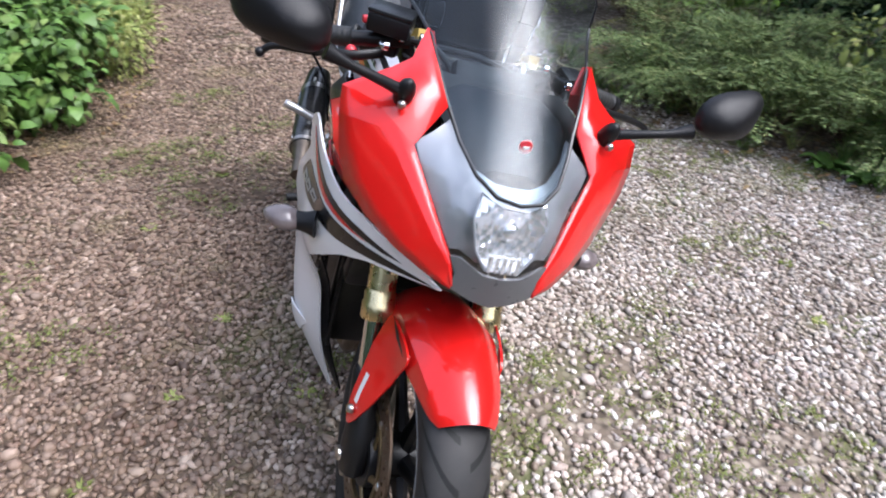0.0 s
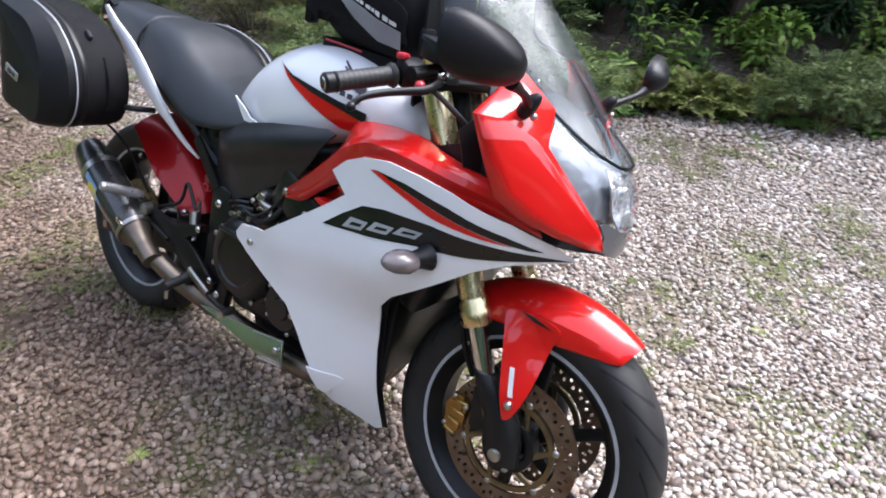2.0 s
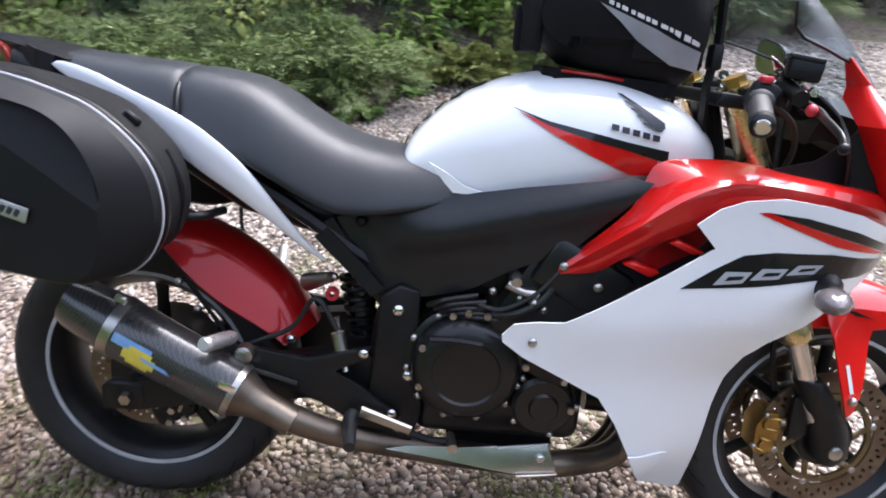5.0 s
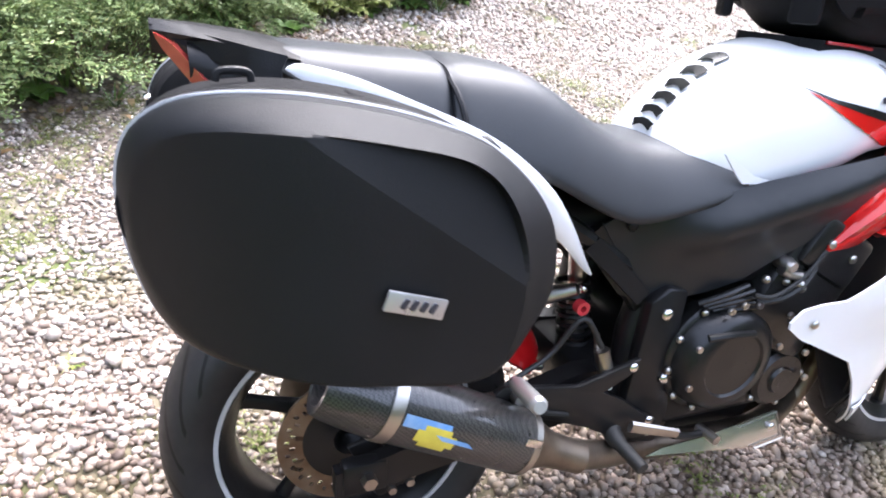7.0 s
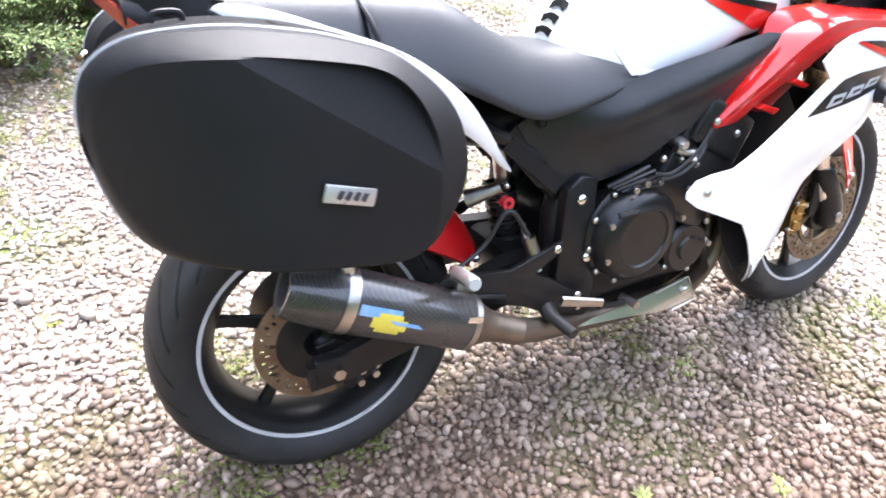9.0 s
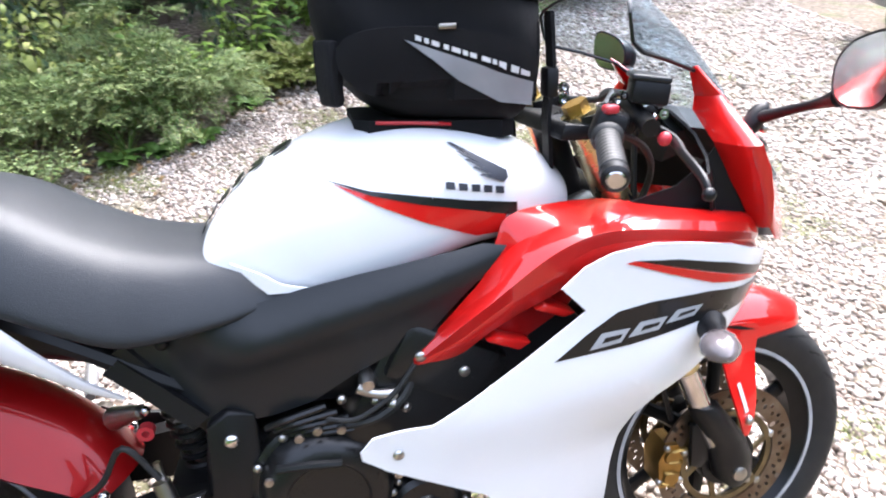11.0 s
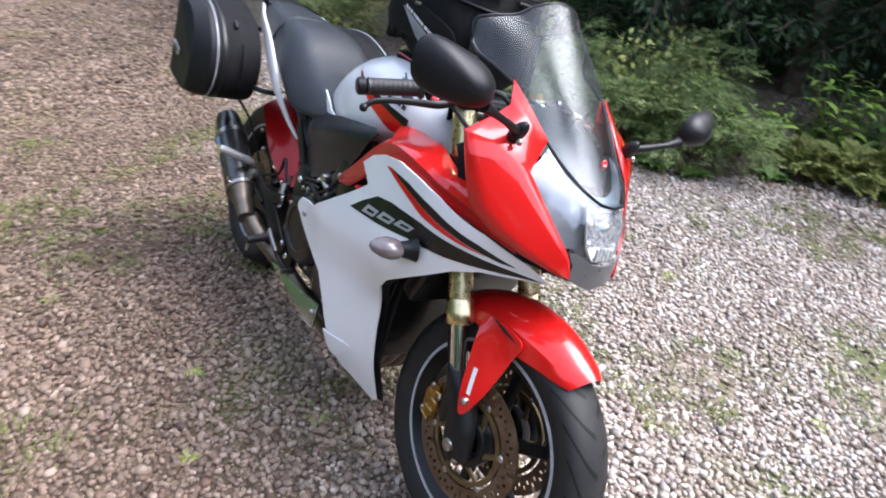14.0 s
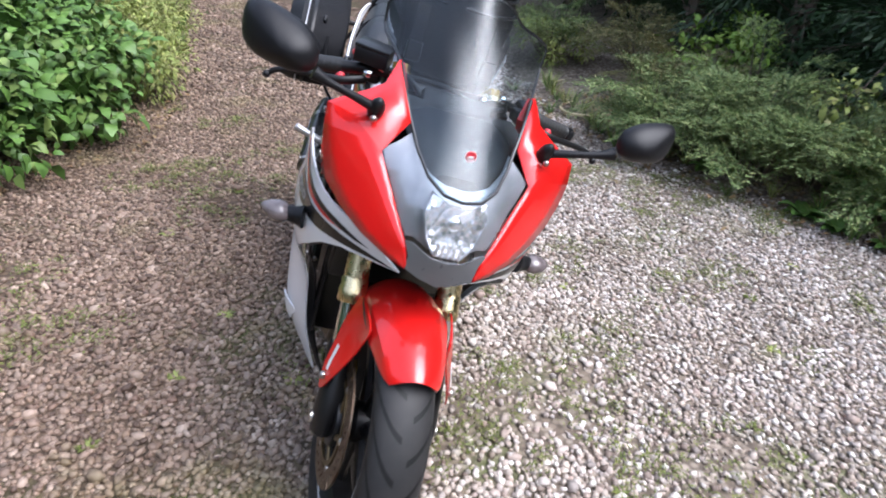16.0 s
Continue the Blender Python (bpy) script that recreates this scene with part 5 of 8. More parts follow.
for s in (-1, 1):
    part("subframe_rail", tube([(-0.17, s * 0.09, 0.56), (-0.28, s * 0.098, 0.63), (-0.42, s * 0.10, 0.72), (-0.62, s * 0.08, 0.82)], 0.016, 8, 4), SATIN_BLACK, chassis)
    part("outer_stay", loft([[(x - 0.012, s * y, z - 0.010), (x + 0.012, s * y, z + 0.010), (x + 0.012, s * (y - 0.012), z + 0.010), (x - 0.012, s * (y - 0.012), z - 0.010)] for x, y, z in ((-0.345, 0.116, 0.668), (-0.29, 0.123, 0.618), (-0.232, 0.130, 0.562))]), BLACK_PLASTIC, chassis)
    part("subframe_stay", tube([(-0.19, s * 0.10, 0.50), (-0.27, s * 0.10, 0.60), (-0.335, s * 0.10, 0.69)], 0.017, 8, 4, flat=0.6), SATIN_BLACK, chassis)
    pp = part("pivot_plate", plate([(-0.245, 0.25), (-0.15, 0.25), (-0.135, 0.32), (-0.15, 0.44), (-0.15, 0.575), (-0.19, 0.585), (-0.225, 0.56), (-0.232, 0.46), (-0.24, 0.36)], s * 0.118, s * 0.146, 0.006), SATIN_BLACK, chassis, "black pivot plate")
    for x, z in ((-0.19, 0.535), (-0.165, 0.40), (-0.178, 0.285)):
        part("bolt", ball((x, s * 0.149, z), 0.0125, 12, (1, 0.6, 1)), CHROME, pp)
    ft = part("foot_bracket", plate([(-0.235, 0.462), (-0.27, 0.453), (-0.36, 0.428), (-0.435, 0.440), (-0.50, 0.452), (-0.53, 0.435), (-0.522, 0.40), (-0.42, 0.372), (-0.33, 0.335), (-0.25, 0.288), (-0.19, 0.286), (-0.172, 0.318), (-0.215, 0.345), (-0.262, 0.382), (-0.305, 0.405), (-0.255, 0.430)], s * 0.150, s * 0.163, 0.004), SATIN_BLACK, chassis, "black footrest hanger")
    part("rib", tube([(-0.484, s * 0.165, 0.405), (-0.43, s * 0.166, 0.391), (-0.377, s * 0.165, 0.375)], 0.006, 8, 2), SATIN_BLACK, ft)
    for x, z in ((-0.251, 0.446), (-0.192, 0.322), (-0.511, 0.424)):
        part("bolt", ball((x, s * 0.162, z), 0.010, 10, (1, 0.6, 1)), CHROME, ft)
    peg = part("footpeg", tube([(-0.268, s * 0.155, 0.312), (-0.27, s * 0.175, 0.305), (-0.268, s * 0.19, 0.303), (-0.262, s * 0.245, 0.296)], [0.018, 0.017, 0.013, 0.012], 10), RUBBER, ft, "rubber-topped folding footpeg")
    part("peg_feeler", tube([(-0.262, s * 0.238, 0.29), (-0.262, s * 0.24, 0.262)], 0.005, 8), STEEL, peg)
    pil = part("pillion_peg", tube([Vector((-0.492, s * 0.172, 0.470)).lerp(Vector((-0.510, s * 0.282, 0.503)), k / 16) for k in range(17)], [0.009, 0.010] + [0.0125 + 0.0014 * (k % 2) for k in range(2, 16)] + [0.010], 14), BADGE_SILVER, ft, "ribbed silver pillion footpeg")
    part("peg_hinge", lathe([(s * 0.160, 0.001), (s * 0.186, 0.001), (s * 0.186, 0.010), (s * 0.182, 0.017), (s * 0.160, 0.018)], (-0.474, 0, 0.436), 18, closed=False), STEEL, pil)
part("brake_pedal", tube([(-0.25, -0.182, 0.335), (-0.20, -0.19, 0.322), (-0.152, -0.195, 0.308)], [0.012, 0.011, 0.010], 8, 3, flat=0.6), STEEL, chassis)
part("pedal_shank", tube([(-0.155, -0.19, 0.30), (-0.11, -0.185, 0.285), (-0.075, -0.185, 0.285)], 0.007, 8, 3), SATIN_BLACK, chassis)
part("pedal_pad", tube([(-0.075, -0.17, 0.287), (-0.07, -0.215, 0.287)], 0.010, 10), STEEL, chassis)
part("gear_lever", tube([(-0.27, 0.17, 0.30), (-0.2, 0.178, 0.275), (-0.1, 0.18, 0.29)], 0.008, 8, 4), STEEL, chassis)
part("linkage_rod", tube([(-0.31, -0.12, 0.50), (-0.30, -0.128, 0.44), (-0.285, -0.15, 0.40)], 0.006, 8), STEEL, chassis)
part("brake_cylinder", tube([(-0.305, -0.135, 0.475), (-0.292, -0.145, 0.425)], 0.014, 12), STEEL, chassis)
part("brake_line", tube([(-0.305, -0.135, 0.48), (-0.35, -0.13, 0.54), (-0.40, -0.12, 0.47), (-0.50, -0.13, 0.42), (-0.63, -0.12, 0.29)], 0.005, 8, 6), RUBBER, chassis)
stand = part("side_stand", tube([(-0.06, 0.13, 0.20), (-0.09, 0.22, 0.10), (-0.115, 0.295, 0.075)], 0.012, 10, 3), SATIN_BLACK, bike, "black side stand, folded out")
part("stand_foot", rbox((0.075, 0.045, 0.012), (-0.12, 0.305, 0.07), 0.004, turn=rot(13, 0, 0)), SATIN_BLACK, stand)

# engine
eng = part("engine", rbox((0.34, 0.26, 0.22), (0.02, 0, 0.37), 0.03, 3), ENGINE_BLACK, bike, "black four-cylinder engine with clutch cover")
part("sump", loft([[(x - 0.10, -w, z), (x + 0.12, -w, z), (x + 0.12, w, z), (x - 0.10, w, z)] for x, w, z in ((0.02, 0.06, 0.185), (0.02, 0.085, 0.20), (0.02, 0.10, 0.27))]), ENGINE_BLACK, eng)
cyl = part("cylinder_block", rbox((0.20, 0.36, 0.26), (0.10, 0, 0.56), 0.02, turn=rot(0, 28, 0)), ENGINE_BLACK, eng)
for s in (-1, 1):
    part("head_cover", rbox((0.16, 0.03, 0.10), (0.135, s * 0.178, 0.635), 0.014, 2, rot(0, 28, 0)), ENGINE_BLACK, cyl)
    part("head_bolt", ball((0.10, s * 0.196, 0.66), 0.009, 10, (1, 0.6, 1)), STEEL, cyl)
    part("head_bolt", ball((0.165, s * 0.196, 0.625), 0.009, 10, (1, 0.6, 1)), STEEL, cyl)
part("gearbox", rbox((0.16, 0.24, 0.2), (-0.13, 0, 0.42), 0.035, 3, rot(0, -12, 0)), ENGINE_BLACK, eng)
part("throttle_body", rbox((0.16, 0.30, 0.12), (-0.05, 0, 0.63), 0.03), SATIN_BLACK, eng)
for s in (-1, 1):
    part("crankcase_cover", lathe([(s * 0.12, 0.118), (s * 0.148, 0.118), (s * 0.153, 0.112), (s * 0.154, 0.104)], (-0.055, 0, 0.435), 40, closed=False), ENGINE_BLACK, eng)
    cc = part("clutch_cover", lathe([(s * 0.15, 0.108), (s * 0.182, 0.10), (s * 0.194, 0.086), (s * 0.196, 0.066), (s * 0.192, 0.062), (s * 0.192, 0.03), (s * 0.193, 0.001)], (-0.055, 0, 0.435), 40, closed=False), ENGINE_BLACK, eng, "round black clutch cover")
    for k in range(11):
        a = 0.4 + 2 * math.pi * k / 11
        part("bolt", ball((-0.055 + 0.114 * math.cos(a), s * 0.157, 0.435 + 0.114 * math.sin(a)), 0.0078, 10, (1, 0.8, 1)), STEEL, cc)
    part("cover_rib", tube([(-0.125, s * 0.188, 0.50), (-0.08, s * 0.197, 0.505), (-0.03, s * 0.197, 0.50)], 0.007, 8, 3), ENGINE_BLACK, cc)
    part("pick_up_cover", lathe([(s * 0.12, 0.064), (s * 0.168, 0.062), (s * 0.176, 0.054), (s * 0.176, 0.03), (s * 0.182, 0.026), (s * 0.182, 0.001)], (0.100, 0, 0.365), 30, closed=False), ENGINE_BLACK, eng)
    for k in range(5):
        a = 2 * math.pi * k / 5
        part("bolt", ball((0.10 + 0.066 * math.cos(a), s * 0.165, 0.365 + 0.066 * math.sin(a)), 0.007, 8), STEEL, eng)
    for k in range(5):
        part("cover_vane", tube([(-0.135 + 0.012 * k, s * 0.158, 0.555 - 0.006 * k), (-0.10 + 0.014 * k, s * 0.175, 0.575 - 0.008 * k), (-0.045 + 0.016 * k, s * 0.17, 0.585 - 0.012 * k)], 0.0055, 8, 3), ENGINE_BLACK, eng)
    part("sensor", tube([(0.02, s * 0.16, 0.625), (0.02, s * 0.185, 0.625), (0.02, s * 0.198, 0.624)], [0.012, 0.014, 0.009], 10), STEEL, eng)
    part("coolant_hose", tube([(0.10, s * 0.17, 0.655), (0.075, s * 0.19, 0.60), (0.03, s * 0.19, 0.565), (-0.02, s * 0.175, 0.55)], 0.0075, 8, 6), RUBBER, eng)
    part("hose_clip", ball((0.055, s * 0.19, 0.585), 0.010, 8), STEEL, eng)
    for x, z in ((0.075, 0.57), (0.03, 0.59), (-0.02, 0.60), (0.13, 0.60)):
        part("bolt", ball((x, s * 0.182, z), 0.008, 8), STEEL, eng)
    part("radiator_shroud", plate([(0.20, 0.66), (0.34, 0.70), (0.42, 0.60), (0.42, 0.30), (0.30, 0.24), (0.26, 0.30), (0.20, 0.42)], s * 0.15, s * 0.158, 0.003), BLACK_PLASTIC, eng)
for s in (-1, 1):
    part("breather_hose", tube([(0.092, s * 0.193, 0.648), (0.055, s * 0.196, 0.604), (0.0, s * 0.193, 0.570), (-0.045, s * 0.188, 0.574)], 0.0042, 8, 6), RUBBER, eng)
    part("water_pipe", tube([(0.005, s * 0.186, 0.618), (0.03, s * 0.19, 0.606), (0.06, s * 0.186, 0.600)], [0.010, 0.008, 0.011], 10, 4), STEEL, eng)
    for x, z in ((-0.088, 0.548), (-0.06, 0.556), (-0.025, 0.552), (0.06, 0.52), (0.085, 0.49), (0.055, 0.455), (0.13, 0.43), (0.15, 0.37), (-0.14, 0.48), (-0.142, 0.40)):
        bolt(eng, (x, s * 0.186, z), 0.007, s)
part("radiator", rbox((0.035, 0.33, 0.34), (0.375, 0, 0.44), 0.01, turn=rot(0, 10, 0)), ENGINE_BLACK, bike, "black radiator behind the front wheel")
part("oil_filter", lathe([(-0.04, 0.001), (-0.04, 0.03), (0.04, 0.034), (0.04, 0.001)], (0.26, 0, 0.30), 20, closed=False, axis="x"), SATIN_BLACK, eng)

# exhaust
exh = part("exhaust", tube([(0.32, -0.02, 0.42), (0.335, -0.03, 0.30), (0.28, -0.07, 0.21), (0.14, -0.115, 0.20), (-0.04, -0.125, 0.215), (-0.18, -0.135, 0.235), (-0.30, -0.165, 0.272), (-0.39, -0.19, 0.318)], [0.02, 0.022, 0.026, 0.028, 0.027, 0.026, 0.026, 0.0275], 16, 6), BURNT_STEEL, bike, "carbon silencer on a burnt steel pipe")
for k, y in enumerate((-0.09, -0.03, 0.03, 0.09)):
    part("header_pipe", tube([(0.22, y, 0.56), (0.33, y, 0.50), (0.345, y * 0.9, 0.36), (0.29, y * 0.5 - 0.03, 0.20), (0.16, -0.08, 0.17)], 0.019, 12, 5), BURNT_STEEL, exh)
S0, S1 = Vector((-0.468, -0.199, 0.3647)), Vector((-0.784, -0.165, 0.513))
sd = (S1 - S0).normalized()


def can(stations, seg=28):
    """An oval can along the silencer's axis: distance, half height, half width."""
    sx = sd.cross(Vector((0, 1, 0))).normalized()
    sy = sx.cross(sd).normalized()
    rings = []
    for d, h, w in stations:
        rings.append([S0 + sd * d + sx * (h * math.cos(a)) + sy * (w * math.sin(a)) for a in (2 * math.pi * k / seg for k in range(seg))])
    return loft(rings)


part("link_pipe", can([(-0.105, 0.0275, 0.0275), (-0.05, 0.029, 0.029), (-0.03, 0.032, 0.032), (-0.008, 0.041, 0.039), (0.012, 0.05, 0.047)]), BURNT_STEEL, exh)
sil = part("silencer", can([(0.008, 0.050, 0.047), (0.018, 0.054, 0.05), (0.25, 0.058, 0.053), (0.275, 0.058, 0.053)]), CARBON, exh, "carbon-fibre silencer with steel straps")
part("strap", can([(0.010, 0.0545, 0.0505), (0.022, 0.0555, 0.0515)]), STEEL, sil)
part("strap", can([(0.252, 0.0592, 0.0542), (0.262, 0.0598, 0.0548), (0.272, 0.0596, 0.0546)]), STEEL, sil)
part("strap_clamp", rbox((0.022, 0.012, 0.016), S0 + sd * 0.262 + Vector((0.012, -0.012, 0.060)), 0.003, 1, rot(0, 24, 0)), STEEL, sil)
part("end_cap", can([(0.272, 0.057, 0.052), (0.30, 0.056, 0.05), (0.35, 0.050, 0.044), (0.365, 0.046, 0.040), (0.364, 0.034, 0.030), (0.32, 0.03, 0.026)]), CARBON, sil)
part("rivet_plate", rbox((0.03, 0.004, 0.014), S0 + sd * 0.02 + Vector((0.0, -0.046, 0.03)), 0.001, turn=rot(0, 24, 0)), CHROME, sil)
sx = sd.cross(Vector((0, 1, 0))).normalized()
sy = sx.cross(sd).normalized()


def on_can(u, v):
    return S0 + sd * u + sx * (0.0575 * math.cos(v)) + sy * (0.0527 * math.sin(v))


def can_patch(a0, a1, b0, b1, lift, skew=0.0):
    rows = []
    for i in range(9):
        u = a0 + (a1 - a0) * i / 8
        row = []
        for j in range(9):
            v = b0 + (b1 - b0) * j / 8
            c = S0 + sd * u
            p = on_can(u + skew * j / 8, v)
            row.append(c + (p - c) * (1 + lift))
        rows.append(row)
    return loft(rows, caps=False, closed=False)


dirn = 1 if (on_can(0, math.pi / 2) - S0).y < 0 else -1
MID = dirn * math.pi / 2
part("sticker_blue", can_patch(0.172, 0.248, MID - 0.34, MID - 0.02, 0.02, 0.0), STICKER_BLUE, sil, "blue and yellow sticker")
part("sticker_disc", can_patch(0.168, 0.212, MID - 0.20, MID + 0.45, 0.028, 0.0), STICKER_YELLOW, sil)
part("sticker_disc_side", can_patch(0.158, 0.222, MID - 0.06, MID + 0.30, 0.030, 0.0), STICKER_YELLOW, sil)
part("sticker_blue_tip", can_patch(0.138, 0.192, MID - 0.02, MID + 0.10, 0.036, -0.012), STICKER_BLUE, sil)
part("silencer_hanger", tube([S0 + sd * 0.08 + sx * 0.05, (-0.545, -0.165, 0.452), (-0.52, -0.155, 0.432)], 0.011, 8), STEEL, exh)
# bright heat shield
hs = [(-0.20, 0.255), (-0.16, 0.263), (-0.06, 0.266), (0.02, 0.274), (0.118, 0.286), (0.140, 0.230), (0.125, 0.222), (0.06, 0.222), (0.0, 0.230), (-0.08, 0.242), (-0.16, 0.251)]
shield = part("heat_shield", sheet(hs, lambda u, v: (u, -0.196 + 0.30 * (v - 0.212) + 3.2 * (v - 0.25 - 0.08 * u) ** 2, v), 0.003, 0.03), SHIELD_STEEL, exh, "polished steel heat shield")
part("shield_rim", tube([(0.02, -0.181, 0.274), (0.118, -0.177, 0.286), (0.140, -0.193, 0.230), (0.06, -0.196, 0.222)], 0.0022, 6), STEEL, shield)
part("bolt", ball((0.105, -0.186, 0.258), 0.009, 12, (1, 0.5, 1)), CHROME, shield)


# ---- luggage ----
def pannier(s, label):
    """A zipped semi-rigid side case; s: -1 on the bike's right, 1 on its left."""
    root = thing("pannier", label, "side case", BIKE @ (pose(0.02, -0.02, -0.02) if s > 0 else pose(0.016, 0.032, 0.004)), "side cases")
    cx, cz = -0.78, 0.785

    def by_angle(pts, n=108):
        """A closed outline read at even angles about the case's middle."""
        c = np.array(spline(pts, 8, True)) - [cx, cz]
        a = np.unwrap(np.arctan2(c[:, 1], c[:, 0]))
        r = np.hypot(c[:, 0], c[:, 1])
        o = np.argsort(a % (2 * math.pi))
        aa, rr = (a % (2 * math.pi))[o], r[o]
        q = np.linspace(0, 2 * math.pi, n, endpoint=False)
        k = np.interp(q, np.r_[aa - 2 * math.pi, aa, aa + 2 * math.pi], np.r_[rr, rr, rr])
        return np.stack([cx + k * np.cos(q), cz + k * np.sin(q)], -1)
    seam = by_angle([(-1.012, 0.865), (-0.99, 0.905), (-0.945, 0.932), (-0.87, 0.940), (-0.79, 0.930), (-0.72, 0.912), (-0.655, 0.885), (-0.59, 0.825), (-0.565, 0.76), (-0.575, 0.70), (-0.62, 0.652), (-0.70, 0.637), (-0.80, 0.656), (-0.905, 0.672), (-0.975, 0.692), (-1.006, 0.742), (-1.018, 0.81)])
    face = by_angle([(-0.997, 0.850), (-0.977, 0.890), (-0.935, 0.911), (-0.86, 0.914), (-0.78, 0.903), (-0.700, 0.882), (-0.655, 0.835), (-0.632, 0.755), (-0.645, 0.68), (-0.68, 0.655), (-0.75, 0.662), (-0.88, 0.683), (-0.955, 0.706), (-0.990, 0.750), (-1.003, 0.80)])

    def taper(bm):
        """The case draws in towards its rear."""
        for v in bm.verts:
            v.co.y -= s * 2.5 * max(0.0, -0.80 - v.co.x) ** 2 * max(0.0, (abs(v.co.y) - 0.2) / 0.21)
        return bm
    if s < 0:
        for line in (seam, face):
            line[:, 1] -= 0.014 * np.clip((0.80 - line[:, 1]) / 0.12, 0, 1)
            line[:, 0] -= 0.009 * np.clip((-0.85 - line[:, 0]) / 0.15, 0, 1)

    def at(y, k, toward=0.0):
        c = seam + (face - seam) * toward
        return [(cx + (p[0] - cx) * k, s * y, cz + (p[1] - cz) * k) for p in c]
    inner = [at(0.205, 0.90), at(0.212, 0.955), at(0.235, 0.985), at(0.338, 0.995), at(0.346, 1.0)]
    part("inner_shell", taper(loft(inner)), NYLON, root, "black fabric inner half")
    part("zip", taper(loft([at(0.322, 1.002), at(0.3245, 1.008), at(0.333, 1.008), at(0.3355, 1.002)], caps=False)), SATIN_BLACK, root)
    outer = [at(0.346, 1.0), at(0.352, 1.0)]
    crisp = [max(0.0, min(1.0, 0.5 + 1.6 * (math.cos(2 * math.pi * k / len(seam) - 0.9) - 0.05))) for k in range(len(seam))]
    for k in range(1, 13):
        q = k / 12
        flat_edge, soft_edge = at(0.366 + 0.047 * q, 1.0, q), at(0.352 + 0.061 * math.sin(q * math.pi / 2), 1.0, 1 - math.cos(q * math.pi / 2))
        outer.append([tuple(a * w + b * (1 - w) for a, b in zip(f, g)) for f, g, w in zip(flat_edge, soft_edge, crisp)])
    outer += [at(0.413, k, 1.0) for k in (0.985, 0.90, 0.78, 0.64, 0.5, 0.36, 0.22, 0.1, 0.02)]
    bm = loft(outer, caps=False)
    bm.verts.ensure_lookup_table()
    bm.faces.new([v for v in bm.verts][-len(seam):])
    # flat outer face: below a slanting crease it stands a little proud, above it falls away
    crease = Vector((0.71, 0, 1.0)).normalized()
    face_geom = [f for f in bm.faces if all(abs(v.co.y) > 0.4125 for v in f.verts)]
    near = set(face_geom) | {x for f in face_geom for x in f.edges} | {x for f in face_geom for x in f.verts}
    bmesh.ops.bisect_plane(bm, geom=list(near), plane_co=(-0.866, 0, 0.915), plane_no=crease, dist=1e-5)
    for v in bm.verts:
        if abs(v.co.y) > 0.4125:
            above = (v.co - Vector((-0.866, v.co.y, 0.915))).dot(crease)
            v.co.y -= s * 0.30 * max(0.0, above)
    part("outer_shell", taper(bm), CASE_SHELL, root, "stiff black outer shell", 12)
    part("piping", taper(tube([Vector(p) for p in at(0.3515, 1.003)] + [Vector(at(0.3515, 1.003)[0])], 0.0023, 6)), PIPING, root, "pale reflective piping")
    # maker's plate, drawn as plain shapes
    px, pz, py = -0.759, 0.747, s * 0.4205
    bd = part("badge", rbox((0.066, 0.004, 0.023), (px, py, pz), 0.005, 2, rot(0, 17, 0)), BADGE_SILVER, root, "silver badge plate")
    for k in range(4):
        part("badge_bar", rbox((0.007, 0.002, 0.012), (px - 0.012 + 0.010 * k, py + s * 0.0025, pz + 0.004 - 0.0030 * k), 0.001, 1, rot(0, 17 - 14 * s, 0)), DECAL_DARK, bd)
    # strap handle on top, zip pullers and a light at the rear corner
    part("carry_handle", tube([(-0.925, s * 0.262, 0.938), (-0.922, s * 0.262, 0.947), (-0.908, s * 0.262, 0.949), (-0.893, s * 0.262, 0.947), (-0.89, s * 0.262, 0.938)], 0.004, 8, 4, flat=0.8), BLACK_PLASTIC, root)
    part("strap_pad", rbox((0.10, 0.03, 0.008), (-0.75, s * 0.28, 0.915), 0.003, 1, rot(0, 16, 0)), NYLON, root)
    part("zip_pull", ball((-1.012, s * 0.26, 0.862), 0.009, 10, (1.2, 1.3, 0.7)), CHROME, root)
    part("zip_tape", tube([(-1.01, s * 0.265, 0.85), (-1.024, s * 0.27, 0.82), (-1.018, s * 0.272, 0.785)], [0.006, 0.005, 0.007], 6, 3), NYLON, root)
    part("buckle", rbox((0.03, 0.012, 0.02), (-0.632, s * 0.29, 0.868), 0.004, 1, rot(0, 40, 0)), BLACK_PLASTIC, root)
    part("side_strap", tube([(-0.590, s * 0.27, 0.82), (-0.566, s * 0.27, 0.76), (-0.578, s * 0.27, 0.69)], 0.007, 6, 4), NYLON, root)
    part("tie_strap", tube([(-0.62, s * 0.25, 0.648), (-0.60, s * 0.20, 0.58), (-0.54, s * 0.168, 0.46)], 0.0045, 6, 3), NYLON, root)
    return root


pannier(-1, "black zipped semi-rigid side case hung beside the rear wheel")
pannier(1, "black zipped semi-rigid side case on the far rail")

bag = thing("tank_bag", "black nylon tank bag with grey panels on the tank", "tank bag", BIKE)
BAG = [(0.985, 0.085, 0.285, 0.085), (0.992, 0.07, 0.30, 0.098), (1.02, 0.035, 0.318, 0.118), (1.07, 0.005, 0.33, 0.130), (1.12, -0.006, 0.333, 0.132), (1.165, -0.006, 0.33, 0.130), (1.20, -0.002, 0.325, 0.126), (1.245, 0.008, 0.31, 0.118), (1.275, 0.025, 0.285, 0.10), (1.285, 0.05, 0.245, 0.07)]


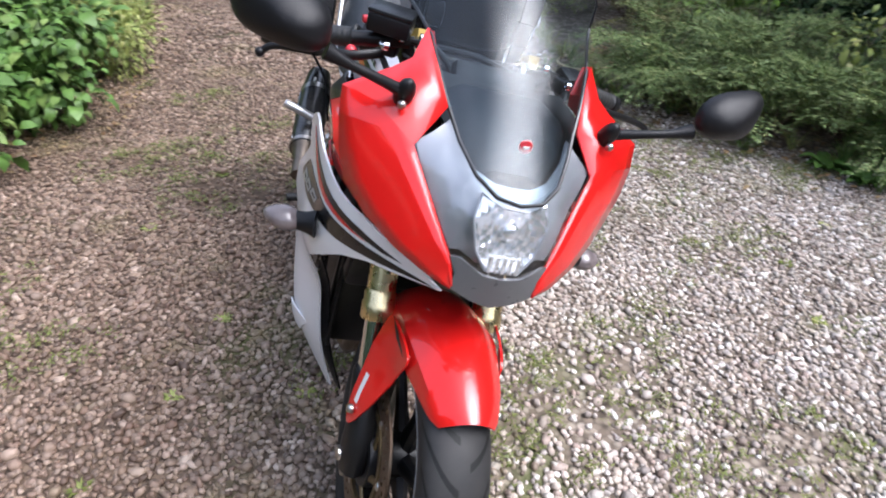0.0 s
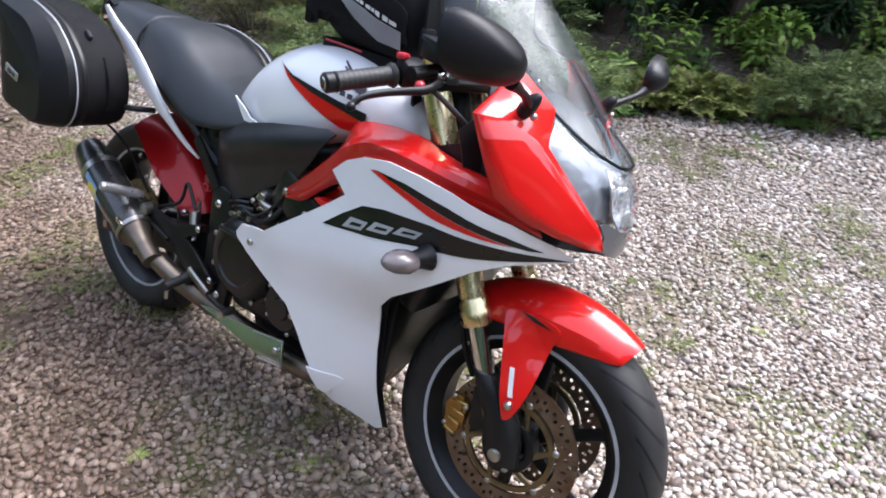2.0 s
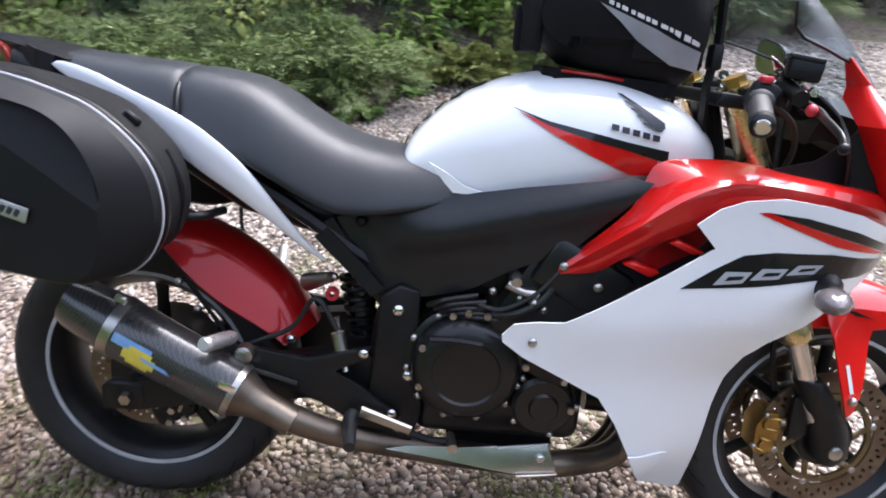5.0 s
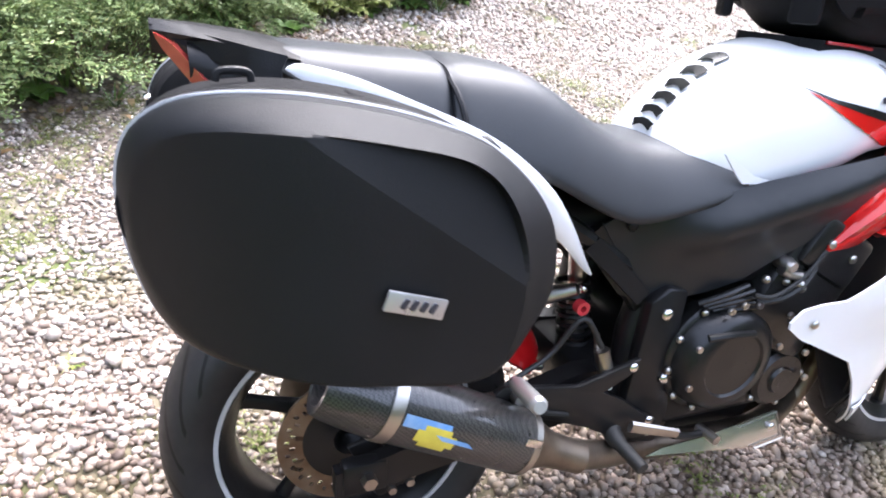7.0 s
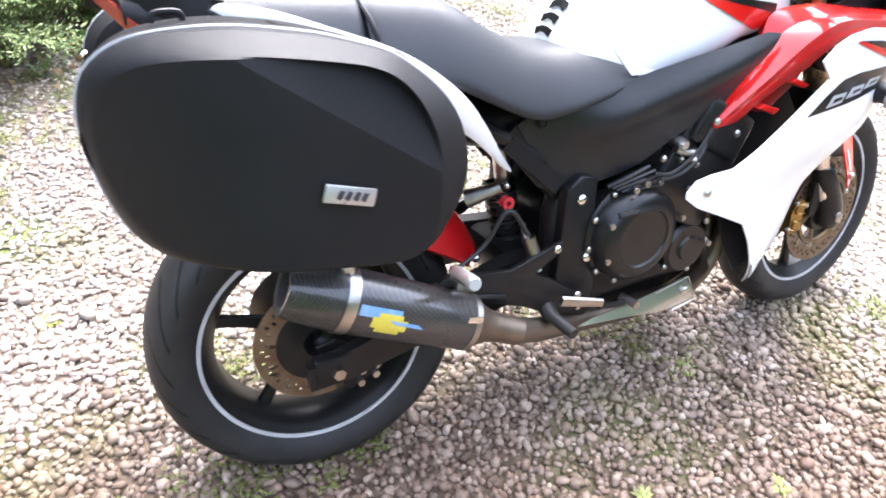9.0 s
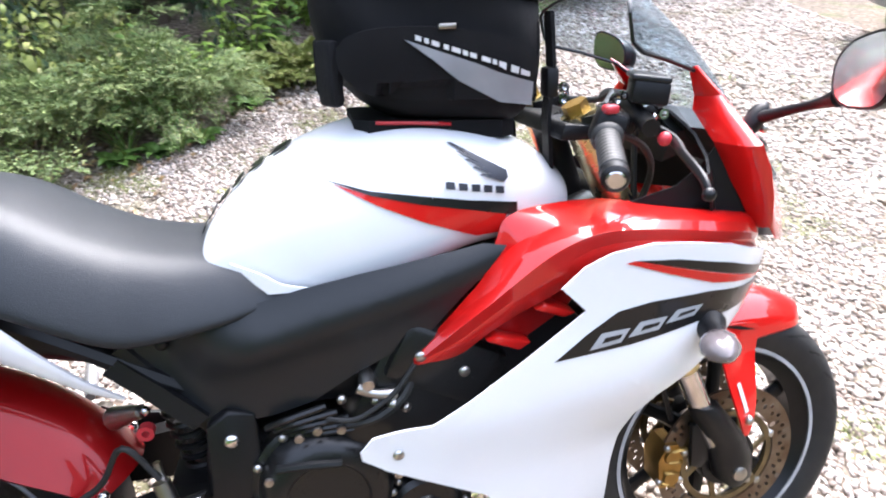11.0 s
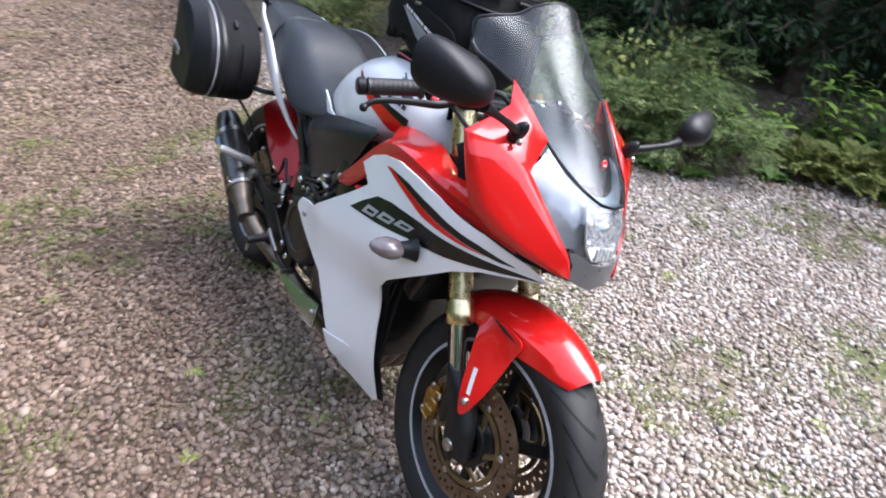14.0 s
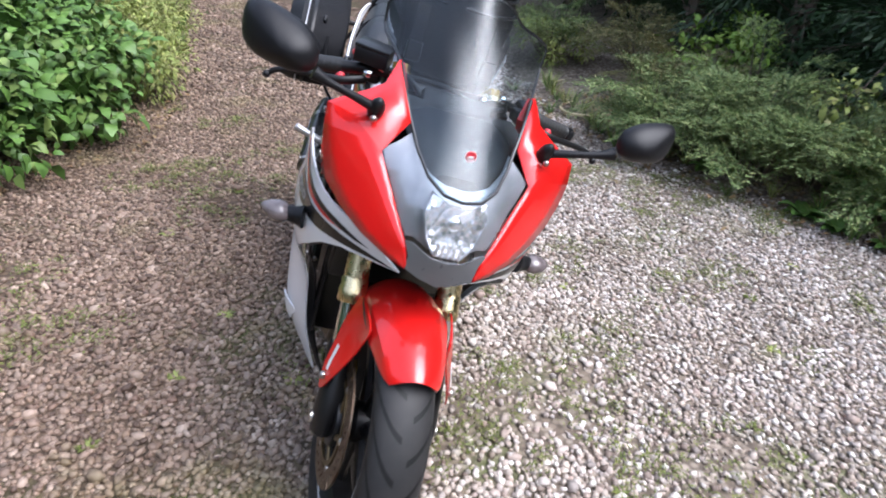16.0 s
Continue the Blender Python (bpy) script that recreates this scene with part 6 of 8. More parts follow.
def bag_ring(z, x0, x1, w, n=40):
    c, h = (x0 + x1) / 2, (x1 - x0) / 2
    out = []
    for k in range(n):
        a = 2 * math.pi * k / n
        ca, sa_ = math.cos(a), math.sin(a)
        x = c + h * abs(ca) ** (0.5 if ca > 0 else 0.72) * (1 if ca > 0 else -1)
        wob = 0.003 * math.sin(31 * x + 17 * z) + 0.003 * math.sin(45 * z + 5 * a)
        out.append((x, (w + wob) * abs(sa_) ** 0.6 * (1 if sa_ > 0 else -1), z - 0.11 * (x - c)))
    return out


part("bag_body", loft([bag_ring(*q) for q in [tuple(q) for q in spline(BAG, 3)]]), NYLON, bag, angle=60)


def bag_w(z):
    return float(np.interp(z, [q[0] for q in BAG], [q[3] for q in BAG]))


part("bag_base", loft([[(x, y, 0.978 - 0.06 * (x - 0.13) + dz) for x, y in ((0.06, -0.095), (0.26, -0.095), (0.285, -0.07), (0.285, 0.07), (0.26, 0.095), (0.06, 0.095), (0.04, 0.07), (0.04, -0.07))] for dz in (-0.016, 0.010)]), NYLON, bag)
part("base_piping", tube([(0.07, -0.098, 0.989), (0.13, -0.10, 0.985), (0.18, -0.098, 0.980)], 0.003, 6), DARK_RED, bag, "red base piping")
for s in (-1, 1):
    def on_bag(u, v, s=s):
        zz = v + 0.11 * (u - 0.16)
        c = 0.159
        t = min(0.98, abs(u - c) / 0.172)
        return (u, s * bag_w(zz) * (1 - t ** 4) ** 0.25, v)
    pk = part("side_pocket", sheet(spline([(0.07, 1.032), (0.03, 1.065), (0.035, 1.105), (0.09, 1.118), (0.19, 1.112), (0.288, 1.085), (0.298, 1.035), (0.285, 1.003), (0.16, 1.012)], 4, True), on_bag, 0.012, 0.03, 0.013), NYLON, bag)
    part("grey_panel", sheet([(0.112, 1.102), (0.20, 1.070), (0.291, 1.038), (0.291, 1.006), (0.245, 1.014), (0.185, 1.048)], on_bag, 0.002, 0.03, 0.0155), GREY_CLOTH, pk)
    for u, wide in ((0.126, 0.008), (0.138, 0.006), (0.148, 0.010), (0.164, 0.007), (0.175, 0.012), (0.190, 0.007), (0.200, 0.009), (0.216, 0.012), (0.231, 0.006), (0.240, 0.010), (0.257, 0.011), (0.271, 0.013)):
        z = 1.107 - 0.345 * (u - 0.118)
        part("print_bar", sheet([(u, z + 0.0035), (u + wide, z + 0.0035 - 0.345 * wide), (u + wide, z - 0.003 - 0.345 * wide), (u, z - 0.003)], on_bag, 0.0008, 0.03, 0.017), WHITE_PRINT, pk)
    part("pocket_puller", rbox((0.024, 0.006, 0.008), (0.17, s * 0.146, 1.116), 0.002), STEEL, pk)
    for z in (1.165, 1.20, 1.215):
        part("zip", tube([Vector(p) * 1.0 for p in bag_ring(z, -0.012, 0.334, bag_w(z) + 0.003)[:21 if s > 0 else None][(0 if s > 0 else 20):]], 0.004, 6), SATIN_BLACK if z != 1.2 else SIDE_GREY, bag)
    part("strap", loft([[(x - 0.003, s * 0.09 - 0.014, z), (x + 0.003, s * 0.09 - 0.014, z), (x + 0.003, s * 0.09 + 0.014, z), (x - 0.003, s * 0.09 + 0.014, z)] for x, z in ((0.333, 1.13), (0.338, 1.05), (0.33, 0.98), (0.335, 0.90))]), NYLON, bag)
    part("buckle", rbox((0.02, 0.035, 0.045), (0.336, s * 0.088, 1.03), 0.006), BLACK_PLASTIC, bag)
    part("rear_flap", rbox((0.02, 0.05, 0.09), (0.012, s * 0.09, 1.06), 0.008, 2, rot(0, 0, -s * 25)), NYLON, bag)
part("bag_handle", tube([(0.06, 0, 1.285), (0.07, 0, 1.31), (0.16, 0, 1.305), (0.17, 0, 1.275)], 0.010, 8, 4), NYLON, bag)


# ---- ground ----
EDGE_X = [-30, -6, -3, -2, -1.57, -1.2, -0.7, -0.45, 0.0, 0.8, 1.1, 1.5, 4, 8, 30]
EDGE_Y = [0.0, 1.2, 1.35, 1.6, 1.95, 2.2, 2.5, 3.2, 3.5, 3.8, 4.7, 5.1, 6.6, 8.0, 14]
BED_X = [-30, -8, -5.2, -3.4, -2.1, -1.5, -1.0, -0.7, -0.4, -0.35, 30]
BED_Y = [-4.0, -2.1, -1.75, -1.4, -1.12, -1.22, -1.5, -2.0, -3.0, -9, -9]


def far_edge(x):
    return np.interp(x, EDGE_X, EDGE_Y) + 0.06 * np.sin(5.1 * np.asarray(x)) + 0.04 * np.sin(13 * np.asarray(x) + 1)


def near_edge(x):
    return np.interp(x, BED_X, BED_Y) + 0.05 * np.sin(6.3 * np.asarray(x))


def bulk(name, verts, faces, mat, smooth=True):
    """One mesh from arrays of corners and of triangles or quads."""
    me = bpy.data.meshes.new(name)
    verts, faces = np.asarray(verts, np.float32), np.asarray(faces, np.int32)
    k = faces.shape[1]
    me.vertices.add(len(verts))
    me.vertices.foreach_set("co", verts.ravel())
    me.loops.add(faces.size)
    me.loops.foreach_set("vertex_index", faces.ravel())
    me.polygons.add(len(faces))
    me.polygons.foreach_set("loop_start", np.arange(0, faces.size, k, dtype=np.int32))
    me.update(calc_edges=True)
    me.materials.append(mat)
    if smooth:
        me.shade_smooth()
    return me


def soil_material():
    """Earth and grit between the stones, with moss in patches."""
    m = material("earth_and_grit", (0.10, 0.075, 0.052), 0.9, second=(0.05, 0.038, 0.028), scale=3.0, bump=1.0, bump_scale=55, amount=0.5)
    nt = m.node_tree
    b = nt.nodes["Principled BSDF"]
    L = nt.links.new
    tc = nt.nodes.new("ShaderNodeTexCoord")
    vo = nt.nodes.new("ShaderNodeTexVoronoi")
    vo.inputs["Scale"].default_value = 42.0
    L(tc.outputs["Object"], vo.inputs["Vector"])
    cr = nt.nodes.new("ShaderNodeValToRGB")
    for k, c in enumerate(((0.12, 0.09, 0.065), (0.2, 0.16, 0.12), (0.32, 0.27, 0.22))):
        if k > 1:
            cr.color_ramp.elements.new(0.5)
        cr.color_ramp.elements[k].position, cr.color_ramp.elements[k].color = k / 2, (*c, 1)
    sep = nt.nodes.new("ShaderNodeSeparateColor")
    L(vo.outputs["Color"], sep.inputs[0])
    L(sep.outputs[0], cr.inputs["Fac"])
    mx = nt.nodes.new("ShaderNodeMix")
    mx.data_type = "RGBA"
    dm = nt.nodes.new("ShaderNodeMapRange")
    dm.inputs["From Min"].default_value, dm.inputs["From Max"].default_value = 0.35, 0.75
    L(vo.outputs["Distance"], dm.inputs["Value"])
    L(dm.outputs[0], mx.inputs["Factor"])
    L(cr.outputs["Color"], mx.inputs["A"])
    L(b.inputs["Base Color"].links[0].from_socket, mx.inputs["B"])
    no = nt.nodes.new("ShaderNodeTexNoise")
    no.inputs["Scale"].default_value, no.inputs["Detail"].default_value = 1.7, 8.0
    L(tc.outputs["Object"], no.inputs["Vector"])
    mr = nt.nodes.new("ShaderNodeMapRange")
    mr.inputs["From Min"].default_value, mr.inputs["From Max"].default_value = 0.52, 0.68
    L(no.outputs["Fac"], mr.inputs["Value"])
    mo = nt.nodes.new("ShaderNodeMix")
    mo.data_type = "RGBA"
    L(mr.outputs[0], mo.inputs["Factor"])
    L(mx.outputs["Result"], mo.inputs["A"])
    mo.inputs["B"].default_value = (0.09, 0.11, 0.03, 1)
    L(mo.outputs["Result"], b.inputs["Base Color"])
    return m


SOIL = soil_material()
STONE = material("gravel_stone", (0.4, 0.35, 0.3), 0.62, second=(0.62, 0.6, 0.55), scale=2.2, amount=0.35, bump=0.5, bump_scale=220,
                 island=[(0.15, 0.11, 0.09), (0.30, 0.24, 0.20), (0.46, 0.40, 0.35), (0.34, 0.255, 0.215), (0.54, 0.48, 0.43), (0.38, 0.34, 0.32), (0.50, 0.42, 0.35), (0.72, 0.67, 0.62), (0.26, 0.225, 0.205), (0.58, 0.49, 0.44), (0.88, 0.85, 0.82)])



def shade_stain(m, low, high, colour, grow):
    """Shade painted into the ground colour, mixed with damp earth and moss, uneven across the drive's darker half."""
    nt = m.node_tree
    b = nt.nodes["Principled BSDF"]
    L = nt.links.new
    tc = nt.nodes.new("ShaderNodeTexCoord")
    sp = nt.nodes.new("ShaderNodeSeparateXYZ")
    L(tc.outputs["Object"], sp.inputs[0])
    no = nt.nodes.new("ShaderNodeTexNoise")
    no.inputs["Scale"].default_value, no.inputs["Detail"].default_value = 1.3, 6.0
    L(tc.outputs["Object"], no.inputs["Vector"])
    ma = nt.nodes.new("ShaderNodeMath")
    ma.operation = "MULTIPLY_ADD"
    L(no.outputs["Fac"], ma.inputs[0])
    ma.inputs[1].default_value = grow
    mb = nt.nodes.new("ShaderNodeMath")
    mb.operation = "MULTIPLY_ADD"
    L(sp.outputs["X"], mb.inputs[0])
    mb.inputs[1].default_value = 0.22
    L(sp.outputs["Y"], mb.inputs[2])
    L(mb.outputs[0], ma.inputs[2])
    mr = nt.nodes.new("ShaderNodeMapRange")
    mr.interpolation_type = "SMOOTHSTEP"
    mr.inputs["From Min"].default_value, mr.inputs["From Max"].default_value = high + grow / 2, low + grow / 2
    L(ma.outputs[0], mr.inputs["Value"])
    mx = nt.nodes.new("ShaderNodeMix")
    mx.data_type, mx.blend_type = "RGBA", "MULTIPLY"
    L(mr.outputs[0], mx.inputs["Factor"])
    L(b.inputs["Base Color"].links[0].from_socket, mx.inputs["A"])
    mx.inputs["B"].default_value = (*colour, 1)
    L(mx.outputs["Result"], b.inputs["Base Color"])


# painted shade plus earth tone: both ground colours darken towards -y and -x
shade_stain(STONE, -0.4, 0.75, (0.47, 0.375, 0.305), 1.4)
shade_stain(SOIL, -0.4, 0.75, (0.53, 0.44, 0.36), 1.4)


def moss_film(m, colour, low, high, share):
    """A film of moss and algae in patches."""
    nt = m.node_tree
    b = nt.nodes["Principled BSDF"]
    L = nt.links.new
    tc = nt.nodes.new("ShaderNodeTexCoord")
    no = nt.nodes.new("ShaderNodeTexNoise")
    no.inputs["Scale"].default_value, no.inputs["Detail"].default_value, no.inputs["Roughness"].default_value = 1.9, 9.0, 0.68
    L(tc.outputs["Object"], no.inputs["Vector"])
    mr = nt.nodes.new("ShaderNodeMapRange")
    mr.inputs["From Min"].default_value, mr.inputs["From Max"].default_value, mr.inputs["To Max"].default_value = low, high, share
    L(no.outputs["Fac"], mr.inputs["Value"])
    mx = nt.nodes.new("ShaderNodeMix")
    mx.data_type = "RGBA"
    L(mr.outputs[0], mx.inputs["Factor"])
    L(b.inputs["Base Color"].links[0].from_socket, mx.inputs["A"])
    mx.inputs["B"].default_value = (*colour, 1)
    L(mx.outputs["Result"], b.inputs["Base Color"])


moss_film(STONE, (0.17, 0.15, 0.05), 0.54, 0.68, 0.55)
rng = np.random.default_rng(7)
# one sheet: fine near the bike, wide towards the horizon
gx = np.concatenate([[-400, -120, -40, -20, -12, -9], np.arange(-7, 6.01, 0.12), [8, 12, 20, 40, 120, 400]])
gy = np.concatenate([[-400, -120, -40, -20, -12, -8], np.arange(-5, 7.01, 0.12), [9, 12, 20, 40, 120, 400]])
X, Y = np.meshgrid(gx, gy, indexing="ij")
Z = -0.012 + 0.006 * np.sin(2.1 * X + 0.7) * np.sin(1.7 * Y) + 0.004 * np.sin(7 * X) * np.sin(6 * Y + 1)
bank = np.clip(Y - far_edge(X), 0, None)
Z = Z + np.minimum(bank * 0.16, 0.28) + np.minimum(np.clip(near_edge(X) - Y, 0, None) * 0.12, 0.15)
ids = np.arange(X.size).reshape(X.shape)
quads = np.stack([ids[:-1, :-1], ids[1:, :-1], ids[1:, 1:], ids[:-1, 1:]], -1).reshape(-1, 4)
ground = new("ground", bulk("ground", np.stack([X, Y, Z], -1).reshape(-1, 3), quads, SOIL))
tagged(ground, "brown earth and grit with mossy patches under loose gravel", "ground", kind="structure")


def ground_z(x, y):
    x, y = np.asarray(x, float), np.asarray(y, float)
    z = -0.012 + 0.006 * np.sin(2.1 * x + 0.7) * np.sin(1.7 * y) + 0.004 * np.sin(7 * x) * np.sin(6 * y + 1)
    return z + np.minimum(np.clip(y - far_edge(x), 0, None) * 0.16, 0.28) + np.minimum(np.clip(near_edge(x) - y, 0, None) * 0.12, 0.15)


def pebble(sub):
    """A rough stone: twenty faces near by, eight far off."""
    if sub:
        bm = bmesh.new()
        bmesh.ops.create_icosphere(bm, subdivisions=sub, radius=1.0)
        v = np.array([q.co[:] for q in bm.verts])
        f = np.array([[q.index for q in t.verts] for t in bm.faces])
        bm.free()
        return v, f
    v = np.array([(1.1, 0, 0), (-1.1, 0, 0), (0, 1.1, 0), (0, -1.1, 0), (0, 0, 1.05), (0, 0, -1.05)])
    return v, np.array([(0, 2, 4), (2, 1, 4), (1, 3, 4), (3, 0, 4), (2, 0, 5), (1, 2, 5), (3, 1, 5), (0, 3, 5)])


def strew(x0, x1, y0, y1, gap, sub, skip=None, size=0.0092):
    """Stones of many sizes on a jittered raster."""
    a, b = np.meshgrid(np.arange(x0, x1, gap), np.arange(y0, y1, gap), indexing="ij")
    x = (a + rng.uniform(-0.55, 0.55, a.shape) * gap).ravel()
    y = (b + rng.uniform(-0.55, 0.55, a.shape) * gap).ravel()
    keep = (y < far_edge(x) + rng.normal(0.02, 0.07, x.shape)) & (y > near_edge(x) - 0.32 + rng.normal(0, 0.10, x.shape))
    bare = np.sin(2.3 * x + 1.1) * np.sin(2.9 * y - 0.4) + 0.6 * np.sin(5.7 * x - 2 * y) + 0.5 * np.sin(9 * x + 7 * y)
    keep &= rng.uniform(0, 1, x.shape) > np.clip((bare - 0.55) * 0.8, 0, 0.6)
    if skip:
        keep &= ~((x > skip[0]) & (x < skip[1]) & (y > skip[2]) & (y < skip[3]))
    x, y = x[keep], y[keep]
    n = len(x)
    v, f = pebble(sub)
    r = size * np.exp(rng.normal(0, 0.26, n))
    sc = np.stack([r * rng.uniform(0.85, 1.45, n), r * rng.uniform(0.75, 1.05, n), r * rng.uniform(0.5, 0.85, n)], -1)
    P = v[None] * sc[:, None, :]
    lump = 1 + 0.16 * np.sin(3.1 * v[None, :, 0] + rng.uniform(0, 6, (n, 1))) + 0.12 * np.sin(4.3 * v[None, :, 1] + rng.uniform(0, 6, (n, 1)))
    P = P * lump[..., None]
    ta, tb = rng.uniform(-0.5, 0.5, n)[:, None], rng.uniform(0, 6.28, n)[:, None]
    px, pz = P[..., 0] * np.cos(ta) - P[..., 2] * np.sin(ta), P[..., 0] * np.sin(ta) + P[..., 2] * np.cos(ta)
    qx, qy = px * np.cos(tb) - P[..., 1] * np.sin(tb), px * np.sin(tb) + P[..., 1] * np.cos(tb)
    base = ground_z(x, y) + sc[:, 2] * rng.uniform(0.1, 0.9, n)
    V = np.stack([qx + x[:, None], qy + y[:, None], pz + base[:, None]], -1).reshape(-1, 3)
    F = (f[None] + (np.arange(n) * len(v))[:, None, None]).reshape(-1, 3)
    return V, F


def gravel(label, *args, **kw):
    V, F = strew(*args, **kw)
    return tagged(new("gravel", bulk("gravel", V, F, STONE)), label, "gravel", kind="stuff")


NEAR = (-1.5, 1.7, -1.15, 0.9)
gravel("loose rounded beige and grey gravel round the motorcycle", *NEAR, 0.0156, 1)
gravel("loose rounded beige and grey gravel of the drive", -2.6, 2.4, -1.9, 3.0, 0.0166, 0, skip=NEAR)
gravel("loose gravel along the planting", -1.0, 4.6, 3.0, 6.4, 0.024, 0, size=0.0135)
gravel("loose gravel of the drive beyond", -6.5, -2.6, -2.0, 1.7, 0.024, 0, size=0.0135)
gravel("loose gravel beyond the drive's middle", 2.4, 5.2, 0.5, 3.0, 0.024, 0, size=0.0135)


# ---- planting ----
def leaf_material(name, ramp, rough=0.5):
    m = material(name, (0.08, 0.14, 0.03), rough, second=(0.75, 0.8, 0.6), island=ramp, scale=30, bump=0.3, bump_scale=150, spec=0.35)
    b = m.node_tree.nodes["Principled BSDF"]
    b.inputs["Subsurface Weight"].default_value = 0.0
    return m


FRESH = leaf_material("fresh_green_leaf", [(0.040, 0.085, 0.016), (0.075, 0.145, 0.027), (0.11, 0.20, 0.042), (0.055, 0.11, 0.02), (0.18, 0.25, 0.07)])
WEED = leaf_material("yellowish_weed_leaf", [(0.13, 0.16, 0.035), (0.22, 0.26, 0.065), (0.32, 0.33, 0.10), (0.16, 0.21, 0.05), (0.34, 0.29, 0.14)])
HEATH = leaf_material("grey_green_evergreen", [(0.055, 0.095, 0.03), (0.14, 0.195, 0.068), (0.22, 0.28, 0.11), (0.09, 0.14, 0.045), (0.30, 0.31, 0.13)])
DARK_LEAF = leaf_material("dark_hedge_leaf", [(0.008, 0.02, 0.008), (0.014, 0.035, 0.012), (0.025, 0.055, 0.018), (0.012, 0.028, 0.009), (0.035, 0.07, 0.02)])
LIME = leaf_material("light_green_leaf", [(0.10, 0.19, 0.025), (0.18, 0.29, 0.045), (0.26, 0.37, 0.07), (0.14, 0.24, 0.035), (0.33, 0.41, 0.10)])
BROWN_LEAF = leaf_material("withered_leaf", [(0.14, 0.08, 0.04), (0.20, 0.12, 0.06), (0.26, 0.18, 0.10), (0.10, 0.07, 0.04)])
DRY = leaf_material("yellow_brown_evergreen", [(0.07, 0.08, 0.03), (0.16, 0.15, 0.06), (0.22, 0.19, 0.09), (0.10, 0.12, 0.04), (0.26, 0.20, 0.10)])
MOSS = leaf_material("olive_moss", [(0.07, 0.085, 0.015), (0.12, 0.14, 0.03), (0.17, 0.18, 0.045), (0.09, 0.11, 0.02)])
BARK = material("bark", (0.07, 0.05, 0.035), 0.85, second=(0.12, 0.09, 0.07), scale=15, bump=1.0, bump_scale=90)


def leaves(pos, along, up, length, width, fold=0.25):
    """Pointed leaves: at pos, growing along, with their faces towards up; four corners and a mid-rib each."""
    n = len(pos)
    a = along / np.linalg.norm(along, axis=1, keepdims=True)
    s = np.cross(a, up)
    s /= np.linalg.norm(s, axis=1, keepdims=True) + 1e-9
    u = np.cross(s, a)
    L_, W = length[:, None], width[:, None]
    p0, p1 = pos, pos + a * L_ - u * L_ * 0.2
    m1, m2 = pos + a * L_ * 0.3 + u * L_ * 0.03, pos + a * L_ * 0.68 - u * L_ * 0.04
    l1, r1 = m1 + s * W * 0.44 + u * W * fold, m1 - s * W * 0.44 + u * W * fold
    l2, r2 = m2 + s * W * 0.42 + u * W * fold * 0.8, m2 - s * W * 0.42 + u * W * fold * 0.8
    V = np.stack([p0, l1, r1, l2, r2, p1], 1).reshape(-1, 3)
    k = (np.arange(n) * 6)[:, None, None]
    F = (np.array([[0, 2, 1], [1, 2, 4], [1, 4, 3], [3, 4, 5]])[None] + k).reshape(-1, 3)
    return V, F


def unit(n):
    v = rng.normal(0, 1, (n, 3))
    return v / np.linalg.norm(v, axis=1, keepdims=True)


def stems(points, r0=0.008):
    """Tapered woody stems joined into one mesh; points: a list of lines."""
    bm = bmesh.new()
    for line in points:
        line = [Vector(p) for p in line]
        prev = None
        for i, p in enumerate(line):
            r = r0 * (1 - 0.8 * i / (len(line) - 1))
            ringv = [bm.verts.new(p + Vector((r * math.cos(a), r * math.sin(a), 0))) for a in (0, 2.094, 4.189)]
            if prev:
                for k in range(3):
                    bm.faces.new((prev[k], prev[(k + 1) % 3], ringv[(k + 1) % 3], ringv[k]))
            prev = ringv
    return bm


def bush(name, label, x, y, rx, ry, h, n, length, width, mat, group, lumps=9, droop=0.2, stem_n=8, z0=0.0, category="shrub"):
    """A leafy bush: woody stems, and leaves massed on lumps of uneven size with gaps between."""
    z = float(ground_z(x, y)) + z0
    root = thing(name, label, category, pose(x, y, z), group)
    c = np.stack([rng.uniform(-0.75, 0.75, lumps) * rx, rng.uniform(-0.75, 0.75, lumps) * ry, rng.uniform(0.25, 0.85, lumps) * h], -1)
    rad = rng.uniform(0.25, 0.5, lumps) * min(rx, ry, h)
    lines = []
    for k in range(max(stem_n, lumps)):
        t = c[k % lumps] * rng.uniform(0.8, 1.1)
        b0 = np.array([rng.uniform(-0.2, 0.2) * rx, rng.uniform(-0.2, 0.2) * ry, -0.05])
        lines.append([b0, b0 * 0.6 + t * 0.4 + [0, 0, 0.05 * h], t, t + unit(1)[0] * 0.5 * rad[k % lumps] + [0, 0, 0.3 * rad[k % lumps]]])
    tagged(part("wood", stems(lines[:8], 0.006 + 0.01 * h), BARK, root), kind="stuff")
    which = rng.choice(lumps, n, p=rad ** 2 / (rad ** 2).sum())
    d = unit(n)
    q = rng.uniform(0, 1, n) ** 0.4
    pos = c[which] + d * (rad[which] * q * rng.uniform(0.75, 1.3, n))[:, None] * np.array([1.1, 1.1, 0.9])
    pos[:, 2] = np.maximum(pos[:, 2], 0.01 + 0.05 * rng.uniform(0, 1, n) * h)
    along = d + 0.7 * unit(n)
    along[:, 2] -= droop
    up = unit(n) * 0.5 + [0, 0, 1.0]
    s = np.exp(rng.normal(0, 0.25, n))
    V, F = leaves(pos, along, up, length * s, width * s)
    ob = new("foliage", bulk("foliage", V, F, mat, smooth=False))
    ob.parent = root
    return root


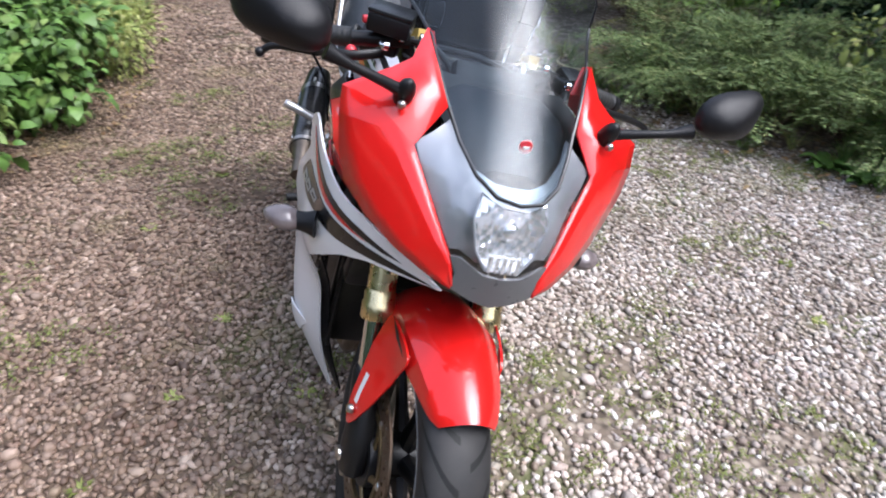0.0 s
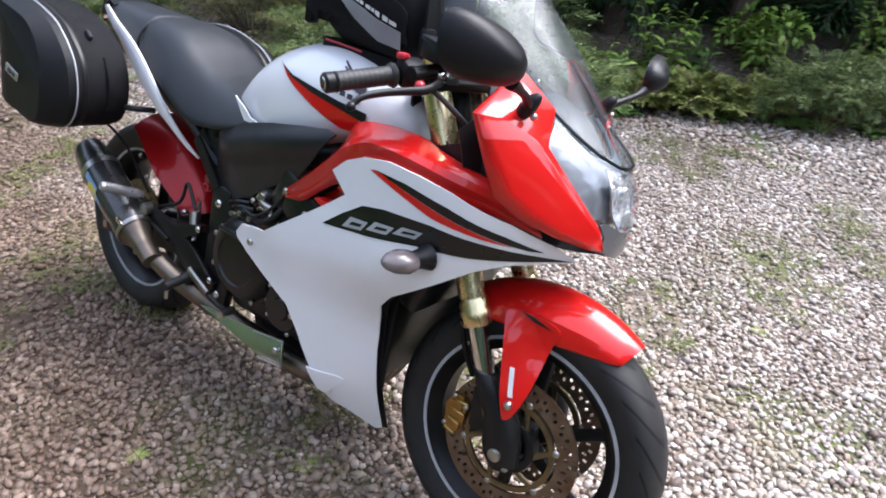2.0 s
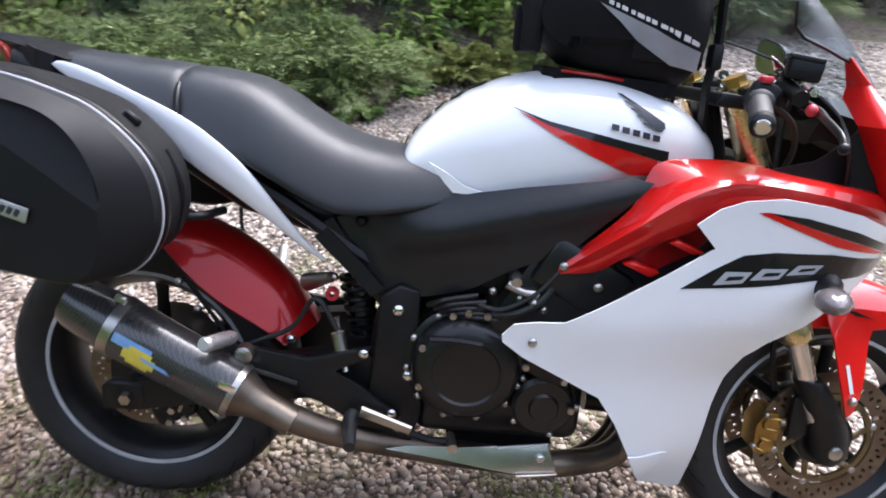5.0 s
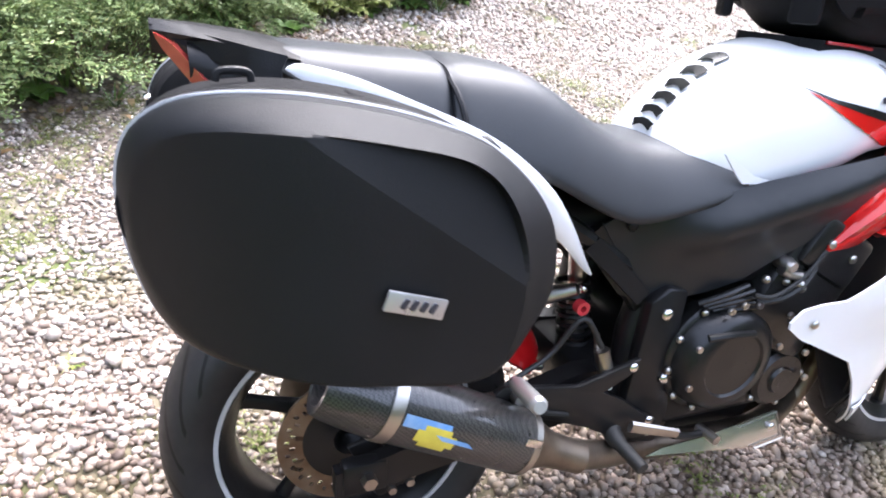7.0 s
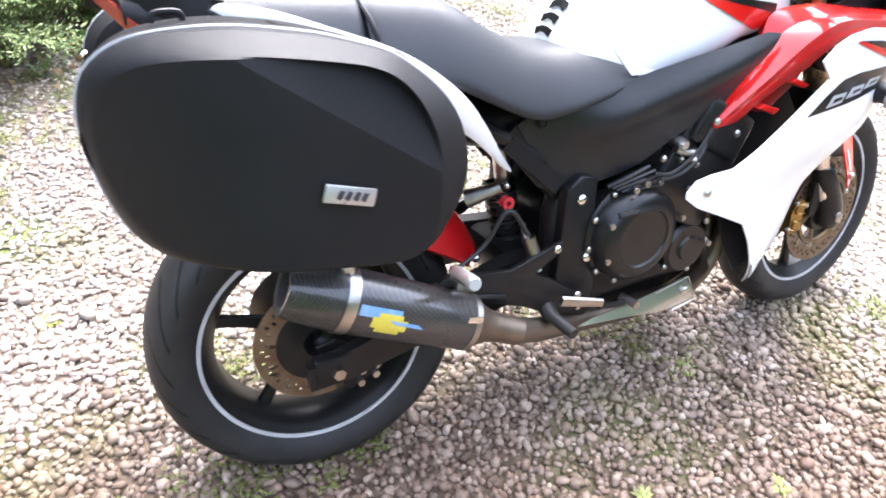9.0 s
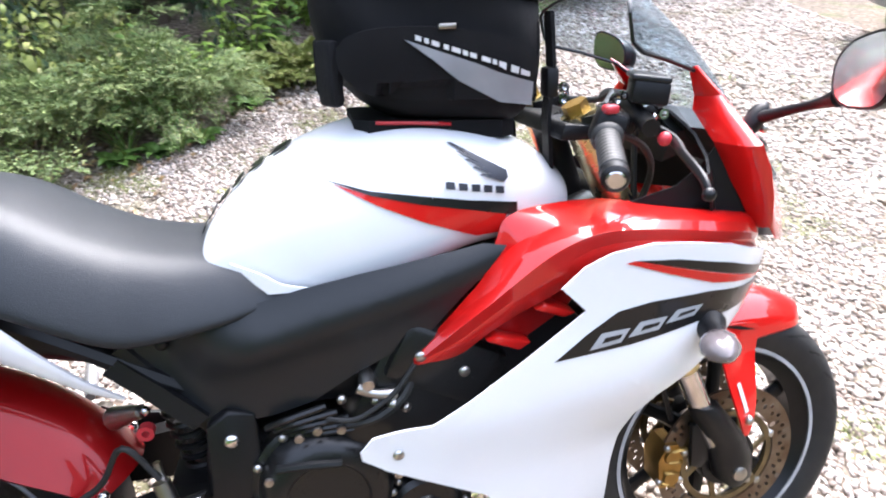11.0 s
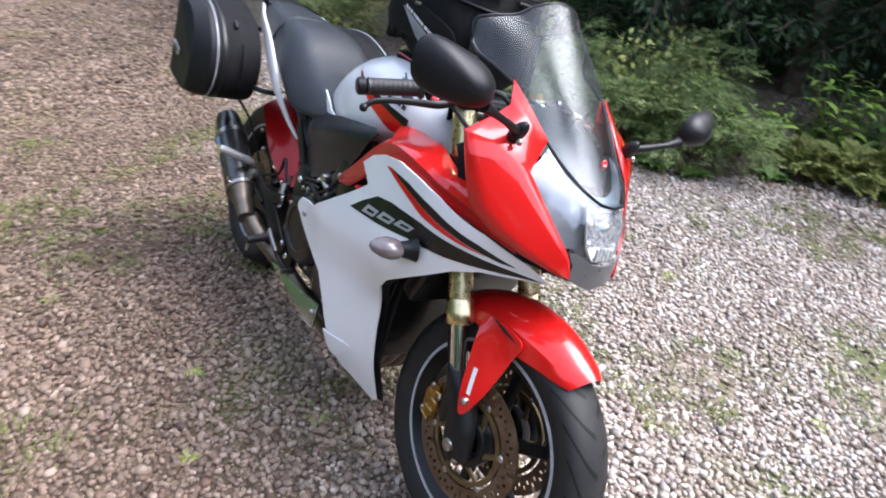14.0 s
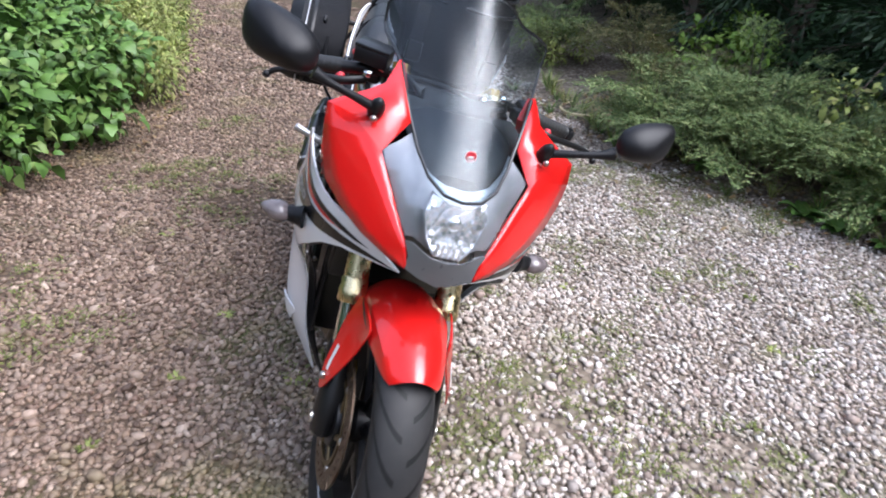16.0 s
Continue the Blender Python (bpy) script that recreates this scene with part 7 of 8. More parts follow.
def slim(pos, along, up, length, width):
    """Short flat leaves of two triangles each."""
    n = len(pos)
    a = along / np.linalg.norm(along, axis=1, keepdims=True)
    s = np.cross(a, up)
    s /= np.linalg.norm(s, axis=1, keepdims=True) + 1e-9
    L_, W = length[:, None], width[:, None]
    m1 = pos + a * L_ * 0.45
    V = np.stack([pos, m1 + s * W * 0.5, pos + a * L_, m1 - s * W * 0.5], 1).reshape(-1, 3)
    F = (np.array([[0, 2, 1], [0, 3, 2]])[None] + (np.arange(n) * 4)[:, None, None]).reshape(-1, 3)
    return V, F


def sprays(name, label, x, y, rx, ry, h, branches, mat, group, needle=0.02, wide=0.006, twig=0.10, lift=0.5, category="shrub", z0=0.0):
    """A feathery evergreen: arching branches with side twigs in one plane, each set with short scales."""
    z = float(ground_z(x, y)) + z0
    root = thing(name, label, category, pose(x, y, z), group)
    lines, P, A = [], [], []
    for k in range(branches):
        az = rng.uniform(0, 6.28)
        reach = rng.uniform(0.3, 1.0)
        end = np.array([math.cos(az) * rx * reach, math.sin(az) * ry * reach, h * rng.uniform(0.3, 1.0) * (1.15 - 0.5 * reach)])
        b0 = np.array([math.cos(az) * rx * 0.08, math.sin(az) * ry * 0.08, 0.0])
        mid = b0 * 0.4 + end * 0.6 + [0, 0, lift * 0.25 * h]
        line = spline([b0, mid, end], 6)
        lines.append(line[:9])
        ln = np.array(line)
        side0 = np.cross(end - b0, [0, 0, 1.0])
        side0 = side0 / (np.linalg.norm(side0) + 1e-9)
        for q in np.linspace(0.22, 1.0, 15):
            t = q * (len(ln) - 1.001)
            i = int(t)
            base = ln[i] + (ln[i + 1] - ln[i]) * (t - i)
            w = ln[i + 1] - ln[i]
            w = w / np.linalg.norm(w)
            tl = twig * (1.15 - 0.75 * q) * rng.uniform(0.7, 1.3)
            for sg in (-1, 1):
                tw = w * 0.75 + side0 * sg * 0.8 + rng.normal(0, 0.10, 3)
                tw = tw / np.linalg.norm(tw)
                d = np.linspace(0.08, 1, 15)[:, None]
                P.append(base + tw * tl * d - [0, 0, 0.25] * (tl * d * d))
                flank = np.cross(tw, np.cross(w, side0)) * np.where(np.arange(15) % 2, 1.0, -1.0)[:, None]
                A.append(tw * 0.7 + flank * 0.75 + rng.normal(0, 0.22, (15, 3)))
    part("wood", stems(lines, 0.003 + 0.006 * h), BARK, root)
    P, A = np.concatenate(P), np.concatenate(A)
    n = len(P)
    s = np.exp(rng.normal(0, 0.25, n))
    V, F = slim(P, A, unit(n) * 0.7 + [0, 0, 1.0], needle * s, wide * s)
    ob = new("foliage", bulk("foliage", V, F, mat, smooth=False))
    ob.parent = root
    return root


def tuft(name, label, x, y, r, h, n, mat, group, wide=0.006, category="weed"):
    """A tuft of grass or a rosette: blades from one root, bending outwards."""
    z = float(ground_z(x, y))
    root = thing(name, label, category, pose(x, y, z), group)
    az = rng.uniform(0, 6.28, n)
    pos = np.stack([np.cos(az) * r * 0.3 * rng.uniform(0, 1, n), np.sin(az) * r * 0.3 * rng.uniform(0, 1, n), np.zeros(n)], -1)
    along = np.stack([np.cos(az) * r, np.sin(az) * r, h * rng.uniform(0.5, 1.2, n)], -1)
    up = np.stack([-np.cos(az) * h, -np.sin(az) * h, np.full(n, r)], -1)
    ln = math.hypot(r, h) * rng.uniform(0.6, 1.15, n)
    V, F = leaves(pos, along, up, ln, np.full(n, wide) * rng.uniform(0.7, 1.3, n), 0.15)
    ob = new("foliage", bulk("foliage", V, F, mat, smooth=False))
    ob.parent = root
    return root


def dock(x, y):
    """A dock plant: broad leaves from one root, each bent outwards along its rib."""
    root = thing("dock_plant", "bright green broad-leaved dock growing from the gravel", "weed", pose(x, y, float(ground_z(x, y))), "border planting")
    for k in range(11):
        az, ln, tilt = 2.4 * k + rng.uniform(-0.3, 0.3), rng.uniform(0.09, 0.16), rng.uniform(0.6, 1.2)
        rows = []
        for q in range(8):
            t = q / 7
            r = ln * t * math.cos(tilt * (1 - 0.4 * t))
            zz = ln * t * math.sin(tilt * (1 - 0.75 * t))
            hw = 0.004 + 0.032 * math.sin(math.pi * min(1, t * 1.02)) ** 0.8 * (1 - 0.2 * t) if q not in (0, 7) else 0.003
            rows.append([(r * math.cos(az) - o * hw * math.sin(az), r * math.sin(az) + o * hw * math.cos(az), zz + 0.012 * abs(o) + 0.003 * math.sin(9 * t + k)) for o in (-1, -0.5, 0, 0.5, 1)])
        part("leaf", loft(rows, caps=False, closed=False), FRESH, root, angle=60)


G = "border planting"
# left of the drive: a fresh green bramble-like bush and weeds behind it
for x, y, rx, ry, h, n in ((-1.35, -1.80, 0.44, 0.44, 0.60, 2600), (-1.75, -1.58, 0.44, 0.40, 0.62, 2800), (-2.2, -1.75, 0.45, 0.4, 0.7, 2400), (-1.2, -2.4, 0.5, 0.5, 0.7, 2400), (-1.9, -2.4, 0.55, 0.5, 0.8, 2600)):
    bush("bramble_bush", "fresh green bramble bush at the edge of the gravel drive", x, y, rx, ry, h, n, 0.060, 0.042, FRESH, G, 16, 0.25)
for x, y, h in ((-2.35, -1.4, 0.35), (-2.8, -1.5, 0.45), (-3.3, -1.6, 0.5), (-3.9, -1.7, 0.5), (-4.6, -1.85, 0.6), (-5.4, -2.0, 0.7), (-2.7, -1.85, 0.6), (-3.2, -1.85, 0.7), (-3.8, -1.95, 0.75), (-2.9, -2.4, 0.9), (-4.5, -2.2, 0.9), (-3.7, -2.7, 1.0), (-5.4, -2.5, 1.0), (-6.5, -2.9, 1.2)):
    bush("weed_clump", "tall yellow-green weeds beside the drive", x, y, 0.42, 0.36, h, 2600, 0.036, 0.012, WEED, G, 14, 0.0, category="weeds")
for k in range(26):
    x = -2.3 - 3.5 * k / 26 + rng.uniform(-0.1, 0.1)
    tuft("grass_tuft", "thin green grass tuft at the drive's edge", x, float(near_edge(x)) - rng.uniform(-0.06, 0.22), 0.07, rng.uniform(0.1, 0.26), 30, WEED if k % 3 else FRESH, "grass tufts", 0.006, "grass")

# far side: low evergreens, ferny weeds, rosettes
spots = [(-2.45, 2.3, 0.5, 0.45), (-2.05, 2.05, 0.5, 0.5), (-1.6, 2.45, 0.5, 0.5), (-1.2, 2.65, 0.45, 0.42), (-0.75, 2.95, 0.42, 0.4), (-3.2, 2.4, 0.5, 0.55), (-4.0, 1.85, 0.5, 0.55), (-0.9, 2.85, 0.45, 0.45), (-1.75, 2.2, 0.5, 0.42), (-1.35, 2.4, 0.45, 0.38), (1.0, 4.6, 0.42, 0.4), (-2.0, 2.7, 0.6, 0.6), (-1.3, 3.2, 0.6, 0.6),
         (0.52, 4.0, 0.36, 0.44), (0.72, 4.12, 0.34, 0.40), (1.2, 5.0, 0.5, 0.5), (1.7, 5.5, 0.5, 0.5), (2.4, 5.9, 0.6, 0.6), (3.2, 6.4, 0.6, 0.6)]
for k, (x, y, r, h) in enumerate(spots):
    sprays("evergreen_shrub", "low feathery grey-green evergreen shrub at the gravel's edge", x, y - 0.12, r * 1.1, r * 1.1, h * 1.15, 30, HEATH if k % 5 else DRY, G, 0.021, 0.0062, 0.22, 0.7)
for x, y, r, h in ((-0.95, 2.72, 0.26, 0.3), (-2.0, 1.95, 0.25, 0.2), (-3.9, 1.75, 0.35, 0.3), (1.6, 5.2, 0.4, 0.4)):
    bush("weed_clump", "low yellow-green weeds among the evergreens", x, y, r, r, h, 1500, 0.036, 0.016, WEED if x * 7 % 1 > 0.4 else FRESH, G, 12, 0.0, category="weeds")
for x, y, r, h in ((0.9, 4.9, 0.45, 0.6), (1.45, 5.3, 0.45, 0.8), (-1.3, 2.9, 0.35, 0.55), (2.0, 5.9, 0.5, 0.8), (-2.7, 2.7, 0.4, 0.5), (0.0, 4.5, 0.3, 0.4)):
    bush("leafy_weed", "pale green broad-leaved weeds behind the gravel's edge", x, y, r, r, h, 900, 0.056, 0.030, (LIME, FRESH, WEED)[int(x * 10) % 3], G, 11, 0.1, category="weeds")
for x, y, r, h in ((-0.12, 3.58, 0.30, 0.24), (0.18, 3.70, 0.28, 0.26), (-0.38, 3.42, 0.26, 0.2), (0.95, 4.35, 0.3, 0.28), (1.35, 4.95, 0.34, 0.3)):
    sprays("cushion_shrub", "low yellow-green cushion shrub at the gravel's edge", x, y, r, r, h, 30, WEED, G, 0.024, 0.010, 0.10, 0.6)


def leafy_plant(x, y, h, count, mat, r=0.16):
    """A clump of upright stems with long drooping leaves set round each stem, and a thin flower spike on some."""
    root = thing("leafy_plant", "tall light-green broad-leaved plant behind the gravel's edge", "plant", pose(x, y, float(ground_z(x, y)) - 0.01), "border planting")
    lines, P, A, L_ = [], [], [], []
    for k in range(count):
        az, hh = rng.uniform(0, 6.28), h * rng.uniform(0.55, 1.05)
        lean = r * rng.uniform(0.3, 1.3)
        foot = np.array([math.cos(az) * 0.05, math.sin(az) * 0.05, 0.0])
        top = foot + [math.cos(az) * lean, math.sin(az) * lean, hh]
        line = spline([foot, foot * 0.5 + top * 0.5 + [0, 0, 0.05 * hh], top], 5)
        lines.append(line)
        for q in np.linspace(0.12, 1.0, int(7 + 12 * hh)):
            i = min(len(line) - 2, int(q * (len(line) - 1)))
            a = rng.uniform(0, 6.28)
            P.append(line[i] + (line[i + 1] - line[i]) * rng.uniform(0, 1))
            A.append([math.cos(a), math.sin(a), rng.uniform(-0.15, 0.75)])
            L_.append(0.135 * (1.15 - 0.65 * q) * rng.uniform(0.7, 1.25))
    tagged(part("stalk", stems(lines, 0.006), STALK, root), kind="stuff")
    P, A, L_ = np.array(P), np.array(A), np.array(L_)
    V, F = leaves(P, A, unit(len(P)) * 0.35 + [0, 0, 1.0], L_, L_ * 0.36)
    ob = new("foliage", bulk("foliage", V, F, mat, smooth=False))
    ob.parent = root
    return root


STALK = material("pale_green_stalk", (0.14, 0.17, 0.06), 0.6, second=(0.10, 0.09, 0.04), scale=20)
for x, y, h, n, mat in ((-0.66, 3.12, 0.42, 10, LIME), (-0.86, 2.98, 0.36, 8, FRESH), (-0.47, 3.72, 0.55, 12, LIME), (-0.25, 3.95, 0.42, 9, FRESH), (0.72, 4.45, 0.62, 9, LIME), (0.30, 4.25, 0.35, 7, WEED), (-1.05, 3.1, 0.5, 8, FRESH), (1.15, 4.75, 0.55, 9, LIME), (1.6, 5.25, 0.6, 9, LIME), (2.1, 5.7, 0.6, 9, FRESH)):
    leafy_plant(x, y, h, n, mat)
for x, y in ((-0.98, 2.36), (-0.62, 2.62), (-1.5, 2.08), (0.1, 3.52), (-0.42, 3.12), (0.9, 3.92), (-0.8, 2.45), (0.5, 3.72)):
    dock(x, y)
for k in range(60):
    x = -3.2 + 4.6 * k / 60 + rng.uniform(-0.05, 0.05)
    tuft("grass_tuft", "thin grass tuft along the planting", x, float(far_edge(x)) + rng.uniform(-0.08, 0.25), 0.07, rng.uniform(0.08, 0.2), 26, (WEED, HEATH, FRESH)[k % 3], "grass tufts", 0.006, "grass")
# weeds in the gravel
for x, y in ((0.27, -0.47), (-0.19, 1.65), (0.14, 1.56), (0.76, 0.77), (0.55, -0.62), (-0.05, -0.38), (0.35, -0.95), (-0.62, -0.72), (0.95, -0.35), (1.25, 0.55), (0.65, 1.35), (-0.25, 0.9), (0.3, -0.12), (0.55, 0.2), (-1.2, 0.6), (-1.05, -0.5), (1.0, 1.28), (1.35, -0.75), (-0.45, 2.0), (0.0, -1.3)):
    tuft("gravel_weed", "tiny green weed between the stones", x, y, 0.026, 0.014, 46, WEED if rng.uniform() > 0.4 else MOSS, "gravel weeds", 0.005)
mx_, my_ = rng.uniform(-2.4, 2.2, 4600), rng.uniform(-1.6, 3.0, 4600)
keep = (np.sin(2.3 * mx_ + 1.1) * np.sin(2.9 * my_ - 0.4) + 0.6 * np.sin(5.7 * mx_ - 2 * my_) + 0.5 * np.sin(9 * mx_ + 7 * my_) > 0.35) & (my_ < far_edge(mx_)) & (my_ > near_edge(mx_))
mx_, my_ = mx_[keep], my_[keep]
rep = 20
px_, py_ = np.repeat(mx_, rep) + rng.normal(0, 0.02, len(mx_) * rep), np.repeat(my_, rep) + rng.normal(0, 0.02, len(mx_) * rep)
n_ = len(px_)
V, F = leaves(np.stack([px_, py_, ground_z(px_, py_) + 0.012 + rng.uniform(0, 0.010, n_)], -1), unit(n_) * [1, 1, 0.3] + [0, 0, 0.35], unit(n_) * 0.4 + [0, 0, 1], np.full(n_, 0.013) * np.exp(rng.normal(0, 0.3, n_)), np.full(n_, 0.005))
tagged(new("moss", bulk("moss", V, F, MOSS, smooth=False)), "sparse moss and seedlings between the stones", "moss", kind="stuff")
lx, ly = rng.uniform(-3.0, 2.0, 1500), np.zeros(1500)
ly = far_edge(lx) + rng.normal(0.32, 0.30, 1500)
V, F = leaves(np.stack([lx, ly, ground_z(lx, ly) + 0.02], -1), unit(1500) * [1, 1, 0.15], unit(1500) * 0.3 + [0, 0, 1], rng.uniform(0.025, 0.06, 1500), rng.uniform(0.012, 0.034, 1500))
tagged(new("leaf_litter", bulk("leaf_litter", V, F, BROWN_LEAF, smooth=False)), "withered brown leaves along the planting", "leaf litter", kind="stuff")

lx = rng.uniform(-2.6, -0.8, 300)
ly = near_edge(lx) - rng.uniform(-0.12, 0.45, 300)
V, F = leaves(np.stack([lx, ly, ground_z(lx, ly) + 0.018], -1), unit(300) * [1, 1, 0.15], unit(300) * 0.3 + [0, 0, 1], rng.uniform(0.02, 0.05, 300), rng.uniform(0.012, 0.028, 300))
tagged(new("leaf_litter", bulk("leaf_litter", V, F, BROWN_LEAF, smooth=False)), "withered brown leaves at the foot of the brambles", "leaf litter", kind="stuff")

# hedge of dark trees behind the planting
H = [(-8.0, 2.6), (-6.4, 2.6), (-5.0, 2.7), (-3.8, 2.9), (-2.8, 3.2), (-1.9, 3.7), (-1.1, 4.2), (-0.3, 4.7), (0.5, 5.1), (1.3, 5.7), (2.2, 6.4), (3.4, 7.2), (4.8, 8.0), (6.4, 8.8)]


def hedge_tree(x, y, h=4.4):
    z = float(ground_z(x, y))
    root = thing("hedge_tree", "dark evergreen hedge tree with lighter leafy tips", "tree", pose(x, y, z), "hedge trees")
    part("trunk", tube([(0, 0, -0.1), (0.03, 0.02, 0.6), (-0.02, 0.03, 1.6), (0.02, 0, h)], [0.09, 0.075, 0.05, 0.015], 9, 4), BARK, root)
    lines, P, A, T = [], [], [], []
    for k in range(60):
        zb = rng.uniform(0.06, h * 0.8)
        az = rng.uniform(0, 6.28)
        reach = rng.uniform(0.55, 1.15) * (1.0 - 0.35 * zb / h)
        end = np.array([math.cos(az) * reach, math.sin(az) * reach, zb + rng.uniform(-0.25, 0.2)])
        line = spline([(0, 0, zb), (end[0] * 0.5, end[1] * 0.5, zb + 0.16), end], 4)
        lines.append(line)
        ln = np.array(line)
        per = 210
        t = (rng.uniform(0, 1, per) ** 0.7) * (len(ln) - 1.001)
        i = t.astype(int)
        base = ln[i] + (ln[i + 1] - ln[i]) * (t - i)[:, None]
        side = unit(per) * [1, 1, 0.5]
        P.append(base + side * rng.uniform(0, 0.22, per)[:, None])
        A.append(side + (ln[i + 1] - ln[i]) * 6 - [0, 0, 0.3])
        T.append(t / len(ln))
    part("wood", stems(lines, 0.016), BARK, root)
    P, A, T = np.concatenate(P), np.concatenate(A), np.concatenate(T)
    tip = (T > 0.7) & (np.repeat(rng.uniform(0, 1, 60), 210) < 0.5) & (P[:, 2] > 0.9)
    for nm, sel, mat in (("crown", ~tip, DARK_LEAF), ("new_growth", tip, LIME if x > -2.4 else FRESH)):
        n = int(sel.sum())
        s = np.exp(rng.normal(0, 0.25, n))
        if nm == "crown":
            V, F = slim(P[sel], A[sel], unit(n) * 0.6 + [0, 0, 1], 0.070 * s, 0.017 * s)
        else:
            V, F = leaves(P[sel], A[sel], unit(n) * 0.6 + [0, 0, 1], 0.058 * s, 0.030 * s)
        ob = new(nm, bulk(nm, V, F, mat, smooth=False))
        ob.parent = root
    return root


for x, y in H:
    hedge_tree(x, y)
# plain dark sheet added behind the hedge, closing it so its gaps look shaded
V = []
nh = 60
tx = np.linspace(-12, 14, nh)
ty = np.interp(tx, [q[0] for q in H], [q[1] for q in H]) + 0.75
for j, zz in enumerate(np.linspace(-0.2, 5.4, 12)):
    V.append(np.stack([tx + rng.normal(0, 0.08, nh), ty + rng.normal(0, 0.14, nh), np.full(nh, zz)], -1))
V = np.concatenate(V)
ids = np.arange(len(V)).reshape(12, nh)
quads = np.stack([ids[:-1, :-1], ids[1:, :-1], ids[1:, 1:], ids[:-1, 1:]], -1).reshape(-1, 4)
tagged(new("backdrop", bulk("backdrop", V, quads, DARK_LEAF, smooth=False)), "dark backdrop sheet added to close the back of the hedge", "thicket", kind="structure")


# tall unseen belt, added to close the garden all round and darken reflections
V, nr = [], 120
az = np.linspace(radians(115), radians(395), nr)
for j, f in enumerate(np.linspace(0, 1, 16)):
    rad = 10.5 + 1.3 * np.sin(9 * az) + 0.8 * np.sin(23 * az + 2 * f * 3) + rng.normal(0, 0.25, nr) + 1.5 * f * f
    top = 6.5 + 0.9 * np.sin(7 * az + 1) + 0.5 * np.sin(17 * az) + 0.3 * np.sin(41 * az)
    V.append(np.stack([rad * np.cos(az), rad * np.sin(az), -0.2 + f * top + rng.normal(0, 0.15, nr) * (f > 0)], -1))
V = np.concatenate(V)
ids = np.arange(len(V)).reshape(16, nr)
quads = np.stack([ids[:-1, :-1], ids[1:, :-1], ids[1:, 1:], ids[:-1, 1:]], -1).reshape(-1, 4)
tagged(new("backdrop", bulk("backdrop", V, quads, DARK_LEAF, smooth=False)), "dark unseen belt of foliage added to close the garden", "trees", kind="structure")


# ---- a length of garden hose in the planting ----
hose_mat = material("pale_garden_hose", (0.5, 0.42, 0.26), 0.5, second=(0.4, 0.33, 0.2), scale=20)
hose = new("garden_hose", finish("garden_hose", tube([(-3.1, 2.25, 0.05), (-3.02, 1.95, 0.03), (-2.97, 1.72, 0.03), (-3.08, 1.60, 0.03), (-3.30, 1.62, 0.03), (-3.42, 1.76, 0.03), (-3.30, 2.0, 0.03), (-2.95, 1.98, 0.035),
                                                       (-2.84, 1.80, 0.03), (-2.76, 1.59, 0.03), (-2.62, 1.50, 0.03), (-2.49, 1.54, 0.03), (-2.455, 1.69, 0.03), (-2.5, 1.95, 0.05), (-2.62, 2.2, 0.06)], 0.010, 8, 6), hose_mat))
tagged(hose, "pale yellow garden hose lying coiled at the planting", "hose")


# ---- a parked car at the far side of the gravel ----
CAR_PAINT = material("silver_car_paint", (0.36, 0.4, 0.44), 0.35, metal=0.4, second=(0.32, 0.35, 0.39), coat=0.9, scale=2, rough_var=0.03)
CAR_GLASS = material("dark_car_glass", (0.02, 0.025, 0.028), 0.08, second=(0.015, 0.018, 0.02), coat=0.5)
car = thing("car", "silver parked hatchback with dark sills on the gravel", "car", pose(5.6, 2.5, 0, 0, 0, -67))
PROFILE = [(-2.02, 0.5, 0.74, 0.70), (-2.0, 0.36, 0.86, 0.76), (-1.85, 0.26, 0.96, 0.82), (-1.5, 0.22, 0.99, 0.85), (-0.8, 0.2, 0.96, 0.86), (0.0, 0.2, 0.94, 0.86), (0.7, 0.2, 0.92, 0.86), (1.1, 0.22, 0.88, 0.85), (1.6, 0.26, 0.80, 0.80), (1.95, 0.34, 0.70, 0.68), (2.05, 0.46, 0.60, 0.58)]
part("body", loft([ring(x, w, t, lo, 0.5, 4.5, 32) for x, lo, t, w in [tuple(q) for q in spline(PROFILE, 3)]]), CAR_PAINT, car, angle=50)
CABIN = [(-1.95, 0.9, 0.98, 0.6), (-1.7, 0.9, 1.3, 0.66), (-1.3, 0.9, 1.44, 0.68), (-0.6, 0.9, 1.49, 0.68), (0.1, 0.9, 1.45, 0.67), (0.5, 0.88, 1.28, 0.66), (0.95, 0.86, 0.95, 0.66)]
part("cabin", loft([ring(x, w, t, lo, 0.2, 3.4, 28) for x, lo, t, w in [tuple(q) for q in spline(CABIN, 3)]]), CAR_GLASS, car, angle=50)
part("roof", loft([[(x, -w, z), (x, -w * 0.6, z + 0.035), (x, 0, z + 0.045), (x, w * 0.6, z + 0.035), (x, w, z), (x, 0, z - 0.03)] for x, w, z in ((-1.6, 0.56, 1.36), (-1.2, 0.6, 1.43), (-0.6, 0.61, 1.455), (0.05, 0.58, 1.425))]), CAR_PAINT, car)
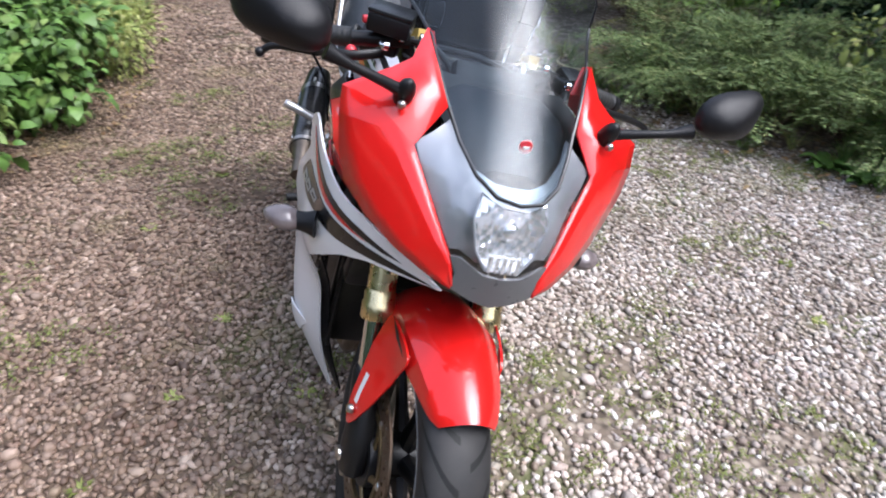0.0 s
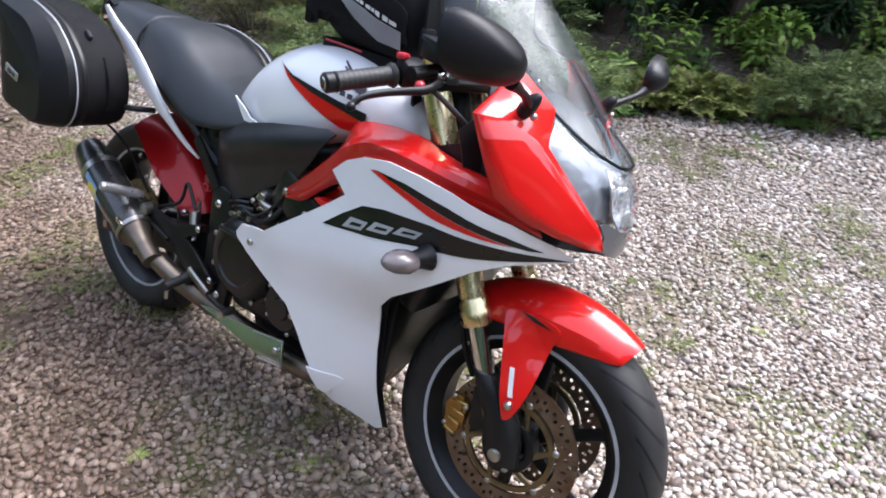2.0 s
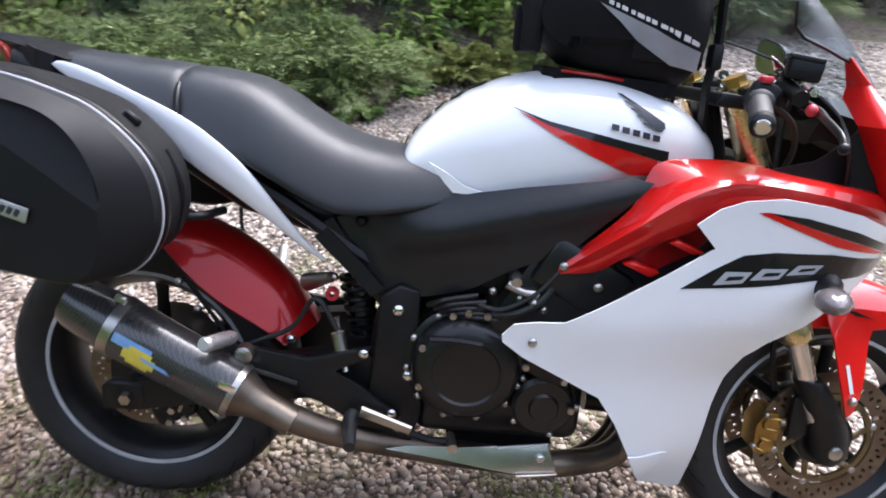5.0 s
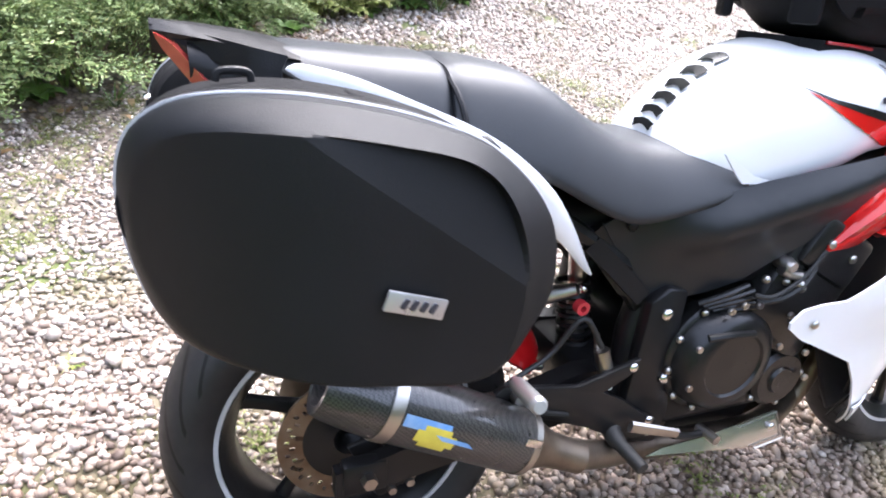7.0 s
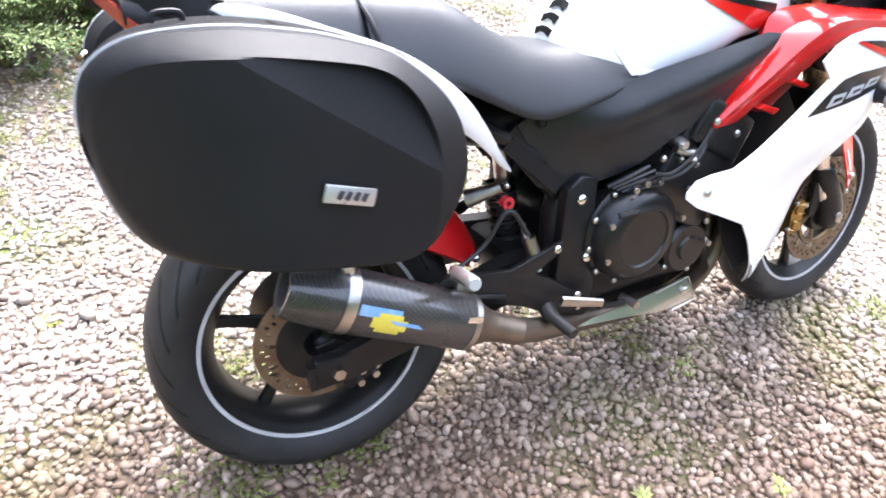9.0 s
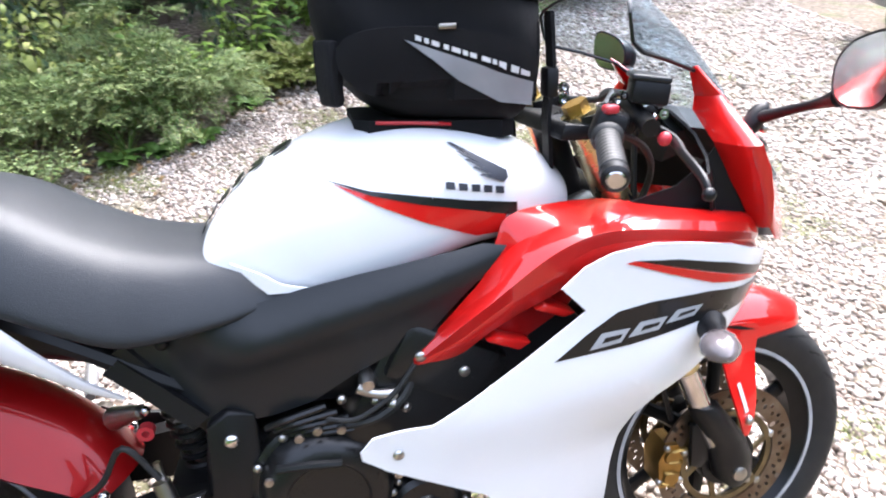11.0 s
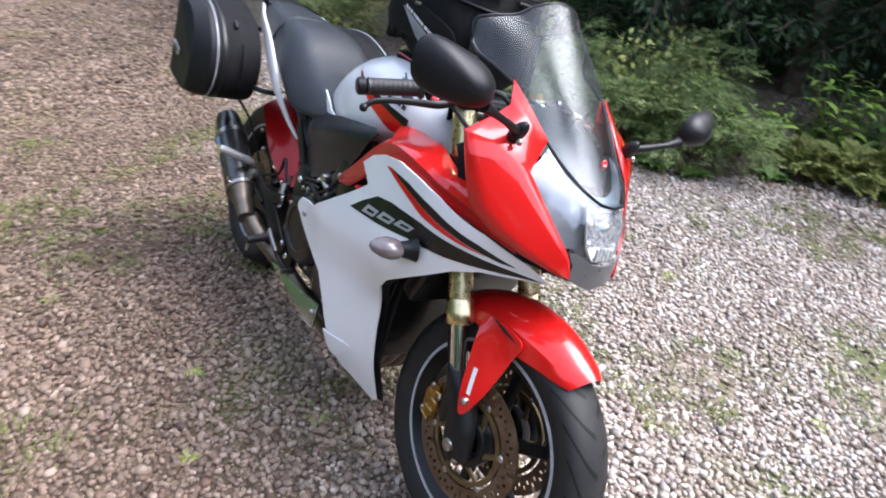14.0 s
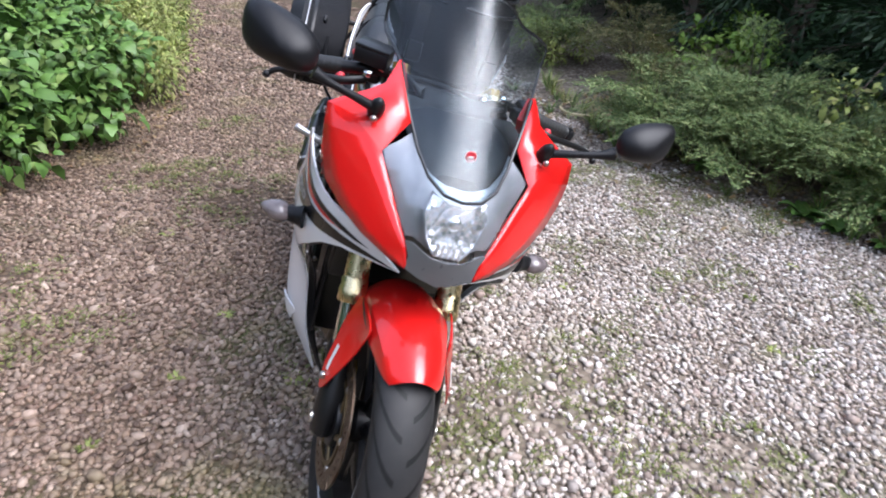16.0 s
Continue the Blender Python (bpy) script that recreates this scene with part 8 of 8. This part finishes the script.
for s in (-1, 1):
    part("sill", rbox((2.1, 0.05, 0.12), (-0.02, s * 0.845, 0.24), 0.02), BLACK_PLASTIC, car)
    part("trim_strip", rbox((2.3, 0.012, 0.03), (-0.05, s * 0.868, 0.52), 0.005), CHROME, car)
    part("door", sheet([(-0.75, 0.32), (0.62, 0.32), (0.66, 0.6), (0.6, 0.86), (-0.72, 0.88), (-0.8, 0.6)], lambda u, v, s=s: (u, s * (0.862 + 0.01 * math.sin((v - 0.3) * 5)), v), 0.02, 0.2), CAR_PAINT, car)
    part("door_handle", rbox((0.16, 0.03, 0.03), (-0.55, s * 0.885, 0.78), 0.01), CAR_PAINT, car)
    part("door_mirror", rbox((0.12, 0.18, 0.11), (0.62, s * 0.95, 0.96), 0.03), CAR_PAINT, car)
    part("headlamp", rbox((0.2, 0.3, 0.16), (1.86, s * 0.55, 0.66), 0.05), SMOKE_LENS, car)
    part("tail_lamp", rbox((0.1, 0.22, 0.2), (-1.95, s * 0.6, 0.82), 0.03), TAIL_RED, car)
    for x in (-1.25, 1.27):
        part("wheel_arch", lathe([(s * 0.80, 0.345), (s * 0.868, 0.345), (s * 0.868, 0.365), (s * 0.80, 0.365)], (x, 0, 0.33), 36), BLACK_PLASTIC, car)
        wh = part("wheel", lathe([(s * 0.70, 0.05), (s * 0.86, 0.05), (s * 0.845, 0.19), (s * 0.862, 0.205), (s * 0.862, 0.215), (s * 0.70, 0.215)], (x, 0, 0.30), 36), STRIPE, car)
        part("tyre", lathe([(s * 0.70, 0.21), (s * 0.68, 0.26), (s * 0.70, 0.305), (s * 0.84, 0.305), (s * 0.87, 0.28), (s * 0.868, 0.23), (s * 0.858, 0.21)], (x, 0, 0.30), 48), RUBBER, wh)
        for k in range(5):
            a = 2 * math.pi * k / 5
            part("spoke", tube([(x + 0.04 * math.cos(a), s * 0.868, 0.30 + 0.04 * math.sin(a)), (x + 0.19 * math.cos(a), s * 0.86, 0.30 + 0.19 * math.sin(a))], [0.035, 0.025], 8), BADGE_SILVER, wh)
part("bumper_strip", rbox((0.06, 1.3, 0.12), (2.03, 0, 0.42), 0.03), BLACK_PLASTIC, car)
part("rear_bumper", rbox((0.08, 1.4, 0.16), (-2.02, 0, 0.45), 0.03), BLACK_PLASTIC, car)
